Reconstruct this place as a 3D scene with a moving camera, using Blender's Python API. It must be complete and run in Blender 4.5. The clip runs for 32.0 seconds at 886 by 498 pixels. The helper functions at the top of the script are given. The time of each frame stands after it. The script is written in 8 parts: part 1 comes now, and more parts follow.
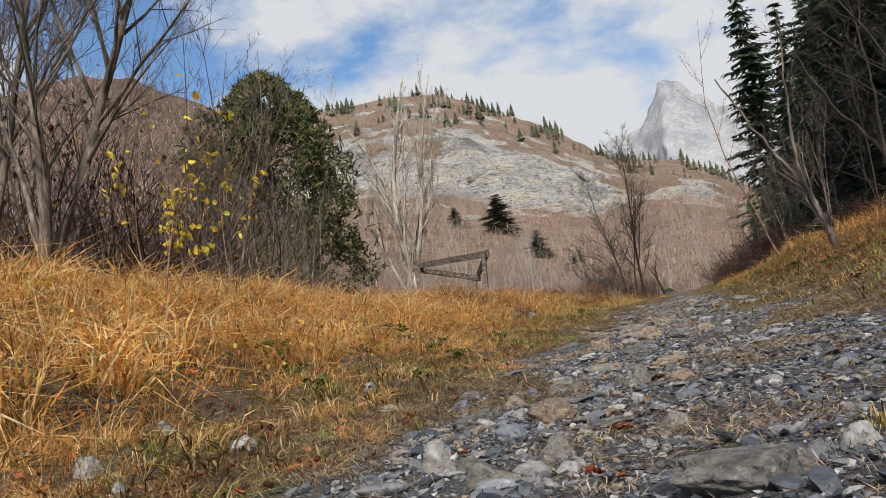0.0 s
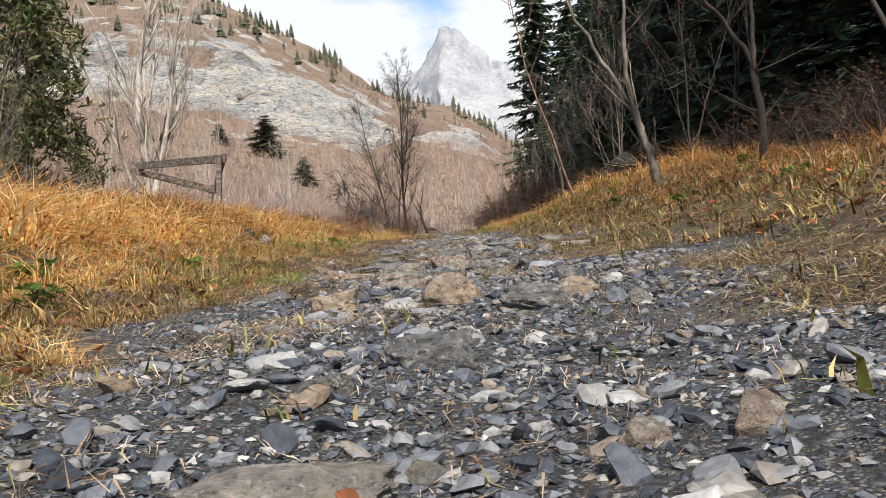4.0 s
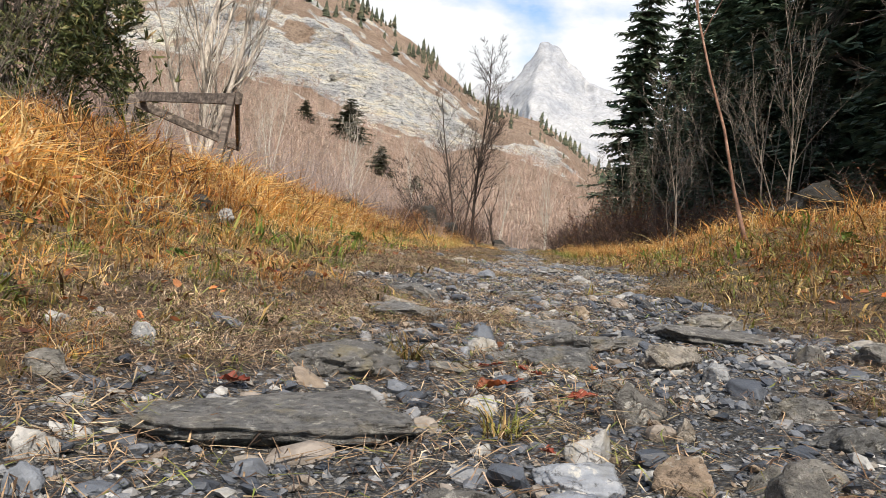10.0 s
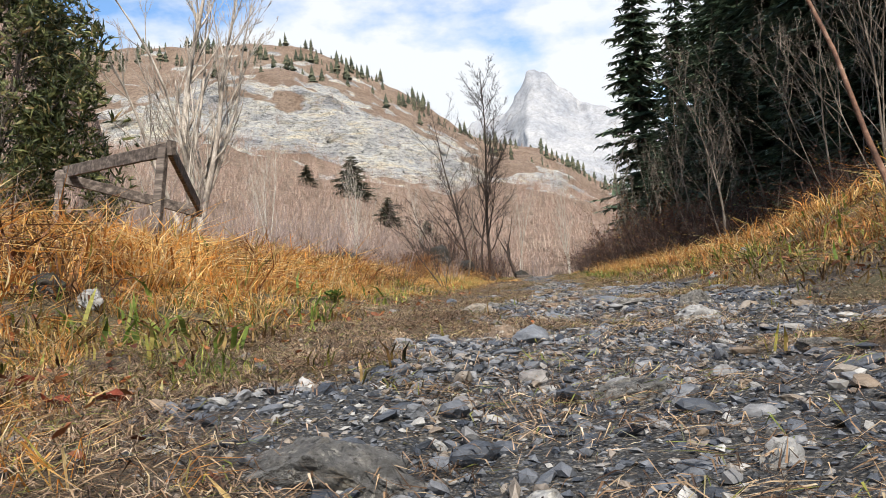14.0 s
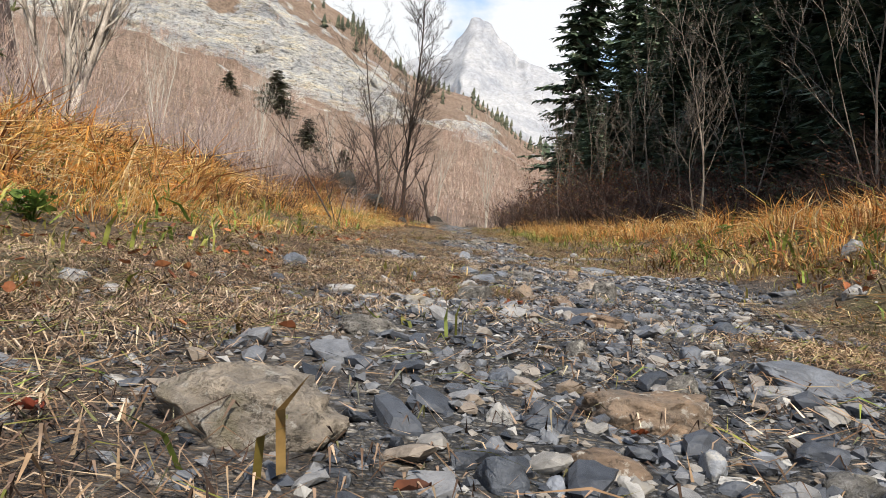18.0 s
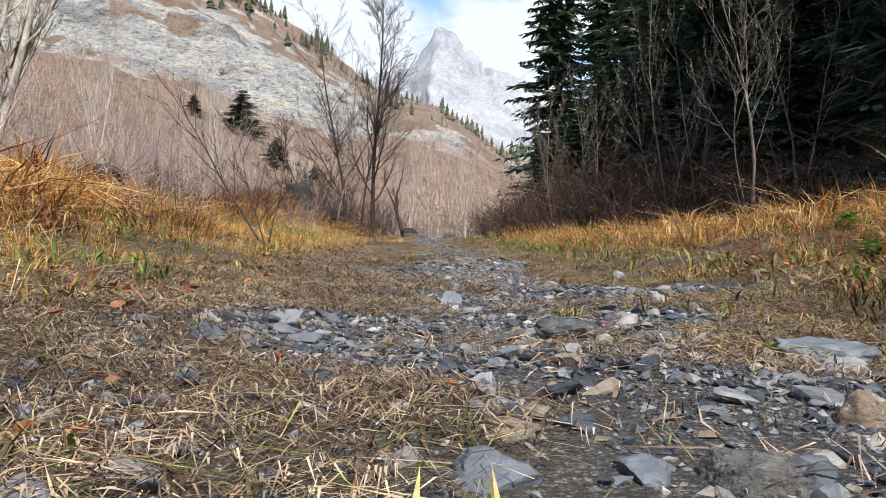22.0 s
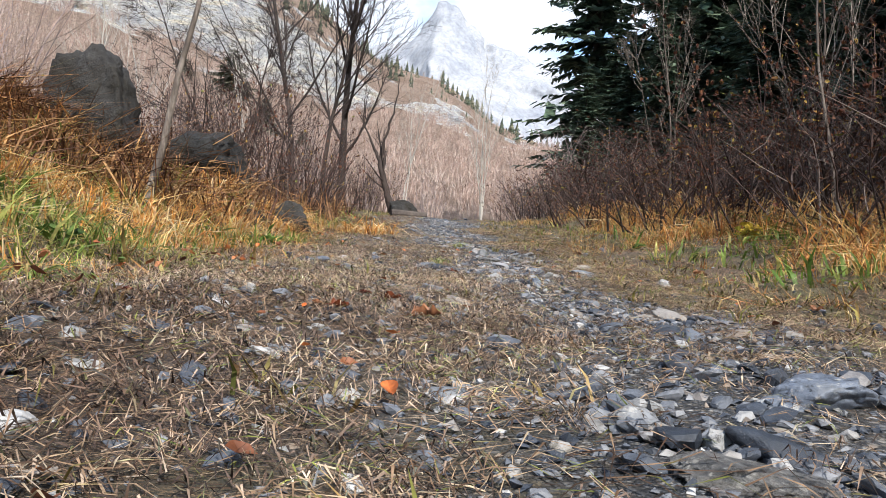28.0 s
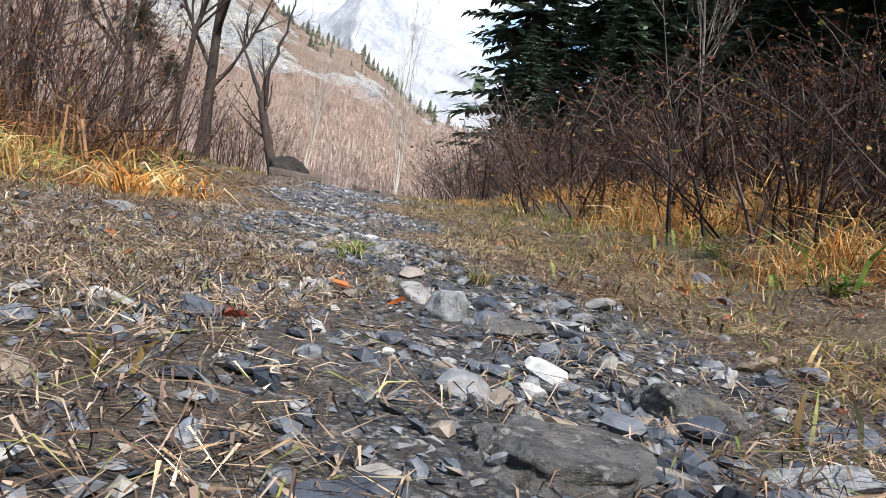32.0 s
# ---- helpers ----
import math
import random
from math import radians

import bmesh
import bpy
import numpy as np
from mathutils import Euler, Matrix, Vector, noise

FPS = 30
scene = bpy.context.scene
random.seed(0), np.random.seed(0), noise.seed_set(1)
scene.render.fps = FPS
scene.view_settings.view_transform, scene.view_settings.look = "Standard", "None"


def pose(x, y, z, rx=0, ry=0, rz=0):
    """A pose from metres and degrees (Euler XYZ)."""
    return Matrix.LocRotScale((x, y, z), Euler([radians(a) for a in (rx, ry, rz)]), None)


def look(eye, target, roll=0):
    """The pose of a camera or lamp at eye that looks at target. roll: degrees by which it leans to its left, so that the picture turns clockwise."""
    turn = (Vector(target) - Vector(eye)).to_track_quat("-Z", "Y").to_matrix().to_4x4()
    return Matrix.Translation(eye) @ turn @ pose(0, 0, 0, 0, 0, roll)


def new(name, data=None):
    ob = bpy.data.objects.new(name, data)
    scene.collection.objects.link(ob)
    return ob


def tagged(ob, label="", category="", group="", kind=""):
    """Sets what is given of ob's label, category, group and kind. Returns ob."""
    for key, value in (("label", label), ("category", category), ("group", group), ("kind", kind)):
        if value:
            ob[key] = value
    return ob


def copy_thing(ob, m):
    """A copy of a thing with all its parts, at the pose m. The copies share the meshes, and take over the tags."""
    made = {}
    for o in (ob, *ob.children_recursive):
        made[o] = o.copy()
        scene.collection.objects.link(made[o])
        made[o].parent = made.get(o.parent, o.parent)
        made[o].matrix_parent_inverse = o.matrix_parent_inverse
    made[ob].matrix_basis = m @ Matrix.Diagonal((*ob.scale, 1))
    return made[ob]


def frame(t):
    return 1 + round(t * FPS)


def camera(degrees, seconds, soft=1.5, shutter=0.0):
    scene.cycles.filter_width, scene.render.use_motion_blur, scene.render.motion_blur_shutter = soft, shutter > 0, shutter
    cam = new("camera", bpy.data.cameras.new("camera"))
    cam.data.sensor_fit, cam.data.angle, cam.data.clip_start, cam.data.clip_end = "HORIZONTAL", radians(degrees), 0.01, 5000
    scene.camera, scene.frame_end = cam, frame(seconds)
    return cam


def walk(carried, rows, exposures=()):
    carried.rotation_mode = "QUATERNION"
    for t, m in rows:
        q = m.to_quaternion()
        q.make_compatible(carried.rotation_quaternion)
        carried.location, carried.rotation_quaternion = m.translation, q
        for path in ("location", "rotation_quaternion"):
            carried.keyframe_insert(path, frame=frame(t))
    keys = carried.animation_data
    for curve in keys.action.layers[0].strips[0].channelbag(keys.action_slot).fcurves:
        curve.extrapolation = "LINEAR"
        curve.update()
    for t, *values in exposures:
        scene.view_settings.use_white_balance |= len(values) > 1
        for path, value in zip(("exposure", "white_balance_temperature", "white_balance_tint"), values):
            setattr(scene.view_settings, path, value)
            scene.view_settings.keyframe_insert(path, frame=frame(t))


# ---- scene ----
# ---- camera ----
LENS = 56.90
cam = camera(LENS, 32.0, soft=0.5)


def step(t, x, y, z, yaw, pitch, lean):
    """A row of the walk: the eye, and the view's turn to its left, up and lean, in degrees."""
    return t, pose(x, y, z, 90 + pitch, 0, yaw) @ pose(0, 0, 0, 0, 0, lean)


walk(cam, [
    step(0, 0.450, -0.076, 1.063, 17.17, 7.76, -9.14),
    step(0.5, 0.278, 0.305, 1.074, 18.52, 4.53, -9.58),
    step(1, 0.127, 0.724, 1.072, 19.12, 1.17, -12.04),
    step(1.5, 0.035, 1.170, 1.071, 16.77, -0.14, -7.25),
    step(2, -0.045, 1.783, 1.028, 12.77, -1.81, -4.66),
    step(2.5, -0.047, 2.316, 1.021, 8.37, -2.15, -0.63),
    step(3, -0.062, 2.856, 1.037, 5.86, -1.03, -3.47),
    step(3.5, -0.000, 3.326, 1.064, 2.29, 1.00, -5.69),
    step(5.5, 0.052, 5.113, 1.257, -0.09, 1.15, -1.33),
    step(6, 0.035, 5.560, 1.275, -0.11, 2.15, -2.10),
    step(6.5, 0.072, 5.930, 1.317, 0.11, 1.86, -6.98),
    step(7, 0.025, 6.331, 1.296, 0.66, 0.74, -2.01),
    step(7.5, 0.056, 6.726, 1.320, 1.35, 0.57, -4.97),
    step(8, -0.019, 7.125, 1.358, 1.89, 1.95, 3.60),
    step(8.5, -0.050, 7.593, 1.338, 2.92, 0.77, 0.55),
    step(9, -0.124, 7.960, 1.338, 3.47, -0.37, 2.99),
    step(9.5, -0.152, 8.431, 1.332, 4.70, -0.89, -0.31),
    step(10, -0.236, 8.758, 1.390, 5.80, 1.52, 5.81),
    step(10.5, -0.236, 9.267, 1.358, 4.85, -0.66, 2.00),
    step(11, -0.230, 9.656, 1.350, 2.75, -1.23, 4.00),
    step(11.5, -0.288, 9.946, 1.342, 2.72, -0.72, 2.46),
    step(12, -0.275, 10.352, 1.334, 2.98, -0.60, -3.75),
    step(12.5, -0.286, 10.689, 1.380, 2.61, 0.60, -7.09),
    step(13, -0.374, 10.984, 1.430, 4.11, 4.10, -1.12),
    step(13.5, -0.406, 11.195, 1.449, 6.98, 5.25, -3.15),
    step(15.5, -0.503, 12.890, 1.619, 6.72, -0.52, -5.14),
    step(16, -0.564, 13.420, 1.600, 5.16, -0.89, -1.18),
    step(16.5, -0.586, 13.925, 1.646, 4.53, 0.54, -2.91),
    step(17, -0.659, 14.451, 1.648, 3.90, 0.72, 4.81),
    step(17.5, -0.679, 14.922, 1.657, 2.67, 0.40, 5.05),
    step(18, -0.636, 15.419, 1.655, 0.92, 0.37, 5.33),
    step(18.5, -0.654, 15.858, 1.673, 0.11, 1.12, 2.55),
    step(19, -0.628, 16.270, 1.732, -0.17, 2.21, -0.67),
    step(19.5, -0.644, 16.730, 1.720, -0.06, 0.86, -1.21),
    step(20, -0.669, 17.204, 1.707, 1.17, -0.43, -3.93),
    step(20.5, -0.665, 17.730, 1.729, 0.95, 0.34, -2.20),
    step(21, -0.675, 18.309, 1.757, 0.14, 0.46, 1.69),
    step(21.5, -0.659, 18.263, 1.771, -0.03, 0.60, 2.49),
    step(22, -0.635, 18.677, 1.801, -0.54, 1.20, 1.57),
    step(22.5, -0.662, 19.647, 1.827, -1.23, 0.95, 6.11),
    step(23, -0.652, 20.574, 1.861, -0.80, 1.12, 5.99),
    step(23.5, -0.705, 21.583, 1.867, -0.43, 0.54, 6.56),
    step(24, -0.739, 22.682, 1.887, -0.60, 1.09, 6.06),
    step(24.5, -0.727, 23.650, 1.938, -0.69, 1.17, 6.02),
    step(25, -0.722, 24.639, 1.992, -1.69, 0.77, 4.69),
    step(25.5, -0.703, 25.615, 2.038, -2.69, 1.06, 0.98),
    step(27.5, -0.996, 30.336, 2.297, -1.72, 0.03, 4.82),
    step(28, -1.017, 31.186, 2.319, -1.12, -0.40, 4.12),
    step(28.5, -1.040, 32.057, 2.307, -1.09, -0.72, 2.95),
    step(29, -1.020, 32.716, 2.342, -2.35, 0.09, 3.64),
    step(29.5, -0.994, 33.380, 2.335, -3.55, -0.54, 4.55),
    step(30, -0.951, 33.974, 2.355, -4.24, -0.46, 2.21),
    step(30.5, -0.928, 34.515, 2.372, -4.27, -0.26, 2.00),
    step(31, -0.914, 35.170, 2.376, -4.79, -0.37, 3.50),
    step(31.5, -0.881, 35.704, 2.388, -5.82, -0.32, 7.05),
    step(32, -0.803, 36.086, 2.386, -7.73, -1.06, 8.79),
], exposures=[(0, 0.22, 6370, 10), (1, 0.58, 6870, 10), (2, 0.8, 7170, 10), (3, 0.78, 6570, 10), (6, 0.58, 6200, 10), (9, 0.7, 6570, 10), (12, 0.78, 6250, 10), (13, 0.7, 6170, 10), (16, 0.75, 6600, 10), (20, 0.7, 6150, 10), (23, 0.78, 5900, 10), (25, 0.82, 5850, 10), (28, 0.93, 5800, 10), (32, 0.98, 5800, 10)])

# ---- light ----
SUN_HEIGHT, SUN_SIDE = 46.0, 162.0  # degrees above the horizon, and clockwise from straight ahead
world = bpy.data.worlds.new("sky")
scene.world = world
world.use_nodes = True
wt = world.node_tree
sky = wt.nodes.new("ShaderNodeTexSky")
sky.sky_type, sky.sun_disc = "NISHITA", False
sky.sun_elevation, sky.sun_rotation = radians(SUN_HEIGHT), radians(SUN_SIDE)
sky.air_density, sky.dust_density = 1.0, 1.5
where = wt.nodes.new("ShaderNodeTexCoord")
flat = wt.nodes.new("ShaderNodeMapping")
flat.inputs["Scale"].default_value = (1.6, 1.6, 3.2)
flat.inputs["Location"].default_value = (0.35, 0.2, 0.1)
wt.links.new(where.outputs["Generated"], flat.inputs[0])
puff = wt.nodes.new("ShaderNodeTexNoise")
puff.inputs["Scale"].default_value, puff.inputs["Detail"].default_value, puff.inputs["Roughness"].default_value = 2.6, 7.0, 0.55
wt.links.new(flat.outputs[0], puff.inputs["Vector"])
cover = wt.nodes.new("ShaderNodeValToRGB")
cover.color_ramp.elements[0].position, cover.color_ramp.elements[1].position = 0.44, 0.58
wt.links.new(puff.outputs["Fac"], cover.inputs[0])
cloud = wt.nodes.new("ShaderNodeMix")
cloud.data_type = "RGBA"
cloud.inputs[7].default_value = (10.0, 10.2, 10.4, 1)
wt.links.new(cover.outputs[0], cloud.inputs[0])
clear = wt.nodes.new("ShaderNodeMix")
clear.data_type, clear.blend_type = "RGBA", "MULTIPLY"
clear.inputs[0].default_value, clear.inputs[7].default_value = 1.0, (1.7, 2.05, 2.3, 1)
wt.links.new(sky.outputs[0], clear.inputs[6])
wt.links.new(clear.outputs[2], cloud.inputs[6])
back = wt.nodes["Background"]
wt.links.new(cloud.outputs[2], back.inputs["Color"])
back.inputs["Strength"].default_value = 0.06

sun = new("sun", bpy.data.lights.new("sun", "SUN"))
sun.data.energy, sun.data.angle, sun.data.color = 5.0, radians(2.5), (1.0, 0.91, 0.78)
sun.matrix_world = look((0, 0, 60), (-math.sin(radians(SUN_SIDE)) * math.cos(radians(SUN_HEIGHT)), -math.cos(radians(SUN_SIDE)) * math.cos(radians(SUN_HEIGHT)), 60 - math.sin(radians(SUN_HEIGHT))))
sun.location = (20, 0, 60)

# ---- materials ----
def nodes_of(name):
    m = bpy.data.materials.new(name)
    m.use_nodes = True
    nt = m.node_tree
    return m, nt, nt.nodes["Principled BSDF"]


def add(nt, kind, **values):
    n = nt.nodes.new(kind)
    for key, value in values.items():
        if key == "operation":
            n.operation = value
        elif key == "blend":
            n.blend_type = value
        elif key == "data_type":
            n.data_type = value
        elif key == "feature":
            n.feature = value
        elif key == "attribute":
            n.attribute_name = value
        else:
            n.inputs[key.replace("_", " ")].default_value = value
    return n


def ramp(nt, source, stops):
    r = nt.nodes.new("ShaderNodeValToRGB")
    els = r.color_ramp.elements
    while len(els) < len(stops):
        els.new(0.5)
    for e, (p, c) in zip(els, stops):
        e.position, e.color = p, (*c, 1)
    nt.links.new(source, r.inputs[0])
    return r.outputs[0]


def mixed(nt, factor, a, b, blend="MIX"):
    m = nt.nodes.new("ShaderNodeMix")
    m.data_type, m.blend_type = "RGBA", blend
    for socket, value in ((m.inputs[0], factor), (m.inputs[6], a), (m.inputs[7], b)):
        if isinstance(value, (int, float)):
            socket.default_value = value
        elif isinstance(value, tuple):
            socket.default_value = (*value, 1)
        else:
            nt.links.new(value, socket)
    return m.outputs[2]


def noise_of(nt, scale, detail=6.0, rough=0.6, stretch=None, distortion=0.0):
    n = add(nt, "ShaderNodeTexNoise", Scale=scale, Detail=detail, Roughness=rough, Distortion=distortion)
    co = nt.nodes.new("ShaderNodeNewGeometry").outputs["Position"]
    if stretch:
        mp = nt.nodes.new("ShaderNodeMapping")
        mp.inputs["Scale"].default_value = stretch
        nt.links.new(co, mp.inputs[0])
        co = mp.outputs[0]
    nt.links.new(co, n.inputs["Vector"])
    return n.outputs["Fac"]


def bumped(nt, bsdf, height, strength, distance):
    b = add(nt, "ShaderNodeBump", Strength=strength, Distance=distance)
    nt.links.new(height, b.inputs["Height"])
    nt.links.new(b.outputs[0], bsdf.inputs["Normal"])


def island(nt):
    return nt.nodes.new("ShaderNodeNewGeometry").outputs["Random Per Island"]


def speckled(name, stops, grain=40.0, roughness=0.85, bump=0.4, depth=0.01, by="island", wear=None, stretch=None, spread=0.5, strata=0.0):
    """A surface whose base tone comes from each piece and whose grain and wear come from noise."""
    m, nt, bsdf = nodes_of(name)
    if by == "island":
        source = island(nt)
    elif by == "object":
        source = nt.nodes.new("ShaderNodeObjectInfo").outputs["Random"]
    else:
        source = noise_of(nt, by, 5, 0.65, stretch)
    base = ramp(nt, source, stops)
    fine = noise_of(nt, grain, 7, 0.7, stretch)
    shade = ramp(nt, fine, [(0.25, (1 - spread,) * 3), (0.75, (1 + spread * 0.6,) * 3)])
    out = mixed(nt, 1.0, base, shade, "MULTIPLY")
    if strata:
        bands = noise_of(nt, 15.0, 9, 0.75, (1.0, 1.2, 1.8), 0.7)
        out = mixed(nt, 1.0, out, ramp(nt, bands, [(0.3, (1 - strata * 0.9,) * 3), (0.42, (1 - strata * 0.3,) * 3), (0.52, (1.0, 1.0, 1.0)), (0.6, (1.2, 1.17, 1.12)), (0.7, (1 + strata,) * 3)]), "MULTIPLY")
        fine = mixed(nt, 0.5, fine, bands)
        lichen = ramp(nt, noise_of(nt, 38.0, 5, 0.7), [(0.57, (0, 0, 0)), (0.63, (0.75, 0.75, 0.75))])
        out = mixed(nt, lichen, out, (0.36, 0.345, 0.31))
        pits = ramp(nt, noise_of(nt, 55.0, 6, 0.75), [(0.36, (0.25, 0.24, 0.23)), (0.46, (1, 1, 1))])
        out = mixed(nt, 1.0, out, pits, "MULTIPLY")
    if wear:
        colour, scale, low, high = wear
        patch = ramp(nt, noise_of(nt, scale, 6, 0.65), [(low, (0, 0, 0)), (high, (1, 1, 1))])
        out = mixed(nt, patch, out, colour)
    nt.links.new(out, bsdf.inputs["Base Color"])
    bsdf.inputs["Roughness"].default_value = roughness
    bsdf.inputs["Specular IOR Level"].default_value = 0.3
    if bump:
        rough = noise_of(nt, grain * 0.22, 6, 0.65, stretch)
        bumped(nt, bsdf, mixed(nt, 0.55, fine, rough), bump, depth * 2.5)
    return m


def leafy(name, stops, roughness=0.6, through_light=0.35):
    """Thin leaves and blades, a little light passes through them."""
    m, nt, bsdf = nodes_of(name)
    base = ramp(nt, island(nt), stops)
    fine, broad = noise_of(nt, 18.0, 4, 0.6), noise_of(nt, 1.7, 4, 0.6)
    out = mixed(nt, 1.0, base, ramp(nt, fine, [(0.3, (0.65,) * 3), (0.7, (1.2,) * 3)]), "MULTIPLY")
    out = mixed(nt, 1.0, out, ramp(nt, broad, [(0.35, (0.66, 0.58, 0.52)), (0.5, (0.95, 0.93, 0.9)), (0.64, (1.2, 1.17, 1.1))]), "MULTIPLY")
    out = mixed(nt, 1.0, out, ramp(nt, noise_of(nt, 8.0, 5, 0.7), [(0.36, (0.5, 0.46, 0.42)), (0.5, (1.0, 0.98, 0.95)), (0.62, (1.32, 1.3, 1.25))]), "MULTIPLY")
    nt.links.new(out, bsdf.inputs["Base Color"])
    bsdf.inputs["Roughness"].default_value = roughness
    bsdf.inputs["Specular IOR Level"].default_value = 0.25
    tr = nt.nodes.new("ShaderNodeBsdfTranslucent")
    nt.links.new(out, tr.inputs["Color"])
    mx = nt.nodes.new("ShaderNodeMixShader")
    mx.inputs[0].default_value = through_light
    nt.links.new(bsdf.outputs[0], mx.inputs[1])
    nt.links.new(tr.outputs[0], mx.inputs[2])
    nt.links.new(mx.outputs[0], nt.nodes["Material Output"].inputs["Surface"])
    return m


# ---- mesh tools ----
def mesh_of(name, verts, faces, material, smooth=False):
    """A mesh from numpy vertices (n, 3) and a list of face arrays, each (m, k)."""
    me = bpy.data.meshes.new(name)
    faces = [f for f in faces if len(f)]
    loops = np.concatenate([f.ravel() for f in faces])
    sizes = np.concatenate([np.full(len(f), f.shape[1]) for f in faces])
    me.vertices.add(len(verts))
    me.vertices.foreach_set("co", np.ascontiguousarray(verts, dtype=np.float32).ravel())
    me.loops.add(len(loops))
    me.loops.foreach_set("vertex_index", loops.astype(np.int32))
    me.polygons.add(len(sizes))
    me.polygons.foreach_set("loop_start", np.r_[0, np.cumsum(sizes)[:-1]].astype(np.int32))
    me.polygons.foreach_set("use_smooth", np.full(len(sizes), smooth))
    me.update(calc_edges=True)
    for one in material if isinstance(material, list) else [material]:
        me.materials.append(one)
    return me


def turns(n, rng, tilt=6.2832, yaw=6.2832):
    """n random rotations: a turn about z after a tilt about x and y."""
    a, b, c = rng.uniform(-tilt / 2, tilt / 2, n), rng.uniform(-tilt / 2, tilt / 2, n), rng.uniform(0, yaw, n)
    ca, sa, cb, sb, cc, sc = np.cos(a), np.sin(a), np.cos(b), np.sin(b), np.cos(c), np.sin(c)
    o, i = np.zeros(n), np.ones(n)
    rx = np.stack([i, o, o, o, ca, -sa, o, sa, ca], -1).reshape(n, 3, 3)
    ry = np.stack([cb, o, sb, o, i, o, -sb, o, cb], -1).reshape(n, 3, 3)
    rz = np.stack([cc, -sc, o, sc, cc, o, o, o, i], -1).reshape(n, 3, 3)
    return rz @ ry @ rx


def scatter(bases, places, sizes, rots, rng):
    """Joins many copies of a few base shapes (verts, faces): verts and one face array."""
    pick = rng.integers(0, len(bases), len(places))
    vs, fs, start = [], {}, 0
    for k, (bv, bf) in enumerate(bases):
        m = np.where(pick == k)[0]
        if not len(m):
            continue
        v = np.einsum("nij,nkj->nki", rots[m], bv[None] * sizes[m][:, None, :]) + places[m][:, None, :]
        vs.append(v.reshape(-1, 3))
        for f in bf:
            fs.setdefault(f.shape[1], []).append((f[None] + (start + np.arange(len(m)) * len(bv))[:, None, None]).reshape(-1, f.shape[1]))
        start += len(m) * len(bv)
    return np.concatenate(vs), [np.concatenate(f) for f in fs.values()]


def lump(rng, level=1, rough=0.25, cuts=4, flat=0.6):
    """An angular stone of unit size: a sphere with planes cut off and a rough skin."""
    bm = bmesh.new()
    bmesh.ops.create_icosphere(bm, subdivisions=level, radius=1.0)
    v = np.array([p.co for p in bm.verts])
    f = np.array([[p.index for p in q.verts] for q in bm.faces])
    bm.free()
    for _ in range(cuts):
        n = rng.normal(size=3)
        n /= np.linalg.norm(n)
        d = rng.uniform(0.45, 0.85)
        over = np.maximum(v @ n - d, 0)
        v = v - over[:, None] * n * 0.96
    seed = rng.uniform(0, 50, 3)
    if level > 3:
        # layered ledges and a broken skin
        v = v * (1 + 0.1 * np.array([noise.fractal(Vector(p * (3.0, 3.0, 4.5) + seed), 0.7, 2.1, 5) for p in v]))[:, None]
    v = v * (1 + rough * np.array([noise.fractal(Vector(p * 1.3 + seed), 1.0, 2.0, 3) for p in v]))[:, None]
    return v * (1, rng.uniform(0.6, 0.95), flat), [f]


def tube(path, radii, sides):
    """Rings of a tapered tube along a path: verts and quads, the tip closed to a point by its radius."""
    path, radii = np.asarray(path, float), np.asarray(radii, float)
    d = np.gradient(path, axis=0)
    d /= np.linalg.norm(d, axis=1)[:, None] + 1e-9
    ref = np.where(np.abs(d[:, 2:3]) > 0.9, [[1.0, 0, 0]], [[0, 0, 1.0]])
    u = np.cross(d, ref)
    u /= np.linalg.norm(u, axis=1)[:, None] + 1e-9
    w = np.cross(d, u)
    a = np.arange(sides) * 2 * math.pi / sides
    v = path[:, None] + radii[:, None, None] * (np.cos(a)[None, :, None] * u[:, None] + np.sin(a)[None, :, None] * w[:, None])
    n = len(path)
    i = (np.arange(n - 1)[:, None] * sides + np.arange(sides)[None]).ravel()
    j = (np.arange(n - 1)[:, None] * sides + (np.arange(sides)[None] + 1) % sides).ravel()
    return v.reshape(-1, 3), np.stack([i, j, j + sides, i + sides], 1)


class Pile:
    """Collects pieces into one mesh."""

    def __init__(self):
        self.v, self.f, self.n = [], {}, 0

    def put(self, v, *faces):
        for f in faces:
            self.f.setdefault(f.shape[1], []).append(f + self.n)
        self.v.append(v)
        self.n += len(v)

    def mesh(self, name, material, smooth=False):
        return mesh_of(name, np.concatenate(self.v), [np.concatenate(f) for f in self.f.values()], material, smooth)


def part(name, mesh, parent, label=""):
    ob = new(name, mesh)
    ob.parent = parent
    return tagged(ob, label)


def box_mesh(name, size, material, rng=None, warp=0.0, bevel=0.004):
    """A board or post, slightly bevelled and warped, its base at z = 0 in the middle."""
    bm = bmesh.new()
    bmesh.ops.create_cube(bm, size=1.0)
    bmesh.ops.scale(bm, vec=size, verts=bm.verts)
    long = max(range(3), key=lambda k: size[k])
    edges = [e for e in bm.edges if abs((e.verts[0].co - e.verts[1].co)[long]) > size[long] * 0.9]
    bmesh.ops.subdivide_edges(bm, edges=edges, cuts=7)
    bmesh.ops.bevel(bm, geom=list(bm.edges), offset=bevel, segments=1, affect="EDGES")
    for v in bm.verts:
        v.co += noise.noise_vector(v.co * 3.0 + Vector((size[0] * 9, size[1] * 5, size[2]))) * warp
    me = bpy.data.meshes.new(name)
    bm.to_mesh(me)
    bm.free()
    me.materials.append(material)
    return me


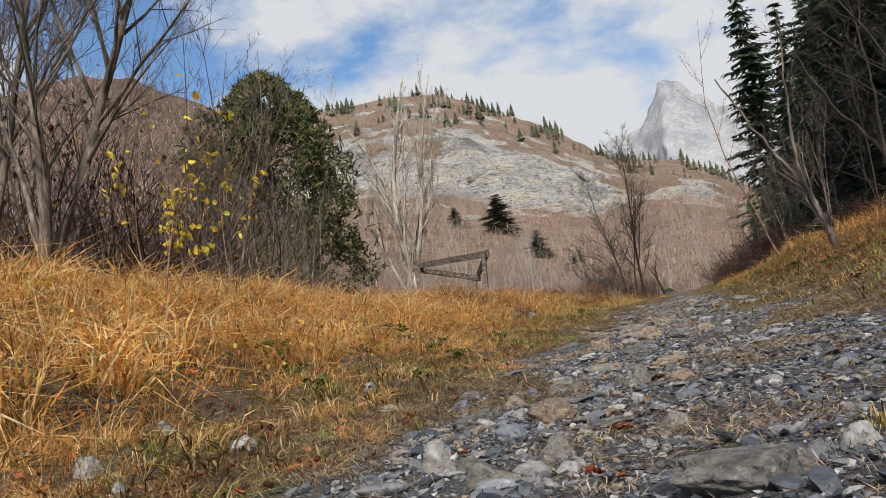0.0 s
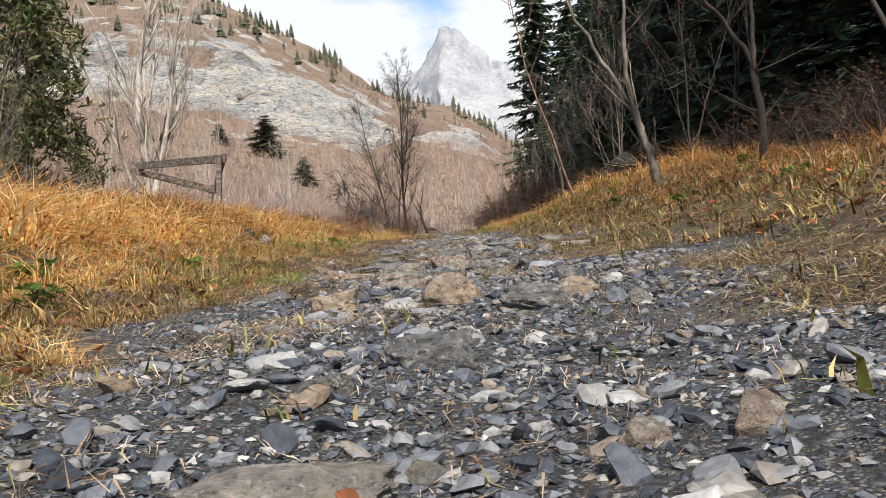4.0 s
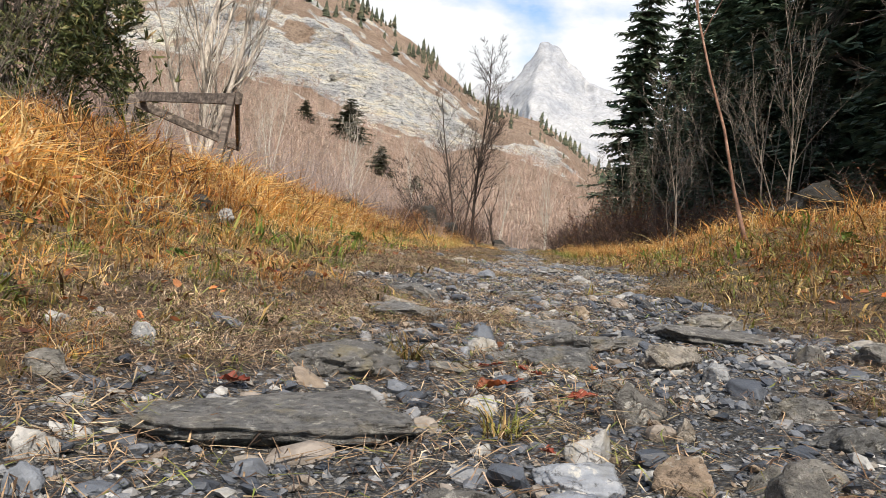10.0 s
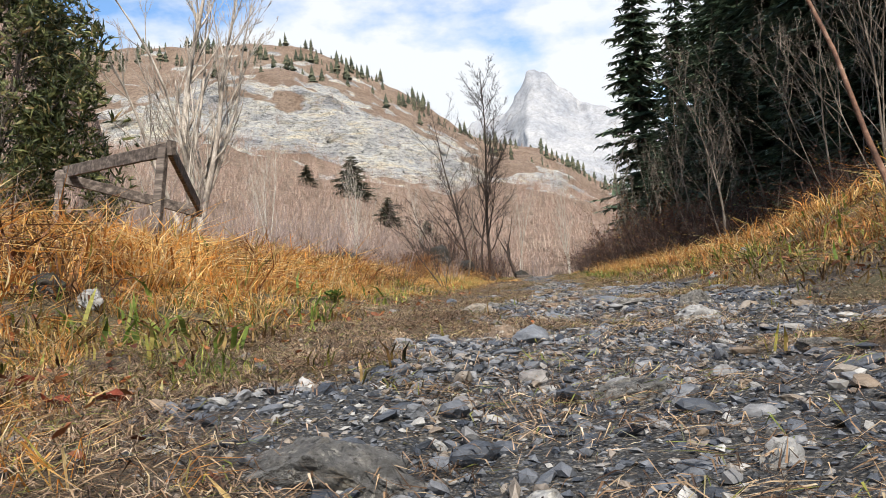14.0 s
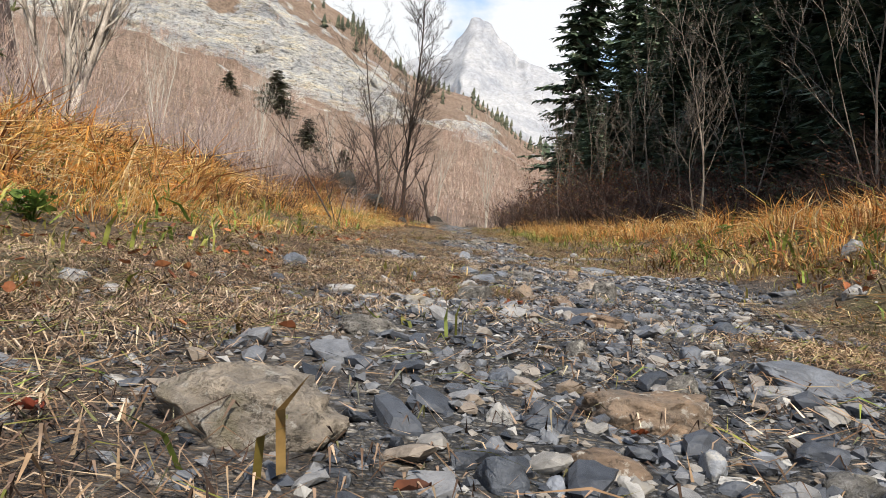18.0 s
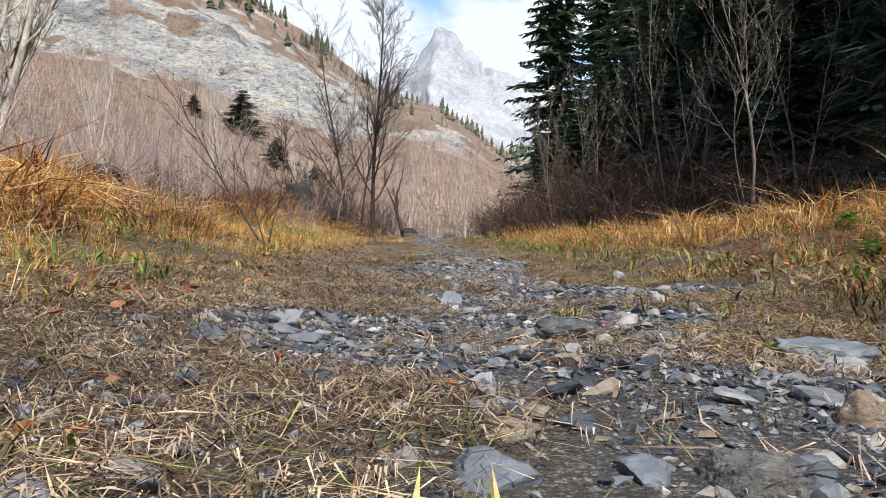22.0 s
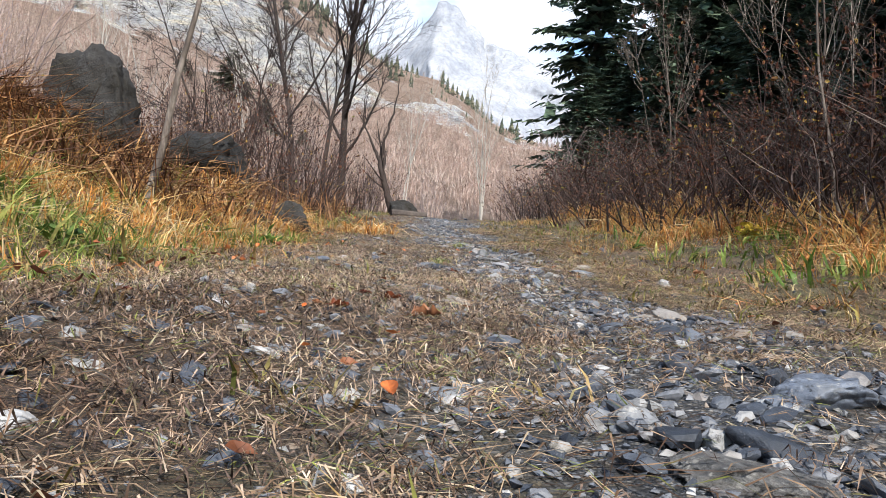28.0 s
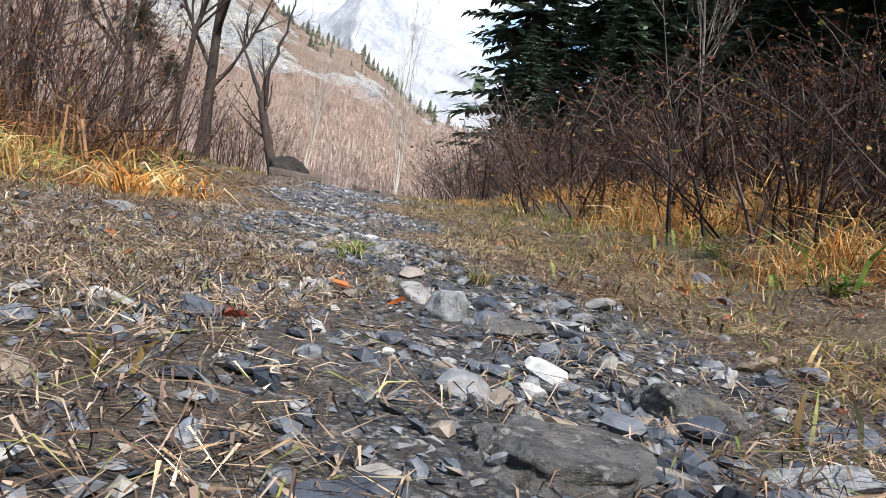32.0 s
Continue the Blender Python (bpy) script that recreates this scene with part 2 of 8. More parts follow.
# ---- plants ----
def grow(pile, rng, start, way, length, radius, depth, sides=6, wander=0.18, lift=0.12, forks=5, spread=0.75, twig=0.42, low=0.25, thin=0.0035):
    """A limb and, along it, thinner limbs, down to twigs."""
    steps = 5 if depth > 0 else 3
    p, d = np.array(start, float), np.array(way, float) / np.linalg.norm(way)
    pts = [p.copy()]
    for _ in range(steps):
        d = d + rng.normal(0, wander, 3) * (0.6, 0.6, 0.4) + (0, 0, lift)
        d /= np.linalg.norm(d)
        p = p + d * length / steps
        pts.append(p.copy())
    pts = np.array(pts)
    k = np.linspace(0, 1, steps + 1)
    radii = radius * (1 - k * 0.8)
    v, f = tube(pts, radii, sides)
    pile.put(v, f)
    if depth <= 0:
        return
    for i in range(forks):
        s = rng.uniform(low, 0.98)
        at = pts[int(s * steps)] + (pts[min(int(s * steps) + 1, steps)] - pts[int(s * steps)]) * (s * steps % 1)
        axis = pts[min(int(s * steps) + 1, steps)] - pts[int(s * steps)]
        axis /= np.linalg.norm(axis) + 1e-9
        side = rng.normal(size=3)
        side -= axis * (side @ axis)
        side /= np.linalg.norm(side)
        go = axis + side * spread * rng.uniform(0.6, 1.3)
        grow(pile, rng, at, go, length * twig * rng.uniform(0.6, 1.25) * (1.15 - 0.5 * s), max(thin, radius * (1 - 0.75 * s) * 0.55), depth - 1, max(3, sides - 2), wander * 1.1, lift, forks, spread, twig, low, thin)


def bare_tree(name, at, stems, label, material, seed, depth=2, forks=6, group="", spread=0.75, twig=0.42, low=0.25, lift=0.12, wander=0.12, sink=0.05, thin=0.0035):
    """A leafless tree. stems: rows of lean x, lean y, height, radius."""
    rng = np.random.default_rng(seed)
    ob = tagged(new(name), label, "tree", group)
    ob.location = at
    for lean_x, lean_y, height, radius in stems:
        trunk, crown = Pile(), Pile()
        steps = 9
        p, d = np.array([rng.uniform(-0.1, 0.1), rng.uniform(-0.1, 0.1), -sink]) * (min(1, radius * 6), min(1, radius * 6), 1), np.array([lean_x, lean_y, 1.0])
        pts = [p.copy()]
        for _ in range(steps):
            d = d / np.linalg.norm(d) + rng.normal(0, wander * 0.5, 3) * (1, 1, 0.3) + (0, 0, 0.03)
            p = p + d / np.linalg.norm(d) * height / steps
            pts.append(p.copy())
        pts = np.array(pts)
        k = np.linspace(0, 1, steps + 1)
        radii = 0.68 * radius * (1 - 0.85 * k) * (1 + 0.5 * np.exp(-k * 14))
        v, f = tube(pts, radii, 9)
        trunk.put(v, f)
        for i in range(forks * 2):
            s = rng.uniform(low, 0.97)
            j = int(s * steps)
            at2 = pts[j] + (pts[j + 1] - pts[j]) * (s * steps % 1)
            axis = (pts[j + 1] - pts[j]) / np.linalg.norm(pts[j + 1] - pts[j])
            side = rng.normal(size=3)
            side -= axis * (side @ axis)
            side /= np.linalg.norm(side)
            grow(crown, rng, at2, axis + side * spread * rng.uniform(0.7, 1.2), height * twig * rng.uniform(0.6, 1.2) * (1.2 - 0.7 * s), max(0.006, radius * (1 - 0.8 * s) * 0.36), depth - 1, 5, 0.16, lift, forks, spread, twig + 0.03, 0.2, thin)
        part("trunk", trunk.mesh("trunk", material, True), ob)
        part("crown", crown.mesh("crown", material, True), ob)
    return ob


def spruce_meshes(rng, height, width, needles, bark, rows=30, per=10, low=0.06):
    """Trunk and crown meshes of a spruce: whorls of drooping boughs, each feathered with sprays of needles."""
    trunk = Pile()
    pts = np.array([[0, 0, -0.3], [0.02, 0, height * 0.3], [0, 0.03, height * 0.65], [0, 0, height]])
    v, f = tube(pts, np.array([1.0, 0.7, 0.35, 0.04]) * height * 0.009, 8)
    trunk.put(v, f)
    tri = []
    for r in range(rows):
        s = low + (1 - low) * (r / rows) ** 0.9
        z0 = height * s
        reach = width * (1 - s) ** 0.75 + 0.12
        for b in range(per if s < 0.8 else 6):
            a = rng.uniform(0, 6.283)
            length = reach * rng.uniform(0.7, 1.15)
            droop = rng.uniform(0.1, 0.5) * (1 - s * 0.9)
            n = max(4, int(length * 4.5))
            for q in range(n):
                k = (q + 0.5) / n
                base = np.array([math.cos(a) * length * k, math.sin(a) * length * k, z0 + rng.uniform(-0.04, 0.04) - droop * length * k * (1.25 - 0.55 * k)])
                for side in (-1, 1, 0):
                    if side == 0 and q % 2:
                        continue
                    ang = a + side * rng.uniform(0.5, 1.1)
                    ln = (0.34 + 0.5 * (1 - k)) * rng.uniform(0.7, 1.3) * min(1.0, 0.45 + length * 0.3)
                    tip = base + np.array([math.cos(ang) * ln, math.sin(ang) * ln, -ln * rng.uniform(0.05, 0.6)])
                    w = np.array([-math.sin(ang), math.cos(ang), rng.uniform(-0.6, 0.6)]) * ln * 0.24
                    tri.append([base - w * 0.6, base + w * 0.6, (base + tip) / 2 + w, tip])
    for _ in range(700):
        s = rng.uniform(low, 0.97)
        reach = (width * (1 - s) ** 0.75 + 0.1) * rng.uniform(0.05, 0.6)
        a, ang = rng.uniform(0, 6.283), rng.uniform(0, 6.283)
        base = np.array([math.cos(a) * reach, math.sin(a) * reach, height * s])
        ln = rng.uniform(0.5, 1.3) * (1.1 - s)
        tip = base + np.array([math.cos(ang) * ln, math.sin(ang) * ln, rng.uniform(-0.9, 0.2) * ln])
        w = np.array([-math.sin(ang), math.cos(ang), rng.uniform(-1, 1)]) * ln * 0.35
        tri.append([base - w * 0.6, base + w * 0.6, (base + tip) / 2 + w, tip])
    t = np.array(tri).reshape(-1, 3)
    i = np.arange(len(tri))[:, None] * 4
    crown = mesh_of("crown", t, [np.concatenate([i + [0, 1, 2], i + [0, 2, 3]])], needles)
    return trunk.mesh("trunk", bark, True), crown


def blade_clump(rng, blades, height, lean, width, curl=0.9, spread=0.25, simple=0):
    """A tuft of bent blades, unit scale."""
    v, tri, quad = [], [], []
    for b in range(blades):
        a, r = rng.uniform(0, 6.283), spread * math.sqrt(rng.uniform(0, 1))
        p = np.array([math.cos(a) * r, math.sin(a) * r, -0.02])
        yaw = a + rng.normal(0, 0.9)
        out = np.array([math.cos(yaw), math.sin(yaw), 0])
        side = np.array([-math.sin(yaw), math.cos(yaw), 0])
        h, l = height * rng.uniform(0.5, 1.15), lean * rng.uniform(0.3, 1.3)
        w = width * rng.uniform(0.6, 1.2)
        n = len(v)
        if simple == 1:
            v += [p - side * w, p + side * w, p + out * l * h + np.array([0, 0, h * (1 - 0.42 * curl * l)])]
            tri.append([n, n + 1, n + 2])
            continue
        if simple:
            for k in (0.0, 0.5):
                q = p + out * l * h * k ** (1 + curl) + np.array([0, 0, h * (k - 0.25 * curl * l * k * k)])
                v += [q - side * w, q + side * w]
            v.append(p + out * l * h + np.array([0, 0, h * (1 - 0.42 * curl * l)]))
            quad.append([n, n + 1, n + 3, n + 2])
            tri.append([n + 2, n + 3, n + 4])
            continue
        for k in (0.0, 0.4, 0.75):
            q = p + out * l * h * k ** (1 + curl) + np.array([0, 0, h * (k - 0.25 * curl * l * k * k)])
            v += [q - side * w * (1 - 0.5 * k), q + side * w * (1 - 0.5 * k)]
        v.append(p + out * l * h + np.array([0, 0, h * (1 - 0.42 * curl * l)]))
        quad += [[n, n + 1, n + 3, n + 2], [n + 2, n + 3, n + 5, n + 4]]
        tri.append([n + 4, n + 5, n + 6])
    return np.array(v), [np.array(q) for q in (quad, tri) if q]


def straw_clump(rng, blades, spread, length, width):
    """Dry blades lying criss-cross, each arched a little, in metres."""
    v, f = [], []
    lean = rng.uniform(0, 6.283)
    for b in range(blades):
        a, r = rng.uniform(0, 6.283), spread * math.sqrt(rng.uniform(0, 1))
        yaw = lean + rng.normal(0, 0.7) if rng.uniform() < 0.6 else rng.uniform(0, 6.283)
        out, side = np.array([math.cos(yaw), math.sin(yaw), 0]), np.array([-math.sin(yaw), math.cos(yaw), 0])
        p, l = np.array([math.cos(a) * r, math.sin(a) * r, 0]), length * rng.uniform(0.4, 1.3)
        w = side * width * rng.uniform(0.6, 1.3) + np.array([0, 0, width * rng.uniform(-0.5, 0.5)])
        top = p + side * l * rng.uniform(-0.12, 0.12) + np.array([0, 0, rng.uniform(0.004, 0.022)])
        n = len(v)
        if b % 2:
            v += [p - out * l / 2 - w, p - out * l / 2 + w, p + out * l / 2 + np.array([0, 0, rng.uniform(0.0, 0.025)])]
            f += [[n, n + 1, n + 2]]
            continue
        v += [p - out * l / 2 + np.array([0, 0, rng.uniform(-0.006, 0.008)]), top - w, top + w, p + out * l / 2 + np.array([0, 0, rng.uniform(-0.006, 0.02)])]
        f += [[n, n + 1, n + 2], [n + 1, n + 3, n + 2]]
    return np.array(v), [np.array(f)]


def leaf_shape(rng, lobes=1):
    """A fallen leaf of unit size, curled and folded along its middle: lance-shaped, or with five pointed lobes."""
    n = 20 if lobes > 1 else 12 if lobes else 6
    v = [[0, 0, 0.0]]
    for k in range(n):
        a = k / n * 6.283
        if lobes > 1:
            r = 0.5 * (0.5 + 0.5 * abs(math.cos(2.5 * a)) ** 0.8) * rng.uniform(0.85, 1.1)
            x, y = math.cos(a) * r * 1.1, math.sin(a) * r
        else:
            x, y = math.cos(a) * 0.52 * rng.uniform(0.9, 1.05), math.sin(a) * 0.33 * (1 - 0.3 * math.cos(a)) * rng.uniform(0.85, 1.1)
        v.append([x, y, 0.7 * abs(y) * rng.uniform(0.6, 1.2) + 0.5 * x * x * rng.uniform(0.3, 1.2)])
    f = [[0, 1 + k, 1 + (k + 1) % n] for k in range(n)]
    return np.array(v), [np.array(f)]


def curled_leaf(rng):
    """A withered leaf of unit length on its stalk: a pointed blade, folded along its rib, wavy and curled up at tip and rims."""
    n, m = 19, 9
    t, s = np.linspace(0, 1, n)[:, None], np.linspace(-1, 1, m)[None]
    lobe = 1 - rng.uniform(0.1, 0.5) * np.abs(np.sin(np.pi * 3 * t + 0.4)) ** 3
    wide = 0.42 * np.sin(np.pi * t ** 0.8) ** 0.75 * (1 - 0.25 * t) * lobe + 0.004
    wave = 1 + 0.16 * np.sin(t * rng.uniform(16, 24) + rng.uniform(0, 6) + 1.5 * s)
    curl, fold, bend = rng.uniform(0.5, 1.4), rng.uniform(0.25, 0.8), rng.uniform(-0.25, 0.25)
    x = t - 0.5 + 0 * s
    y = wide * s * wave * (1 - 0.25 * fold * s * s) + bend * (t - 0.5) ** 2 * 2
    z = fold * wide * np.abs(s) ** 1.6 * 1.1 + 0.22 * curl * (t - 0.4) ** 2 + 0.05 * np.sin(9 * t + 4 * s + rng.uniform(0, 6)) * np.abs(s) + 0.035 * np.sin(17 * t - 6 * s + rng.uniform(0, 6)) + rng.normal(0, 0.009, (n, m))
    v = np.stack([x, y, z], -1).reshape(-1, 3)
    i = (np.arange(n - 1)[:, None] * m + np.arange(m - 1)[None]).ravel()
    stalk, sides = tube(np.array([[-0.5, 0, 0.05], [-0.62, 0.03, 0.03], [-0.78, 0.02, 0.02]]), np.array([0.012, 0.009, 0.008]), 4)
    return np.concatenate([v, stalk]), [np.concatenate([np.stack([i, i + m, i + m + 1, i + 1], 1), sides + len(v)])]


def dead_shrub(rng, stems, height, spread, leaves=0, arch=0.5):
    """A thicket of thin stems with side twigs: stems mesh data in one pile, and leaf cards in another."""
    pile, foliage = Pile(), Pile()
    for s in range(stems):
        a, r = rng.uniform(0, 6.283), spread * 0.35 * math.sqrt(rng.uniform(0, 1))
        base = np.array([math.cos(a) * r, math.sin(a) * r, -0.05])
        way = np.array([math.cos(a) * rng.uniform(0, arch), math.sin(a) * rng.uniform(0, arch), 1.0])
        h = height * rng.uniform(0.55, 1.1)
        grow(pile, rng, base, way, h, 0.006 * height * rng.uniform(0.6, 1.2), 1, 4, 0.42 if arch > 0.6 else 0.18, 0.0 if arch > 0.6 else 0.02, 8, 0.9, 0.42, 0.15)
    if leaves:
        tips = np.concatenate(pile.v)
        pick = tips[rng.integers(0, len(tips), leaves)]
        pick = pick[pick[:, 2] > 0.1 * height]
        lv, lf = scatter([leaf_shape(rng, 0), leaf_shape(rng, 0)], pick, np.full((len(pick), 3), 0.048) * rng.uniform(0.5, 1.3, (len(pick), 1)), turns(len(pick), rng), rng)
        foliage.put(lv, *lf)
    return pile, foliage


GROUND_Y = [-14, 0, 2, 4, 6, 8, 10, 12, 14, 16, 18, 20, 22, 24, 26, 28, 30, 32, 34, 36, 38, 40, 42, 44, 46, 48, 54, 70, 900]
GROUND_Z = [0.4, 0.76, 0.76, 0.84, 0.95, 1.03, 1.1, 1.24, 1.33, 1.45, 1.5, 1.58, 1.64, 1.71, 1.81, 1.89, 1.99, 2.09, 2.14, 2.18, 2.26, 2.34, 2.45, 2.59, 2.71, 2.8, 2.95, 3.1, 3.1]
PATH_X = [0.6, 0.35, 0.25, 0.15, 0.05, -0.05, -0.15, -0.2, -0.3, -0.35, -0.4, -0.45, -0.5, -0.55, -0.6, -0.65, -0.7, -0.72, -0.74, -0.76, -0.78, -0.78, -0.76, -0.74, -0.7, -0.65, -0.5, 0.5, 0.5]
BANKS_LEFT = [
    [3.0, 2.5, 2.1, 1.3, 0.7, 0.15, 0.0, 0], [3.0, 2.5, 2.1, 1.3, 0.7, 0.15, 0.0, 0], [3.0, 2.2, 1.9, 1.2, 0.6, 0.12, 0.0, 0],
    [3.0, 1.3, 1.1, 0.8, 0.45, 0.12, 0.02, 0], [4, 1.0, 0.95, 0.85, 0.6, 0.15, 0.03, 0], [5, 1.2, 0.75, 0.75, 0.5, 0.2, 0.03, 0],
    [6, 1.6, 0.7, 0.66, 0.45, 0.17, 0.03, 0], [6, 1.5, 0.7, 0.58, 0.4, 0.13, 0.02, 0], [6, 1.5, 0.5, 0.4, 0.26, 0.08, 0.02, 0], [6, 1.5, 0.3, 0.1, 0.1, 0.05, 0, 0]]
BANKS_RIGHT = [
    [0.06, 0.3, 0.7, 1.0, 1.3, 1.6, 2], [0.06, 0.3, 0.65, 0.9, 1.2, 1.6, 2], [0.06, 0.28, 0.48, 0.62, 0.9, 1.4, 2], [0.05, 0.29, 0.56, 0.76, 1.05, 1.5, 2],
    [0.04, 0.3, 0.7, 1.0, 1.3, 1.6, 2], [0.02, 0.15, 0.4, 0.7, 1.0, 1.4, 2], [0, 0.05, 0.2, 0.4, 0.8, 1.3, 2], [0.02, 0.12, 0.35, 0.6, 1.0, 1.4, 2], [0.02, 0.12, 0.3, 0.5, 0.8, 1.2, 2], [0, 0, 0.05, 0.1, 0.2, 0.4, 2]]
BANKS = [a + b for a, b in zip(BANKS_LEFT, BANKS_RIGHT)]
STONE_Y = [0, 3, 8, 12, 18, 26, 31, 37, 42, 60]
STONE_LEFT = [-0.7, -1.05, -1.15, -0.8, -0.6, -0.5, -0.3, -0.35, -0.8, -0.7]
STONE_RIGHT = [1.4, 1.5, 1.25, 1.15, 1.2, 1.05, 0.98, 0.75, 0.65, 0.65]

# ---- ground ----
GY = np.array(GROUND_Y)
GZ = np.array(GROUND_Z)
PX = np.array(PATH_X)
XK = np.array([-40, -14, -8, -5, -3.6, -2.4, -1.5, 0, 1.2, 1.9, 2.8, 4.2, 7, 12, 40], float)
YK = np.array([-12, 0, 8, 14, 18, 24, 32, 40, 60, 90], float)
# height above the middle of the path; one row for each YK, one column for each XK
RISE = np.array(BANKS).reshape(len(YK), len(XK))


def smooth_interp(x, xs, ys):
    k = np.clip(np.searchsorted(xs, x) - 1, 0, len(xs) - 2)
    s = np.clip((x - xs[k]) / (xs[k + 1] - xs[k]), 0, 1)
    return k, s


def path_mid(y):
    return np.interp(y, GY, PX)


def lie(x, y):
    """Height of the ground without its fine relief."""
    x, y = np.asarray(x, float), np.asarray(y, float)
    u = x - path_mid(y)
    i, s = smooth_interp(u, XK, None)
    j, r = smooth_interp(y, YK, None)
    r = r * r * (3 - 2 * r)
    top = RISE[j, i] * (1 - s) + RISE[j, i + 1] * s
    bot = RISE[j + 1, i] * (1 - s) + RISE[j + 1, i + 1] * s
    mound = 0.48 * np.exp(-((x + 4.5) / 0.95) ** 2 - ((y - 37.3) / 1.3) ** 2) + 0.28 * np.exp(-((x + 3.2) / 0.6) ** 2 - ((y - 38.6) / 0.8) ** 2) + 0.1 * np.exp(-((x + 3.3) / 0.8) ** 4 - ((y - 34.5) / 2.2) ** 4)
    return np.interp(y, GY, GZ) + top * (1 - r) + bot * r + mound


def waves(x, y):
    """Fine relief of the ground, a few centimetres."""
    x, y = np.asarray(x, float), np.asarray(y, float)
    z = 0.018 * np.sin(1.9 * x + 0.7 * y) * np.sin(1.3 * y - 0.8 * x + 1) + 0.012 * np.sin(4.3 * x - 2.1 * y + 2) + 0.010 * np.sin(3.1 * y + 5.2 * x) * np.sin(6.1 * y + 0.4)
    off = np.abs(x - path_mid(y))
    hump = np.clip((off - 0.9) / 0.8, 0, 1) * np.clip((9 - off) / 3, 0, 1)
    return z * np.clip(1 + off * 0.35, 1, 4) + hump * (0.02 * np.sin(7.3 * x + 3.1 * y) * np.sin(6.1 * y - 2.7 * x) + 0.014 * np.sin(13 * x - 4 * y) * np.sin(11 * y + 3 * x))


def ground_z(x, y):
    return lie(x, y) + waves(x, y)


def stony(x, y):
    """How much of the ground is bare stone, 0 to 1."""
    x, y = np.asarray(x, float), np.asarray(y, float)
    u = x - path_mid(y)
    left = np.interp(y, STONE_Y, STONE_LEFT)
    right = np.interp(y, STONE_Y, STONE_RIGHT)
    edge = (0.35 * np.sin(1.7 * y + 0.6) + 0.22 * np.sin(3.9 * y + 2 * x)) * np.interp(y, [24, 29], [1, 0.45])
    return np.clip((u - left - edge) / 0.5, 0, 1) * np.clip((right + edge - u) / 0.5, 0, 1)


def build_ground(material):
    xs = np.concatenate([-np.geomspace(400, 9, 26), np.linspace(-8.5, -3, 40), np.linspace(-2.9, 3.2, 84), np.linspace(3.3, 9, 40), np.geomspace(9.5, 400, 26)])
    ys = np.concatenate([np.linspace(-14, -0.5, 28), np.linspace(0, 40, 440), np.linspace(40.3, 60, 60), np.geomspace(61, 900, 50)])
    gx, gy = np.meshgrid(xs, ys)
    gz = ground_z(gx, gy)
    m = stony(gx, gy)
    v = np.stack([gx, gy, gz], -1).reshape(-1, 3)
    nx, ny = len(xs), len(ys)
    i = (np.arange(ny - 1)[:, None] * nx + np.arange(nx - 1)[None]).ravel()
    me = mesh_of("ground", v, [np.stack([i, i + 1, i + 1 + nx, i + nx], 1)], material, True)
    a = me.attributes.new("stony", "FLOAT", "POINT")
    a.data.foreach_set("value", m.ravel().astype(np.float32))
    return tagged(new("ground", me), "autumn ground of slate gravel, earth and dry grass", "ground", kind="structure")


# ---- surfaces ----
def fibre_of(nt, turn, scale, long):
    """Long thin streaks, as of straw lying in one direction."""
    mp = nt.nodes.new("ShaderNodeMapping")
    mp.inputs["Rotation"].default_value = (0, 0, radians(turn))
    mp.inputs["Scale"].default_value = (scale / long, scale, scale / long)
    nt.links.new(nt.nodes.new("ShaderNodeNewGeometry").outputs["Position"], mp.inputs[0])
    n = add(nt, "ShaderNodeTexNoise", Scale=1.0, Detail=2.0, Roughness=0.5, Distortion=2.0)
    nt.links.new(mp.outputs[0], n.inputs["Vector"])
    return n.outputs["Fac"]


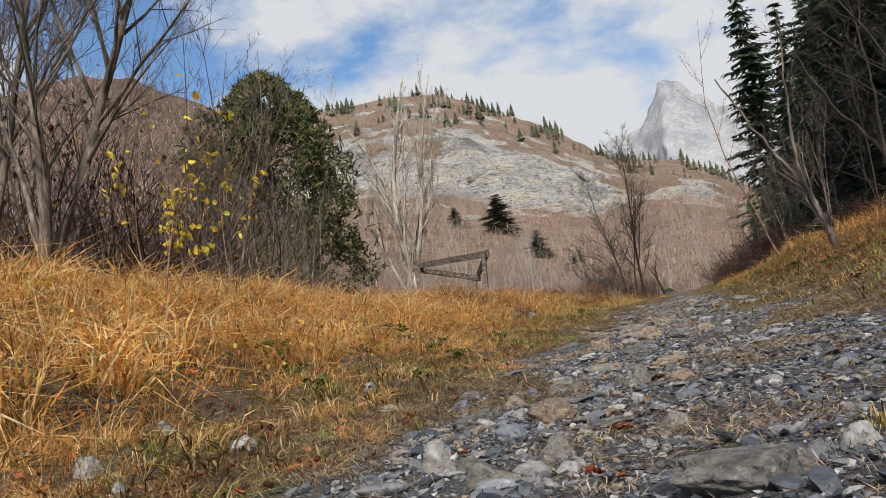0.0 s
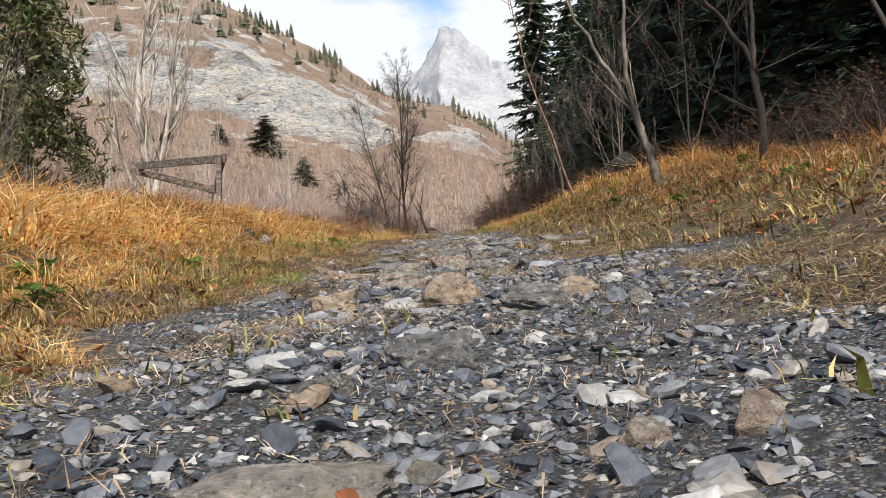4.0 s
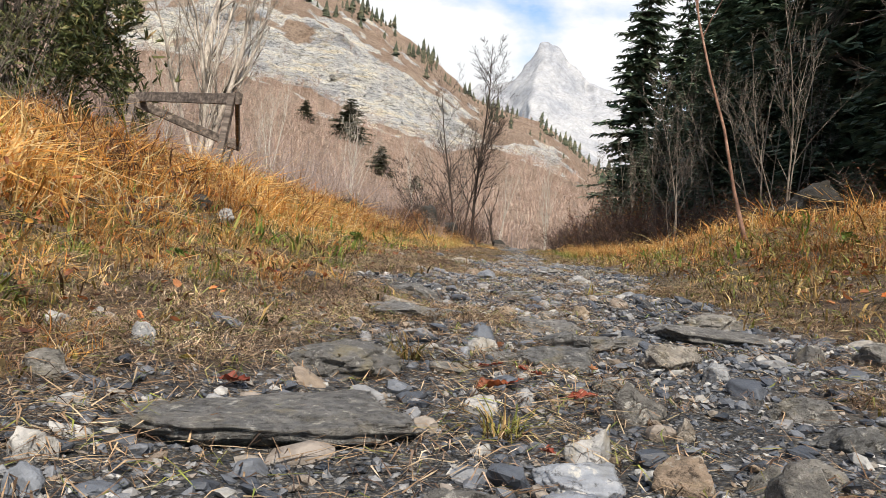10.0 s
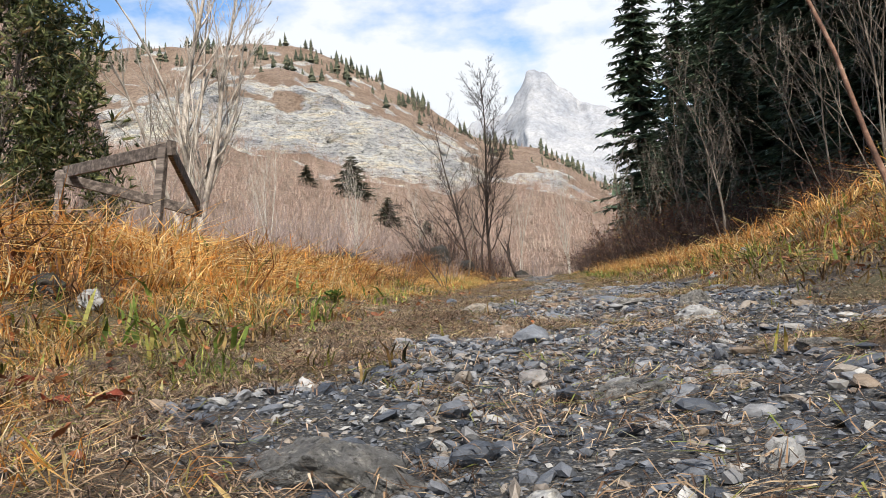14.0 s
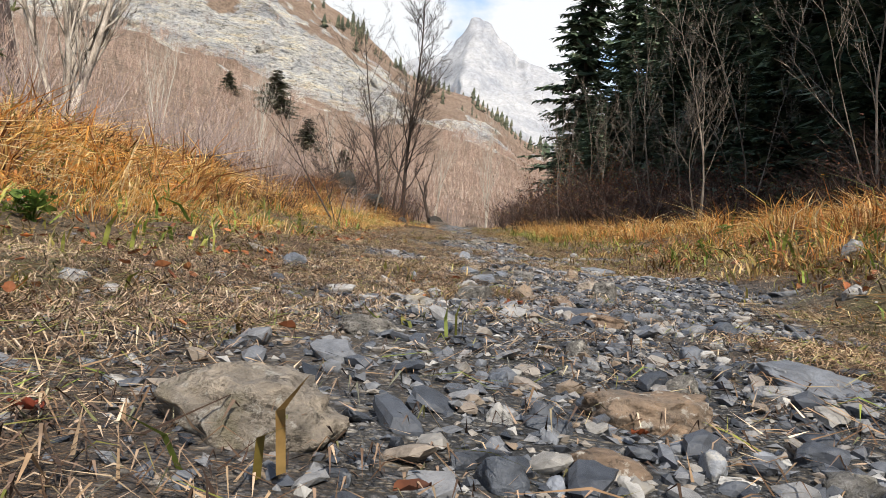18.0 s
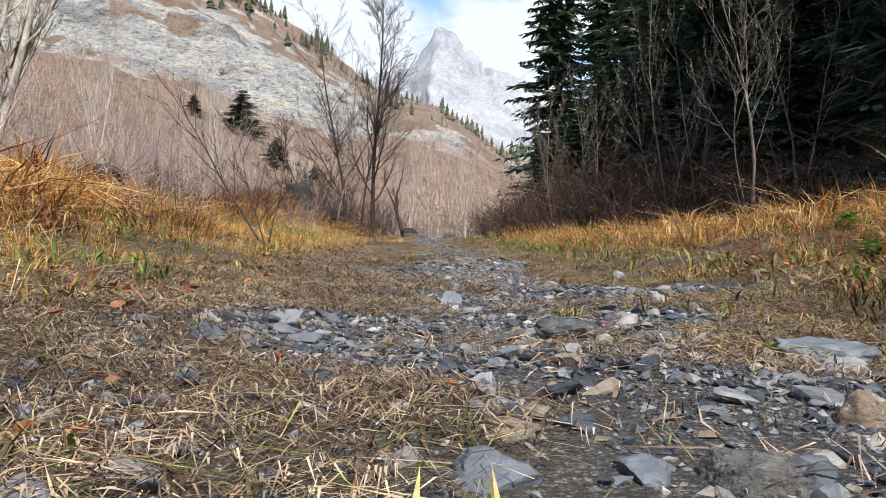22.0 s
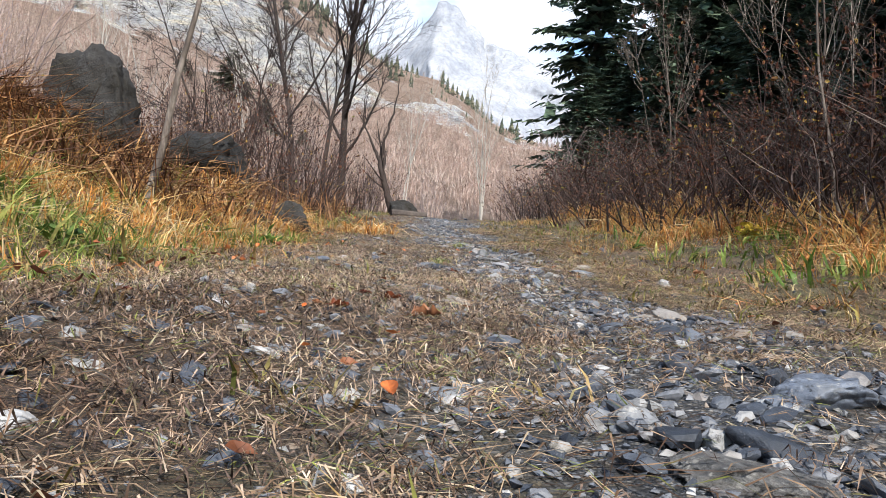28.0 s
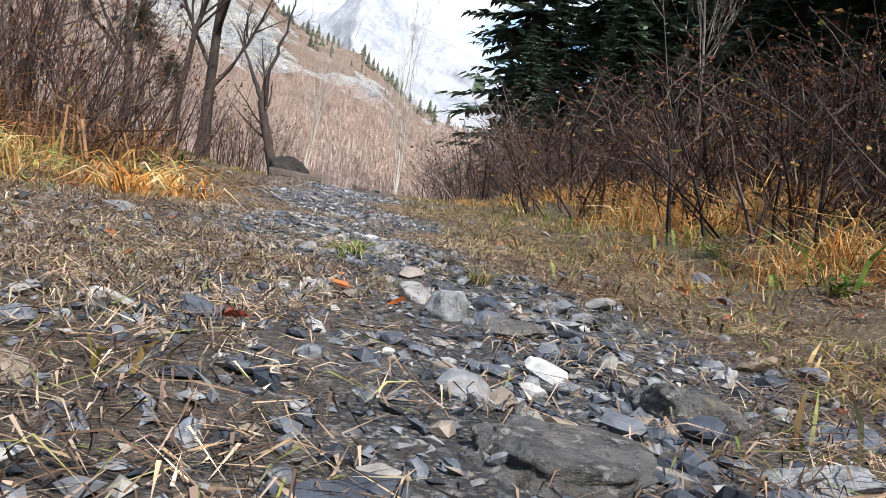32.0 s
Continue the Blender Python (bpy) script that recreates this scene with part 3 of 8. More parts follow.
def ground_surface():
    m, nt, bsdf = nodes_of("earth_and_gravel")
    mask = add(nt, "ShaderNodeAttribute", attribute="stony").outputs["Fac"]
    broad, mid, fine = noise_of(nt, 0.9, 5, 0.6), noise_of(nt, 9.0, 6, 0.7), noise_of(nt, 70.0, 6, 0.75)
    soil = ramp(nt, mid, [(0.3, (0.018, 0.012, 0.009)), (0.5, (0.042, 0.03, 0.022)), (0.68, (0.1, 0.07, 0.047))])
    for turn, scale, tone in ((12, 300, (0.2, 0.12, 0.06)), (75, 330, (0.11, 0.065, 0.032)), (-38, 280, (0.28, 0.19, 0.1)), (140, 350, (0.15, 0.1, 0.05)), (100, 310, (0.035, 0.022, 0.015))):
        streak = ramp(nt, fibre_of(nt, turn, scale, 5), [(0.6, (0, 0, 0)), (0.64, (0.9, 0.9, 0.9))])
        soil = mixed(nt, streak, soil, tone)
    crumb = noise_of(nt, 62.0, 9, 0.8)
    soil = mixed(nt, 1.0, soil, ramp(nt, crumb, [(0.36, (0.3, 0.28, 0.26)), (0.5, (0.95, 0.92, 0.9)), (0.64, (1.9, 1.8, 1.7))]), "MULTIPLY")
    moss = mixed(nt, ramp(nt, broad, [(0.48, (0, 0, 0)), (0.72, (0.55, 0.55, 0.55))]), soil, (0.09, 0.1, 0.03))
    tones = [(0.0, (0.022, 0.025, 0.031)), (0.38, (0.075, 0.08, 0.092)), (0.62, (0.17, 0.172, 0.18)), (0.75, (0.22, 0.18, 0.13)), (0.88, (0.32, 0.31, 0.295)), (1.0, (0.52, 0.5, 0.47))]
    grit = noise_of(nt, 160.0, 5, 0.8)
    slate, gap = None, None
    for scale, stir in ((150.0, 0.008), (66.0, 0.016)):
        warp = add(nt, "ShaderNodeTexNoise", Scale=scale * 0.4, Detail=2.0)
        here = nt.nodes.new("ShaderNodeNewGeometry").outputs["Position"]
        nt.links.new(here, warp.inputs["Vector"])
        shift = nt.nodes.new("ShaderNodeVectorMath")
        shift.operation = "MULTIPLY_ADD"
        nt.links.new(warp.outputs["Color"], shift.inputs[0])
        shift.inputs[1].default_value = (stir, stir, stir)
        nt.links.new(here, shift.inputs[2])
        cell = add(nt, "ShaderNodeTexVoronoi", Scale=scale)
        nt.links.new(shift.outputs[0], cell.inputs["Vector"])
        tone = ramp(nt, cell.outputs["Color"], tones)
        # cell rims darkened: shade between the pebbles painted into the colour
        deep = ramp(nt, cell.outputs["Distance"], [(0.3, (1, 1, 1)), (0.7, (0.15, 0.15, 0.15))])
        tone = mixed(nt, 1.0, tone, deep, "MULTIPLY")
        pick = ramp(nt, noise_of(nt, 34.0, 4, 0.7), [(0.49, (0, 0, 0)), (0.53, (1, 1, 1))])
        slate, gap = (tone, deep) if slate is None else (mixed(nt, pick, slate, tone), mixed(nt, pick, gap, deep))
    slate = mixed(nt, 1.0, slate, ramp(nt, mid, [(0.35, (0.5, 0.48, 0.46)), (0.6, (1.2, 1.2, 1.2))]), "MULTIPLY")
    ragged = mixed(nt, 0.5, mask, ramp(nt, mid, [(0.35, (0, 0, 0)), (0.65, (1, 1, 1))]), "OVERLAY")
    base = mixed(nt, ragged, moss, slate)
    out = mixed(nt, 1.0, base, ramp(nt, fine, [(0.3, (0.5,) * 3), (0.7, (1.35,) * 3)]), "MULTIPLY")
    nt.links.new(out, bsdf.inputs["Base Color"])
    bsdf.inputs["Roughness"].default_value = 0.9
    bumped(nt, bsdf, mixed(nt, ragged, mixed(nt, 0.5, crumb, fine), mixed(nt, 0.35, gap, grit)), 1.0, 0.02)
    return m


GROUND = ground_surface()
SLATE = speckled("slate_stones", [(0.0, (0.02, 0.024, 0.032)), (0.3, (0.06, 0.067, 0.082)), (0.55, (0.115, 0.122, 0.138)), (0.76, (0.19, 0.19, 0.195)), (0.83, (0.18, 0.135, 0.095)), (0.93, (0.24, 0.235, 0.225)), (1.0, (0.38, 0.37, 0.355))], 45, 0.45, 0.5, 0.008, spread=0.55)
ROCK = speckled("weathered_rock", [(0.0, (0.12, 0.115, 0.11)), (0.45, (0.2, 0.188, 0.17)), (0.75, (0.27, 0.232, 0.19)), (0.85, (0.22, 0.155, 0.125)), (1.0, (0.34, 0.27, 0.19))], 40, 0.62, 1.0, 0.03, "object", ((0.17, 0.15, 0.105), 14.0, 0.55, 0.7), spread=0.65, strata=0.6)
PALE = speckled("pale_rock", [(0.0, (0.18, 0.185, 0.195)), (1.0, (0.33, 0.32, 0.305))], 30, 0.7, 0.8, 0.014, "object", ((0.2, 0.17, 0.12), 9.0, 0.55, 0.75), spread=0.5, strata=0.3)
TAN = speckled("brown_rock", [(0.0, (0.15, 0.105, 0.075)), (1.0, (0.24, 0.18, 0.13))], 26, 0.7, 0.9, 0.02, "object", ((0.1, 0.09, 0.08), 8.0, 0.5, 0.7), spread=0.55, strata=0.45)
DARK_ROCK = speckled("dark_mossy_rock", [(0.0, (0.028, 0.027, 0.026)), (1.0, (0.055, 0.05, 0.045))], 9, 0.85, 1.0, 0.05, "object", ((0.02, 0.017, 0.012), 3.5, 0.44, 0.6), spread=0.7)
BARK = speckled("grey_bark", [(0.32, (0.045, 0.035, 0.028)), (0.5, (0.11, 0.088, 0.07)), (0.68, (0.28, 0.24, 0.2))], 60, 0.85, 0.8, 0.008, 8.0, stretch=(1, 1, 0.25), spread=0.5)
PALE_BARK = speckled("pale_bark", [(0.3, (0.3, 0.27, 0.23)), (0.7, (0.48, 0.44, 0.38))], 50, 0.8, 0.6, 0.006, 6.0, stretch=(1, 1, 0.3), spread=0.45)
RED_BARK = speckled("reddish_bark", [(0.32, (0.07, 0.04, 0.03)), (0.5, (0.17, 0.09, 0.06)), (0.68, (0.3, 0.2, 0.15))], 50, 0.8, 0.6, 0.006, 9.0, spread=0.45)
DARK_BARK = speckled("dark_bark", [(0.3, (0.045, 0.035, 0.03)), (0.7, (0.1, 0.08, 0.065))], 50, 0.85, 0.8, 0.01, 6.0, stretch=(1, 1, 0.3), spread=0.45)
ALDER = speckled("brown_alder_bark", [(0.3, (0.018, 0.014, 0.012)), (0.7, (0.07, 0.05, 0.041))], 50, 0.85, 0.8, 0.01, 6.0, stretch=(1, 1, 0.3), spread=0.45)
WINE_TWIG = speckled("wine_brown_twigs", [(0.0, (0.013, 0.008, 0.007)), (0.5, (0.036, 0.021, 0.017)), (0.88, (0.085, 0.052, 0.04)), (1.0, (0.2, 0.165, 0.14))], 40, 0.8, 0.0, spread=0.4)
GREY_TWIG = speckled("grey_twigs", [(0.0, (0.16, 0.125, 0.115)), (0.6, (0.26, 0.2, 0.185)), (1.0, (0.4, 0.33, 0.29))], 40, 0.85, 0.0, spread=0.35)
RUST_LEAF = leafy("rust_leaves", [(0.0, (0.035, 0.014, 0.01)), (0.5, (0.1, 0.04, 0.024)), (0.85, (0.18, 0.085, 0.042)), (0.95, (0.34, 0.24, 0.05)), (1.0, (0.17, 0.2, 0.045))], 0.55, 0.25)
NEEDLES = leafy("spruce_needles", [(0.0, (0.024, 0.048, 0.036)), (0.6, (0.08, 0.125, 0.085)), (1.0, (0.15, 0.19, 0.13))], 0.6, 0.2)
YEW = leafy("evergreen_leaves", [(0.0, (0.022, 0.034, 0.014)), (0.5, (0.08, 0.1, 0.036)), (0.85, (0.16, 0.17, 0.07)), (1.0, (0.26, 0.18, 0.09))], 0.5, 0.2)
GOLD = leafy("golden_grass", [(0.0, (0.32, 0.13, 0.04)), (0.2, (0.62, 0.28, 0.065)), (0.45, (0.74, 0.45, 0.15)), (0.72, (0.84, 0.62, 0.28)), (0.9, (0.86, 0.74, 0.5)), (0.96, (0.3, 0.28, 0.07)), (1.0, (0.16, 0.2, 0.04))], 0.6, 0.62)
STRAW = leafy("dry_straw", [(0.0, (0.03, 0.018, 0.012)), (0.28, (0.1, 0.062, 0.038)), (0.5, (0.25, 0.17, 0.11)), (0.75, (0.36, 0.27, 0.18)), (0.88, (0.44, 0.37, 0.27)), (0.93, (0.2, 0.21, 0.05)), (1.0, (0.12, 0.17, 0.035))], 0.7, 0.2)
GREEN = leafy("short_green_grass", [(0.0, (0.03, 0.025, 0.01)), (0.2, (0.1, 0.12, 0.025)), (0.4, (0.22, 0.2, 0.05)), (0.6, (0.12, 0.07, 0.03)), (0.75, (0.42, 0.3, 0.12)), (0.88, (0.56, 0.46, 0.26)), (1.0, (0.15, 0.23, 0.04))], 0.6, 0.3)
LITTER = leafy("fallen_leaves", [(0.0, (0.09, 0.035, 0.02)), (0.4, (0.2, 0.075, 0.035)), (0.75, (0.32, 0.15, 0.07)), (1.0, (0.42, 0.12, 0.03))], 0.55, 0.2)
YELLOW = leafy("yellow_leaves", [(0.0, (0.5, 0.36, 0.03)), (0.6, (0.6, 0.5, 0.07)), (1.0, (0.4, 0.42, 0.07))], 0.5, 0.4)
HERB = leafy("green_herbs", [(0.0, (0.04, 0.085, 0.018)), (1.0, (0.16, 0.24, 0.05))], 0.5, 0.45)
WOOD = speckled("weathered_wood", [(0.32, (0.03, 0.024, 0.02)), (0.5, (0.1, 0.08, 0.068)), (0.68, (0.24, 0.2, 0.17))], 35, 0.85, 0.7, 0.006, 5.0, stretch=(0.3, 3, 3), spread=0.5)

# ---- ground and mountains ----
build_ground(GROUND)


def mountain_surface(name, low, high, scale, band, cliff=None, rough=0.5):
    m, nt, bsdf = nodes_of(name)
    a, b = noise_of(nt, scale, 8, 0.7), noise_of(nt, scale * 14, 7, 0.8)
    base = mixed(nt, 1.0, ramp(nt, a, [(0.35, low), (0.65, high)]), ramp(nt, b, [(0.32, (1 - rough * 1.2,) * 3), (0.68, (1 + rough * 0.9,) * 3)]), "MULTIPLY")
    if cliff:
        streak = noise_of(nt, scale * 2.2, 9, 0.75, band, 1.2)
        dark = noise_of(nt, scale * 7, 8, 0.8, band, 0.8)
        rock = mixed(nt, 1.0, ramp(nt, streak, [(0.3, cliff[0]), (0.5, cliff[1]), (0.62, cliff[2]), (0.75, cliff[1])]), ramp(nt, dark, [(0.38, (0.2,) * 3), (0.47, (0.85,) * 3), (0.7, (1.22,) * 3)]), "MULTIPLY")
        crack = noise_of(nt, scale * 26, 6, 0.75, (1.0, 1.0, 2.4), 1.0)
        rock = mixed(nt, 1.0, rock, ramp(nt, crack, [(0.38, (0.22,) * 3), (0.47, (0.9,) * 3), (0.66, (1.3,) * 3)]), "MULTIPLY")
        rock = mixed(nt, 1.0, rock, ramp(nt, noise_of(nt, scale * 0.7, 6, 0.7, (1, 1, 1.6), 0.8), [(0.3, (0.45, 0.46, 0.5)), (0.5, (0.95, 0.95, 0.95)), (0.68, (1.2, 1.15, 1.0))]), "MULTIPLY")
        at = add(nt, "ShaderNodeAttribute", attribute="cliff").outputs["Fac"]
        ragged = mixed(nt, 0.6, at, ramp(nt, a, [(0.3, (0, 0, 0)), (0.7, (1, 1, 1))]), "OVERLAY")
        base = mixed(nt, ramp(nt, ragged, [(0.35, (0, 0, 0)), (0.5, (1, 1, 1))]), base, rock)
        bumped(nt, bsdf, dark, 1.0, 6.0)
    nt.links.new(base, bsdf.inputs["Base Color"])
    bsdf.inputs["Roughness"].default_value = 0.95
    bsdf.inputs["Specular IOR Level"].default_value = 0.1
    return m


def fan(azimuth, reach, rise, origin=(0.0, 8.0, 1.15)):
    """Points by azimuth in degrees, distance and elevation in degrees, seen from the path's start."""
    a, e = np.radians(azimuth), np.radians(rise)
    return np.stack([origin[0] + reach * np.sin(a), origin[1] + reach * np.cos(a), origin[2] + reach * np.tan(e)], -1)


def rough_noise(p, size, octaves=5):
    return np.array([noise.fractal(Vector(q / size), 1.0, 2.1, octaves) for q in p.reshape(-1, 3)]).reshape(p.shape[:-1])


RIDGE_A = [-80, -60, -45, -31, -24, -20, -17, -14, -11, -9, -7, -5, -2, 0, 2, 4.2, 6, 9, 14, 30, 60]
RIDGE_E = [15, 16, 17.5, 18.2, 18.5, 18.6, 18.5, 17.8, 16.3, 15.2, 13.6, 12.4, 11.4, 10.9, 9.9, 8.1, 7.2, 6, 5, 5, 5]
CLIFF_A = [-80, -30, -24, -22, -18, -14, -9.5, -6.5, -3, 0, 4, 60]
CLIFF_LOW = [10, 12, 12.5, 12.5, 11.5, 10.7, 8.9, 8.3, 8.6, 8.4, 6.6, 4]
CLIFF_TOP = [10.5, 13, 15.6, 16, 16, 15, 12.9, 11.2, 9.4, 9.2, 7.0, 4.2]


def build_ridge():
    az = np.arange(-80, 60.1, 0.35)
    low, top, sky_line = np.interp(az, CLIFF_A, CLIFF_LOW), np.interp(az, CLIFF_A, CLIFF_TOP), np.interp(az, RIDGE_A, RIDGE_E)
    rows = []
    for k in np.linspace(0, 1, 34):
        rows.append((80 + 380 * k ** 1.2, (0.3 + (low - 0.3) * k ** 0.5), 0 * az))
    for k in np.linspace(0.06, 1, 20):
        rows.append((460 + 45 * k, low + (top - low) * k, 0 * az + np.clip((top - low) / 1.2, 0, 1)))
    for k in np.linspace(0.06, 1, 18):
        rows.append((505 + 290 * k, top + (sky_line - top) * k ** 0.8, 0 * az))
    rows.append((1000 + 0 * az, sky_line * 0.6, 0 * az))
    p = np.stack([fan(az, r + 0 * az, e) for r, e, c in rows])
    c = np.stack([c for r, e, c in rows])
    far = np.linalg.norm(p[..., :2], axis=-1)
    jag = rough_noise(p, 60.0)
    p[..., 2] += jag * far * 0.006 * np.clip((far - 110) / 200, 0, 1)
    broken = rough_noise(p * (1, 1, 1.5) + 77, 34.0, 5)
    inside = np.zeros(p.shape[:2])
    inside[34:54] = np.linspace(0.06, 1, 20)[:, None]
    c = np.clip(c * np.clip(1.25 - 1.1 * np.clip(inside - 0.55, 0, 1) + broken * 1.5, 0, 1), 0, 1)
    upper = np.linspace(0, 1, 18)[:, None]
    c[54:72] = np.clip(0.5 * np.clip((top - low) / 2.5, 0, 1) - upper * 0.9 + broken[54:72] * 1.5, 0, 1)
    c[20:34] = np.clip(np.linspace(-1.5, 0.35, 14)[:, None] * np.clip((top - low) / 1.2, 0.3, 1) + broken[20:34] * 1.2, 0, 1)
    edge = np.clip(c * 3, 0, 1)
    p[..., 1] += rough_noise(p * (1, 1, 2.2) + 500, 26.0, 6) * far * 0.022 * edge
    p[..., 2] += rough_noise(p + 900, 14.0, 4) * 3.0 * edge
    ny, nx = p.shape[:2]
    i = (np.arange(ny - 1)[:, None] * nx + np.arange(nx - 1)[None]).ravel()
    surface = mountain_surface("brown_slope_and_cliff", (0.26, 0.18, 0.13), (0.4, 0.3, 0.225), 0.03, (1.0, 1.0, 3.0), ((0.34, 0.345, 0.36), (0.72, 0.71, 0.69), (0.78, 0.69, 0.52)))
    me = mesh_of("ridge", p.reshape(-1, 3), [np.stack([i, i + 1, i + 1 + nx, i + nx], 1)], surface, True)
    me.attributes.new("cliff", "FLOAT", "POINT").data.foreach_set("value", c.ravel().astype(np.float32))
    tagged(new("backdrop_ridge", me), "mountain slope of bare brown woods below a pale grey cliff", "mountain", kind="structure")
    return az, p


def build_peak():
    az = np.arange(-9, 26.1, 0.15)
    line = np.interp(az, [-9, -5, -3.74, -3.0, -1.8, -1.35, -0.6, -0.2, 0.6, 1.0, 1.9, 3.2, 4.5, 7, 10, 15, 26], [10.5, 12.3, 13.4, 13.3, 13.6, 14.4, 16.0, 16.15, 15.9, 15.2, 14.7, 13.9, 13.3, 12.2, 11, 9, 6])
    rows = [fan(az, 1150 + 600 * k + 0 * az, line * (0.35 + 0.65 * k ** 0.9)) for k in np.linspace(0, 1, 46)] + [fan(az, 2300 + 0 * az, line * 0.6)]
    p = np.stack(rows)
    j = rough_noise(p * (1, 1, 0.45), 120.0, 7)
    p[..., 1] += j * 50
    p[..., 0] += rough_noise(p * (1, 1, 0.45) + 900, 90.0, 6) * 22
    p[:, :, 2] += rough_noise(p + 300, 45.0, 5) * 7
    ny, nx = p.shape[:2]
    i = (np.arange(ny - 1)[:, None] * nx + np.arange(nx - 1)[None]).ravel()
    # haze is painted in: bluish rock tones with little contrast
    surface = mountain_surface("pale_limestone", (0.19, 0.2, 0.225), (0.32, 0.32, 0.325), 0.009, (1, 1, 1), None, 0.28)
    me = mesh_of("peak", p.reshape(-1, 3), [np.stack([i, i + 1, i + 1 + nx, i + nx], 1)], surface, True)
    tagged(new("backdrop_peak", me), "pale limestone summit with haze in its colour", "mountain", kind="structure")


def build_hill():
    az = np.arange(-75, -27, 0.5)
    line = np.interp(az, [-75, -60, -50, -45, -41.7, -38, -33.3, -31, -29.5, -28, -27], [12, 17, 20, 21.6, 22.4, 22, 20.2, 17.5, 14, 8, 2])
    rows = [fan(az, 90 + 110 * k + 0 * az, line * k ** 0.8) for k in np.linspace(0, 1, 22)] + [fan(az, 260 + 0 * az, line * 0.5)]
    p = np.stack(rows)
    p[..., 2] += rough_noise(p, 12.0) * 1.6
    ny, nx = p.shape[:2]
    i = (np.arange(ny - 1)[:, None] * nx + np.arange(nx - 1)[None]).ravel()
    surface = mountain_surface("bare_wood_hill", (0.06, 0.042, 0.034), (0.14, 0.1, 0.08), 0.08, (1, 1, 1))
    tagged(new("backdrop_hill", mesh_of("hill", p.reshape(-1, 3), [np.stack([i, i + 1, i + 1 + nx, i + nx], 1)], surface, True)), "rounded hill covered in bare brown woods", "hill", kind="structure")
    return p


ridge_az, ridge = build_ridge()
build_peak()
hill = build_hill()


def small_conifer(rng):
    """A far fir: ragged stacked skirts, one unit high."""
    v, f = [], []
    for k in range(7):
        z, r = 0.05 + k * 0.13, 0.34 * (1 - k / 7.6) * rng.uniform(0.8, 1.2)
        n = len(v)
        v.append([0, 0, z + 0.24])
        v += [[math.cos(a) * r * rng.uniform(0.6, 1.2), math.sin(a) * r * rng.uniform(0.6, 1.2), z + rng.uniform(-0.05, 0.05)] for a in np.linspace(0, 6.283, 8)[:-1]]
        f += [[n, n + 1 + q, n + 1 + (q + 1) % 7] for q in range(7)]
    return np.array(v), [np.array(f)]


def far_shrub(rng):
    """A far leafless bush or small tree: a sheaf of thin slivers, one unit high."""
    v, f = [], []
    for k in range(22):
        c = rng.normal(0, 1, 3) * (0.26, 0.26, 0.2) + (0, 0, 0.62)
        d = rng.normal(0, 1, 3) * (0.45, 0.45, 0.3) + (c[0], c[1], 1.0)
        d *= rng.uniform(0.08, 0.2) / np.linalg.norm(d)
        s = np.cross(d, rng.normal(0, 1, 3))
        s *= rng.uniform(0.014, 0.032) / np.linalg.norm(s)
        n = len(v)
        v += [c - d, c + s, c + d]
        f += [[n, n + 1, n + 2]]
    for k in range(7):
        a, l = rng.uniform(0, 6.283), rng.uniform(0.5, 1)
        out = np.array([math.cos(a), math.sin(a), 0]) * rng.uniform(0.1, 0.9) * l
        side = np.array([-math.sin(a), math.cos(a), 0]) * 0.016
        base, tip = out * 0.15, out + np.array([0, 0, l])
        midp = (base + tip) / 2 + rng.normal(0, 0.04, 3)
        n = len(v)
        v += [base - side, base + side, midp + side * 0.7, tip]
        f += [[n, n + 1, n + 3]]
    return np.array(v), [np.array(f)]


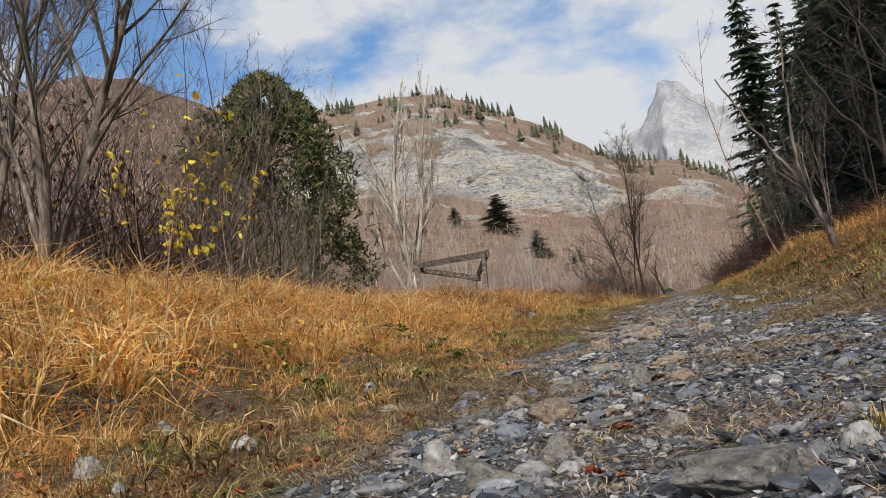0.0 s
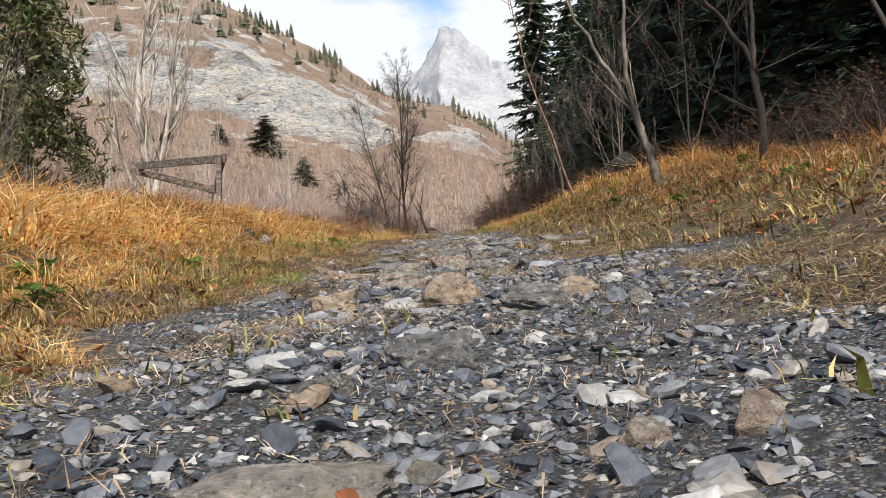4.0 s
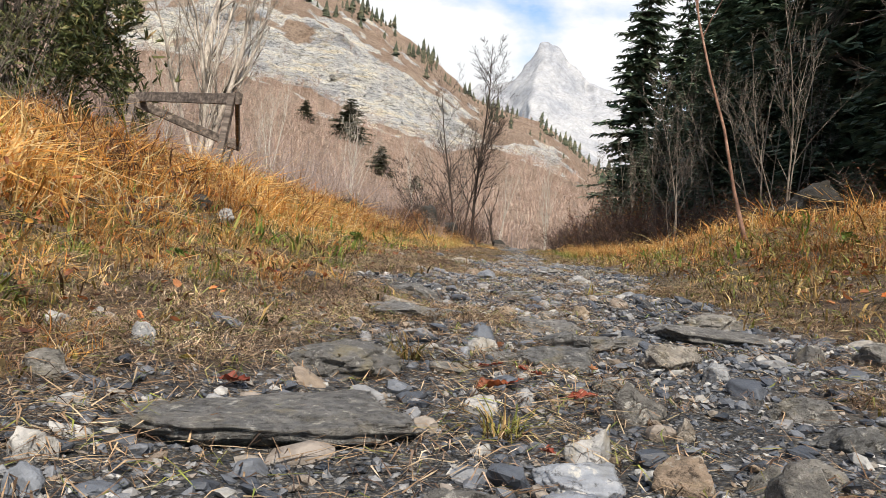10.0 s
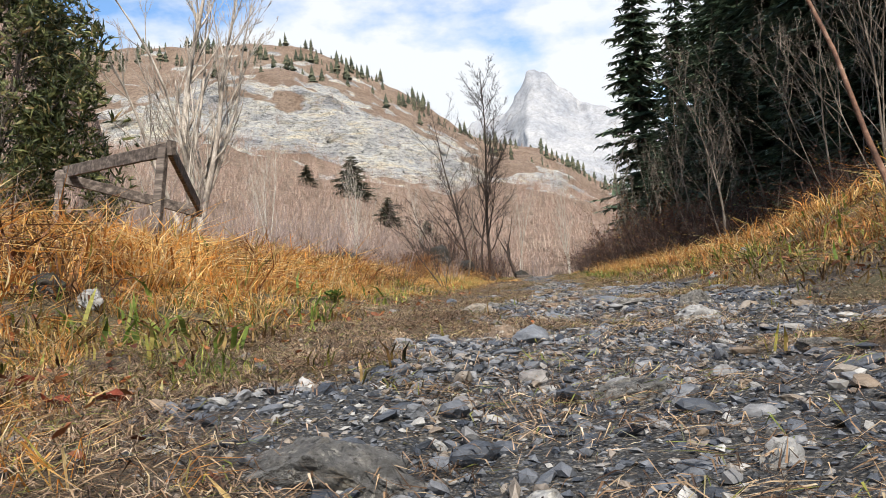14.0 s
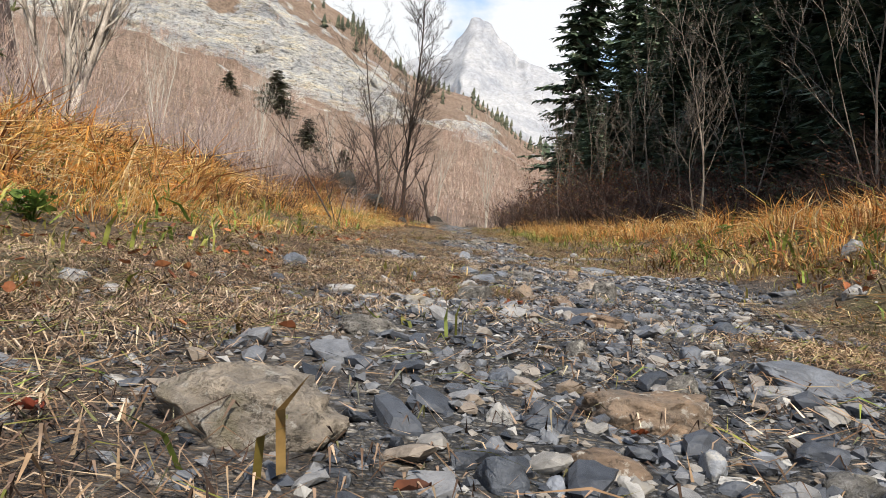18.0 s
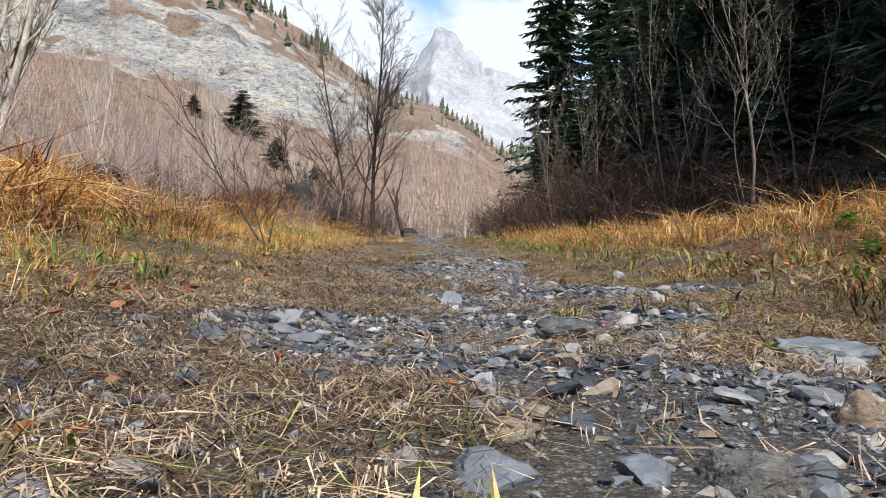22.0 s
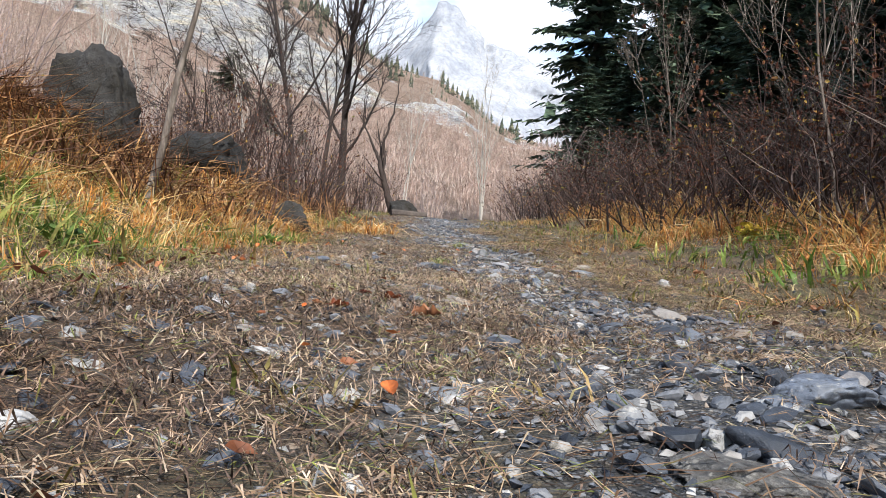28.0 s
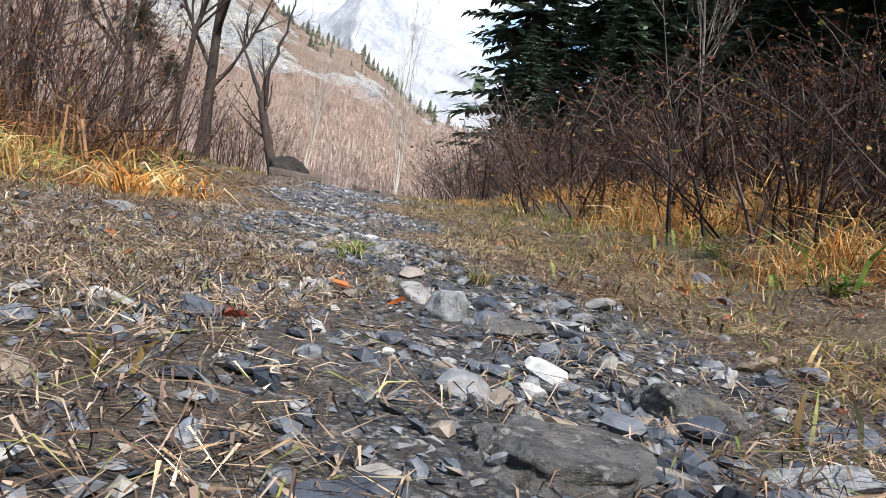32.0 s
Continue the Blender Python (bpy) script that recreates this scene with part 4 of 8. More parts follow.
def clothe():
    rng = np.random.default_rng(3)
    firs, bushes = [small_conifer(rng) for _ in range(5)], [far_shrub(rng) for _ in range(8)]
    spots, tall = [], []
    for k in range(1500):
        a = rng.uniform(-36, 9)
        row = ridge.shape[0] - 2 - int(abs(rng.normal(0, 5.0)))
        col = int(np.clip((a + 80) / 0.35, 0, ridge.shape[1] - 1))
        if row < 54 or noise.noise(Vector((a * 0.55, row * 0.3, 0))) < rng.uniform(-0.1, 0.35):
            continue
        spots.append(ridge[row, col] - (0, 0, 1)), tall.append(4 + 10 * rng.uniform(0, 1) ** 2.2)
    n, tall = len(spots), np.array(tall)
    v, f = scatter(firs, np.array(spots), np.stack([tall * 0.9, tall * 0.9, tall], 1), turns(n, rng, 0.1), rng)
    tagged(new("ridge_firs", mesh_of("ridge_firs", v, f, FAR_FIR)), "dark firs along the mountain ridge", "woods", kind="stuff")
    rows, cols = rng.integers(0, 34, 20000), rng.integers(0, ridge.shape[1] - 1, 20000)
    rows[:2200] = rng.integers(54, 70, 2200)
    rows[2200:2900] = rng.integers(33, 54, 700)
    keep = np.abs(ridge_az[cols] + 12) < 34
    rows, cols = rows[keep], cols[keep]
    s = rng.uniform(0, 1, (len(rows), 2))
    p = ridge[rows, cols] * (1 - s[:, :1]) + ridge[rows + 1, cols + 1] * s[:, :1] - (0, 0, 0.5)
    far = np.linalg.norm(p[:, :2], axis=1)
    h = rng.uniform(1.6, 3.6, len(p)) * np.interp(far, [80, 200, 460], [0.8, 1.2, 2.0])
    p = p + rng.normal(0, 1, p.shape) * (2, 2, 0)
    v, f = scatter(bushes, p, np.stack([h * 0.8, h * 0.8, h], 1), turns(len(p), rng, 0.2), rng)
    tagged(new("slope_woods", mesh_of("slope_woods", v, f, FAR_TWIG)), "bare reddish-brown woods on the mountain slope", "woods", kind="stuff")
    rows, cols = rng.integers(0, 21, 5200), rng.integers(0, hill.shape[1] - 1, 5200)
    p = hill[rows, cols] + rng.normal(0, 1.0, (5200, 3)) * (1, 1, 0.1)
    h = rng.uniform(2, 4.5, len(p))
    v, f = scatter(bushes, p, np.stack([h * 0.8, h * 0.8, h], 1), turns(len(p), rng, 0.2), rng)
    tagged(new("hill_woods", mesh_of("hill_woods", v, f, FAR_TWIG)), "bare brown woods on the rounded hill", "woods", kind="stuff")


# fir green lightened, so distance haze is put into the colour
FAR_FIR = leafy("far_firs", [(0.0, (0.045, 0.06, 0.042)), (0.6, (0.09, 0.105, 0.07)), (1.0, (0.16, 0.155, 0.1))], 0.7, 0.1)
FAR_TWIG = speckled("far_bare_woods", [(0.0, (0.14, 0.09, 0.072)), (0.35, (0.27, 0.18, 0.14)), (0.7, (0.38, 0.27, 0.21)), (1.0, (0.5, 0.41, 0.34))], 2.0, 0.9, 0.0, spread=0.3)
clothe()


# ---- trees and things ----
def stand(x, y, sink=0.0):
    return (x, y, float(ground_z(x, y)) - sink)


def bare(name, x, y, stems, label, material, seed, **more):
    return bare_tree(name, stand(x, y), stems, label, material, seed, **more)


ASH_BARK = speckled("ash_bark", [(0.34, (0.13, 0.105, 0.085)), (0.5, (0.36, 0.31, 0.26)), (0.66, (0.58, 0.52, 0.45))], 30, 0.85, 0.6, 0.01, 3.0, stretch=(1, 1, 0.3), spread=0.5)

# left bank: the old grey trees by the start
bare("grey_tree", -7.1, 7.9, [(0.45, 0.1, 7.0, 0.11), (0.08, 0.0, 7.5, 0.08), (0.3, -0.2, 6.5, 0.07), (-0.25, 0.2, 6.0, 0.06)], "leafless grey tree with several leaning lichened stems", BARK, 11, depth=3, forks=8, low=0.2, thin=0.005, lift=0.05)
bare("grey_tree", -8.9, 8.6, [(0.35, 0.0, 6.5, 0.1), (-0.1, 0.1, 6.0, 0.07)], "leafless grey tree leaning over the bank", BARK, 12, depth=3, forks=8, low=0.25, thin=0.005, lift=0.05)
bare("grey_tree", -6.2, 10.5, [(-0.1, 0.1, 4.5, 0.035), (0.25, 0.0, 4.2, 0.03), (0.1, 0.2, 4.0, 0.03), (-0.3, 0.1, 4.0, 0.03)], "thin leafless thicket tree behind the golden grass", BARK, 13, depth=3, forks=5, low=0.1)
bare("grey_tree", -8.6, 13.5, [(0.1, 0.1, 5.5, 0.05), (-0.2, 0.0, 5.2, 0.04), (0.3, 0.1, 4.6, 0.035)], "leafless hazel with many thin stems", BARK, 14, depth=3, forks=5, low=0.12)
bare("grey_tree", -10.8, 11.5, [(0.1, 0.1, 7.5, 0.07), (-0.15, 0.0, 7.0, 0.06)], "tall leafless tree on the bank", BARK, 15, depth=3, forks=5, low=0.2)
for k, (x, y) in enumerate([(-11.5, 16.5), (-13.0, 20.0), (-9.6, 17.5), (-15.0, 23.0), (-16.5, 18.0), (-12.6, 25.0), (-13.0, 14.0), (-15.0, 17.0), (-12.0, 19.5), (-11.0, 13.0), (-14.5, 27.5), (-18.5, 29.0), (-10.3, 21.0), (-9.2, 11.2), (-17.0, 33.0)]):
    bare("hazel_thicket", x, y, [(0.1, 0.1, 5.0, 0.04), (-0.2, 0.0, 5.4, 0.04), (0.3, 0.1, 4.6, 0.03), (-0.4, 0.2, 4.2, 0.03)], "leafless brown hazel thicket", BARK, 40 + k, depth=3, forks=4, low=0.1, group="hazels on the bank")


def yellow_sapling(x, y, height, seed, count=46):
    """A thin sapling that still holds yellow leaves."""
    rng = np.random.default_rng(seed)
    ob = bare("sapling", x, y, [(0.12, 0.0, height, 0.016), (0.4, 0.1, height * 0.7, 0.011)], "thin sapling with a few yellow leaves on it", RED_BARK, seed, depth=2, forks=4, low=0.3)
    pts = np.concatenate([np.array([v.co for v in c.data.vertices]) for c in ob.children if c.name.startswith("crown")])
    pick = pts[rng.integers(0, len(pts), count)] + rng.normal(0, 0.03, (count, 3))
    v, f = scatter([leaf_shape(rng)], pick, np.full((count, 3), 0.085) * rng.uniform(0.6, 1.2, (count, 1)), turns(count, rng), rng)
    part("foliage", mesh_of("foliage", v, f, YELLOW), ob, "yellow autumn leaves")


yellow_sapling(-3.97, 5.9, 2.1, 60, 60)
yellow_sapling(-4.9, 6.9, 1.9, 61)
yellow_sapling(-5.4, 9.2, 2.2, 62, 34)


def evergreen(x, y, height, width, seed, label="broad dark green yew among bare trees", name="evergreen_tree", n=9000, leaf=0.5):
    """A broad dark evergreen with an uneven crown of leaf sprays."""
    rng = np.random.default_rng(seed)
    ob = tagged(new(name), label, "tree" if n > 2000 else "shrub")
    ob.location = stand(x, y)
    pile = Pile()
    for k in range(5):
        grow(pile, rng, (rng.uniform(-0.2, 0.2), rng.uniform(-0.2, 0.2), -0.1), (rng.uniform(-0.3, 0.3), rng.uniform(-0.3, 0.3), 1), height * 0.85, 0.09, 2, 6, 0.12, 0.08, 7, 0.9, 0.5, 0.1)
    part("trunk", pile.mesh("trunk", DARK_BARK, True), ob)
    u, a, s = rng.uniform(0.02, 1, n), rng.uniform(0, 6.283, n), rng.uniform(0.25, 1, n) ** 0.5
    lobes = 1 + 0.28 * np.sin(3 * a + 5 * u) + 0.2 * np.sin(5 * a - 7 * u + 1) + 0.1 * np.sin(11 * a + 13 * u)
    r = width * np.sqrt(np.clip(np.sin(math.pi * np.clip(u * 0.86 + 0.13, 0, 1)), 0, 1)) * lobes * s
    p = np.stack([np.cos(a) * r, np.sin(a) * r, u * height], 1)
    gap = np.array([noise.noise(Vector(q * 0.8)) + 0.5 * noise.noise(Vector(q * 2.3)) for q in p]) > -0.04
    p = p[gap]
    spray = [blade_clump(rng, 6, 1.0, 1.0, 0.1, 0.6, 0.1, 2) for _ in range(4)]
    v, f = scatter(spray, p, np.full((len(p), 3), leaf) * rng.uniform(0.6, 1.4, (len(p), 1)), turns(len(p), rng, 3.0), rng)
    part("crown", mesh_of("crown", v, f, YEW), ob)


evergreen(-20.3, 38.5, 13.0, 4.3, 70, n=14000, leaf=0.34)

# the pale many-stemmed ash, and others behind the wooden frame
bare("ash_tree", -17.1, 48.5, [(0.16, 0.0, 15.5, 0.42), (0.12, 0.0, 15.0, 0.26), (-0.1, 0.1, 14.5, 0.2), (0.22, 0.05, 13.5, 0.19), (-0.18, 0.0, 13, 0.18), (0.06, -0.1, 14.5, 0.18), (0.3, 0, 12, 0.16)], "pale leafless ash with a sheaf of upright stems", ASH_BARK, 21, depth=3, forks=7, low=0.12, spread=0.6, lift=0.12, twig=0.3, wander=0.2, thin=0.01)
for k, (x, y, h) in enumerate([(-14.5, 52, 7), (-22, 55, 8), (-10.5, 54, 6), (-26, 50, 9), (-7.5, 60, 6.5), (-12, 62, 7), (-17, 58, 6)]):
    bare("slender_tree", x, y, [(0.03, 0.0, h, 0.06), (-0.12, 0.1, h * 0.9, 0.045), (0.15, 0, h * 0.8, 0.04)], "slender leafless tree with pale twigs", PALE_BARK, 80 + k, depth=3, forks=4, low=0.2, spread=0.5, group="slender trees behind the bank")

# the tree group at the bend
bare("alder_tree", -3.05, 49.3, [(-0.04, 0.0, 9.6, 0.12)], "tall leafless alder beside the stony path", ALDER, 31, depth=3, forks=15, low=0.12, thin=0.0035, spread=0.8, twig=0.3, lift=0.06, wander=0.06)
bare("alder_tree", -3.85, 48.0, [(-0.05, 0.0, 8.2, 0.085)], "leafless alder behind low brush", ALDER, 32, depth=3, forks=11, low=0.12, thin=0.0035, spread=0.85, twig=0.36, lift=0.05, wander=0.1)
bare("alder_tree", -3.35, 48.6, [(0.0, 0.0, 8.2, 0.07)], "slim leafless alder between two others", ALDER, 33, depth=3, forks=9, low=0.2, thin=0.0035, spread=0.75, twig=0.34, lift=0.06)
bare("alder_tree", -4.6, 45.6, [(-0.5, 0.0, 3.6, 0.05), (0.3, 0.1, 3.0, 0.04)], "small leafless alder with low side limbs", ALDER, 37, depth=3, forks=8, low=0.2, thin=0.005, spread=1.1, twig=0.45, lift=0.02)
bare("leaning_sapling", -2.41, 27.3, [(-0.75, 0.25, 2.2, 0.02), (-0.3, 0.2, 1.5, 0.012), (0.15, 0.3, 1.4, 0.012)], "dark leafless sapling leaning over the golden grass", ALDER, 36, depth=2, forks=5, low=0.25)
bare("pale_tree", -2.85, 36.5, [(0.06, 0.02, 4.2, 0.034)], "thin grey tree in front of the dark boulder", BARK, 35, depth=3, forks=5, low=0.3, spread=0.7, wander=0.22)

# right slope
def crooked_tree(name, x, y, limbs, label, material, seed):
    """A leafless tree from its limbs: rows of radius at foot and tip and the points that the limb passes."""
    rng = np.random.default_rng(seed)
    ob = tagged(new(name), label, "tree")
    ob.location = stand(x, y)
    trunk, crown = Pile(), Pile()
    for thick, thin, points in limbs:
        p = np.array(points, float)
        k, fine = np.linspace(0, 1, len(p)), np.linspace(0, 1, 4 * len(p))
        p = np.stack([np.interp(fine, k, p[:, i]) for i in range(3)], 1)
        p[1:-1] = (p[:-2] + p[1:-1] * 2 + p[2:]) / 4 + rng.normal(0, 0.012, p[1:-1].shape)
        trunk.put(*tube(p, np.linspace(thick, thin, len(p)), 9))
        for i in range(7):
            j = int(rng.integers(len(p) // 3, len(p) - 1))
            way = p[j + 1] - p[j]
            way = way / np.linalg.norm(way) + rng.normal(0, 0.6, 3)
            grow(crown, rng, p[j], way, rng.uniform(0.4, 1.1), thin * 0.4, 1, 4, 0.16, 0.06, 5, 0.7, 0.45, 0.2, 0.003)
    part("trunk", trunk.mesh("trunk", material, True), ob)
    part("crown", crown.mesh("crown", material, True), ob)


crooked_tree("leaning_tree", -1.8, 48.6, [(0.085, 0.055, [(0.03, 0, -0.1), (-0.1, 0, 0.35), (-0.27, 0, 0.8), (-0.33, 0, 1.15)]), (0.045, 0.008, [(-0.33, 0, 1.1), (-0.52, 0, 1.5), (-0.85, 0.05, 2.1)]), (0.04, 0.007, [(-0.33, 0, 1.1), (-0.3, 0, 1.6), (-0.12, 0, 2.2), (-0.05, -0.1, 2.9)])], "short dark trunk leaning towards the alders", ALDER, 34)
crooked_tree("forked_tree", 2.44, 13.65, [(0.066, 0.04, [(0.02, 0, -0.1), (-0.03, 0, 0.3), (-0.12, 0.03, 0.62), (-0.21, 0.05, 1.0)]), (0.036, 0.012, [(-0.2, 0.05, 0.95), (-0.36, 0.1, 1.3), (-0.62, 0.1, 1.75), (-0.85, 0.15, 2.3), (-1.2, 0.2, 3.1)]), (0.034, 0.01, [(-0.21, 0.05, 0.98), (-0.28, 0.0, 1.4), (-0.26, 0.0, 2.1), (-0.2, -0.05, 2.8), (-0.1, -0.1, 3.9)])], "grey forked tree without leaves on the slope", BARK, 51)
crooked_tree("thin_tree", 2.98, 11.7, [(0.045, 0.028, [(0.0, 0, -0.1), (0.03, 0, 0.4), (-0.02, 0.0, 0.95)]), (0.027, 0.009, [(-0.02, 0, 0.93), (-0.2, 0.05, 1.3), (-0.5, 0.05, 1.75), (-0.8, 0.1, 2.6)]), (0.025, 0.008, [(-0.02, 0, 0.93), (0.02, 0, 1.5), (0.05, 0.05, 2.2), (-0.05, 0.05, 3.4)])], "thin forked tree before the dark spruces", ALDER, 58)
bare("red_stem_tree", 1.96, 17.25, [(-0.3, 0.05, 5.6, 0.027)], "leaning reddish trunk without leaves at the path side", RED_BARK, 52, depth=2, forks=5, low=0.35, wander=0.16, twig=0.25)
bare("thin_tree", 3.3, 9.2, [(-0.25, 0.15, 5.2, 0.045), (-0.5, 0.2, 4.4, 0.03), (0.1, 0.1, 4.8, 0.035)], "thin leafless tree arching over the slope", ALDER, 54, depth=3, forks=6, low=0.25, wander=0.26)
bare("slim_tree", 2.05, 37.2, [(-0.12, 0.0, 4.2, 0.02)], "slim grey stem above the brush", BARK, 55, depth=3, forks=3, low=0.4)
for k, (x, y, h) in enumerate([(3.6, 21.5, 4.2), (4.2, 25, 5), (3.2, 28.5, 4), (4.6, 30.5, 5.2), (3.6, 33.5, 4.6), (5.2, 19, 5), (4.9, 36, 5), (3.3, 40, 4.5), (4.4, 43, 5), (2.9, 44.5, 4.2), (5.6, 27.5, 5.4), (3.9, 17.2, 4)]):
    bare("grey_sapling", x, y, [(-0.1, 0.0, h, 0.028), (0.2, 0.1, h * 0.8, 0.02), (-0.35, 0.05, h * 0.7, 0.016)], "thin leafless grey sapling before the dark spruces", ALDER if y < 20 else BARK, 100 + k, depth=3, forks=4, low=0.25, spread=0.6, group="saplings before the spruces")
bare("roadside_tree", 0.9, 62.0, [(0.0, 0.0, 6.5, 0.05), (0.1, 0, 6, 0.04), (-0.15, 0, 5.5, 0.04)], "slim pale trees beside the far path", PALE_BARK, 120, depth=3, forks=4, low=0.2, spread=0.4)
bare("roadside_tree", -2.2, 66.0, [(0.0, 0.0, 7, 0.05), (0.12, 0, 6, 0.04)], "slim pale trees beside the far path", PALE_BARK, 121, depth=3, forks=4, low=0.2, spread=0.4)


def spruce_wood():
    rng = np.random.default_rng(8)
    made = []
    for height, width in ((22, 3.4), (19, 3.0), (16, 3.0)):
        trunk, crown = spruce_meshes(rng, height, width, NEEDLES, DARK_BARK)
        ob = tagged(new("spruce_tree"), "tall dark spruce with boughs down to the ground", "tree", "spruces beside the path")
        part("trunk", trunk, ob)
        part("crown", crown, ob)
        made.append(ob)
    spots = [(8.2, 80), (10.3, 72), (10.4, 65), (10.0, 58), (9.6, 51.5), (9.0, 45), (9.0, 38.5), (8.6, 33), (8.6, 27.5), (8.4, 22), (8.6, 16.5), (9.2, 11), (14.5, 70), (14, 61), (13.6, 54), (13.2, 47), (13, 40), (13, 33), (12.6, 26.5), (12.6, 20), (12.8, 13.5), (12.2, 6), (17, 50), (17, 36), (17, 24), (14.5, 78)]
    for k, (x, y) in enumerate(spots):
        ob = made[k] if k < 3 else None
        s = rng.uniform(0.85, 1.15) * (1.3 if y > 60 else 1.0)
        m = Matrix.LocRotScale(stand(x, y, 0.1), Euler((0, 0, rng.uniform(0, 6.28))), (1, 1, 1))
        if ob:
            ob.matrix_basis = m @ Matrix.Scale(s, 4)
        else:
            twin = copy_thing(made[k % 3], m)
            twin.scale = (s, s, s)

    for k, (x, y, s) in enumerate([(4.6, 62, 0.28), (5.8, 56, 0.36), (6.8, 50.5, 0.4), (6.9, 45.5, 0.4), (7.4, 60, 0.5), (7.2, 66, 0.5), (6.6, 41, 0.36), (7.0, 36, 0.36), (6.9, 30.5, 0.34), (6.8, 25, 0.32), (7.0, 19.5, 0.3), (7.2, 14, 0.32), (7.6, 71, 0.5), (7.4, 9, 0.3), (7.9, 17, 0.42), (8.0, 12.3, 0.42), (7.6, 6.5, 0.36), (6.6, 11.4, 0.3), (6.5, 16.2, 0.28), (9.5, 14, 0.55)]):
        twin = copy_thing(made[k % 3], Matrix.LocRotScale(stand(x, y, 0.1), Euler((0, 0, k * 1.7)), (1, 1, 1)))
        twin.scale = (s * 1.25, s * 1.25, s)
        tagged(twin, "young dark spruce among bare shrubs")


spruce_wood()


def slope_firs():
    rng = np.random.default_rng(9)
    trunk, crown = spruce_meshes(rng, 10, 2.9, FAR_FIR, DARK_BARK, rows=16, per=7, low=0.03)
    first = None
    for az, reach, h in ((-13.2, 300, 17), (-10.8, 215, 9), (-16.3, 330, 9), (-8.2, 170, 6)):
        k = ((reach - 80) / 380) ** (1 / 1.2)
        low = np.interp(az, CLIFF_A, CLIFF_LOW)
        p = fan(np.array([az]), np.array([reach]), np.array([0.3 + (low - 0.3) * k ** 0.5]))[0] - (0, 0, 1.0)
        s = h / 10
        m = Matrix.Translation(p)
        if first is None:
            first = tagged(new("fir_tree"), "dark fir standing alone on the brown slope", "tree", "firs on the slope")
            part("trunk", trunk, first)
            part("crown", crown, first)
            first.matrix_basis = m
            ob = first
        else:
            ob = copy_thing(first, m)
        ob.scale = (s * 2.2, s * 2.2, s)


slope_firs()


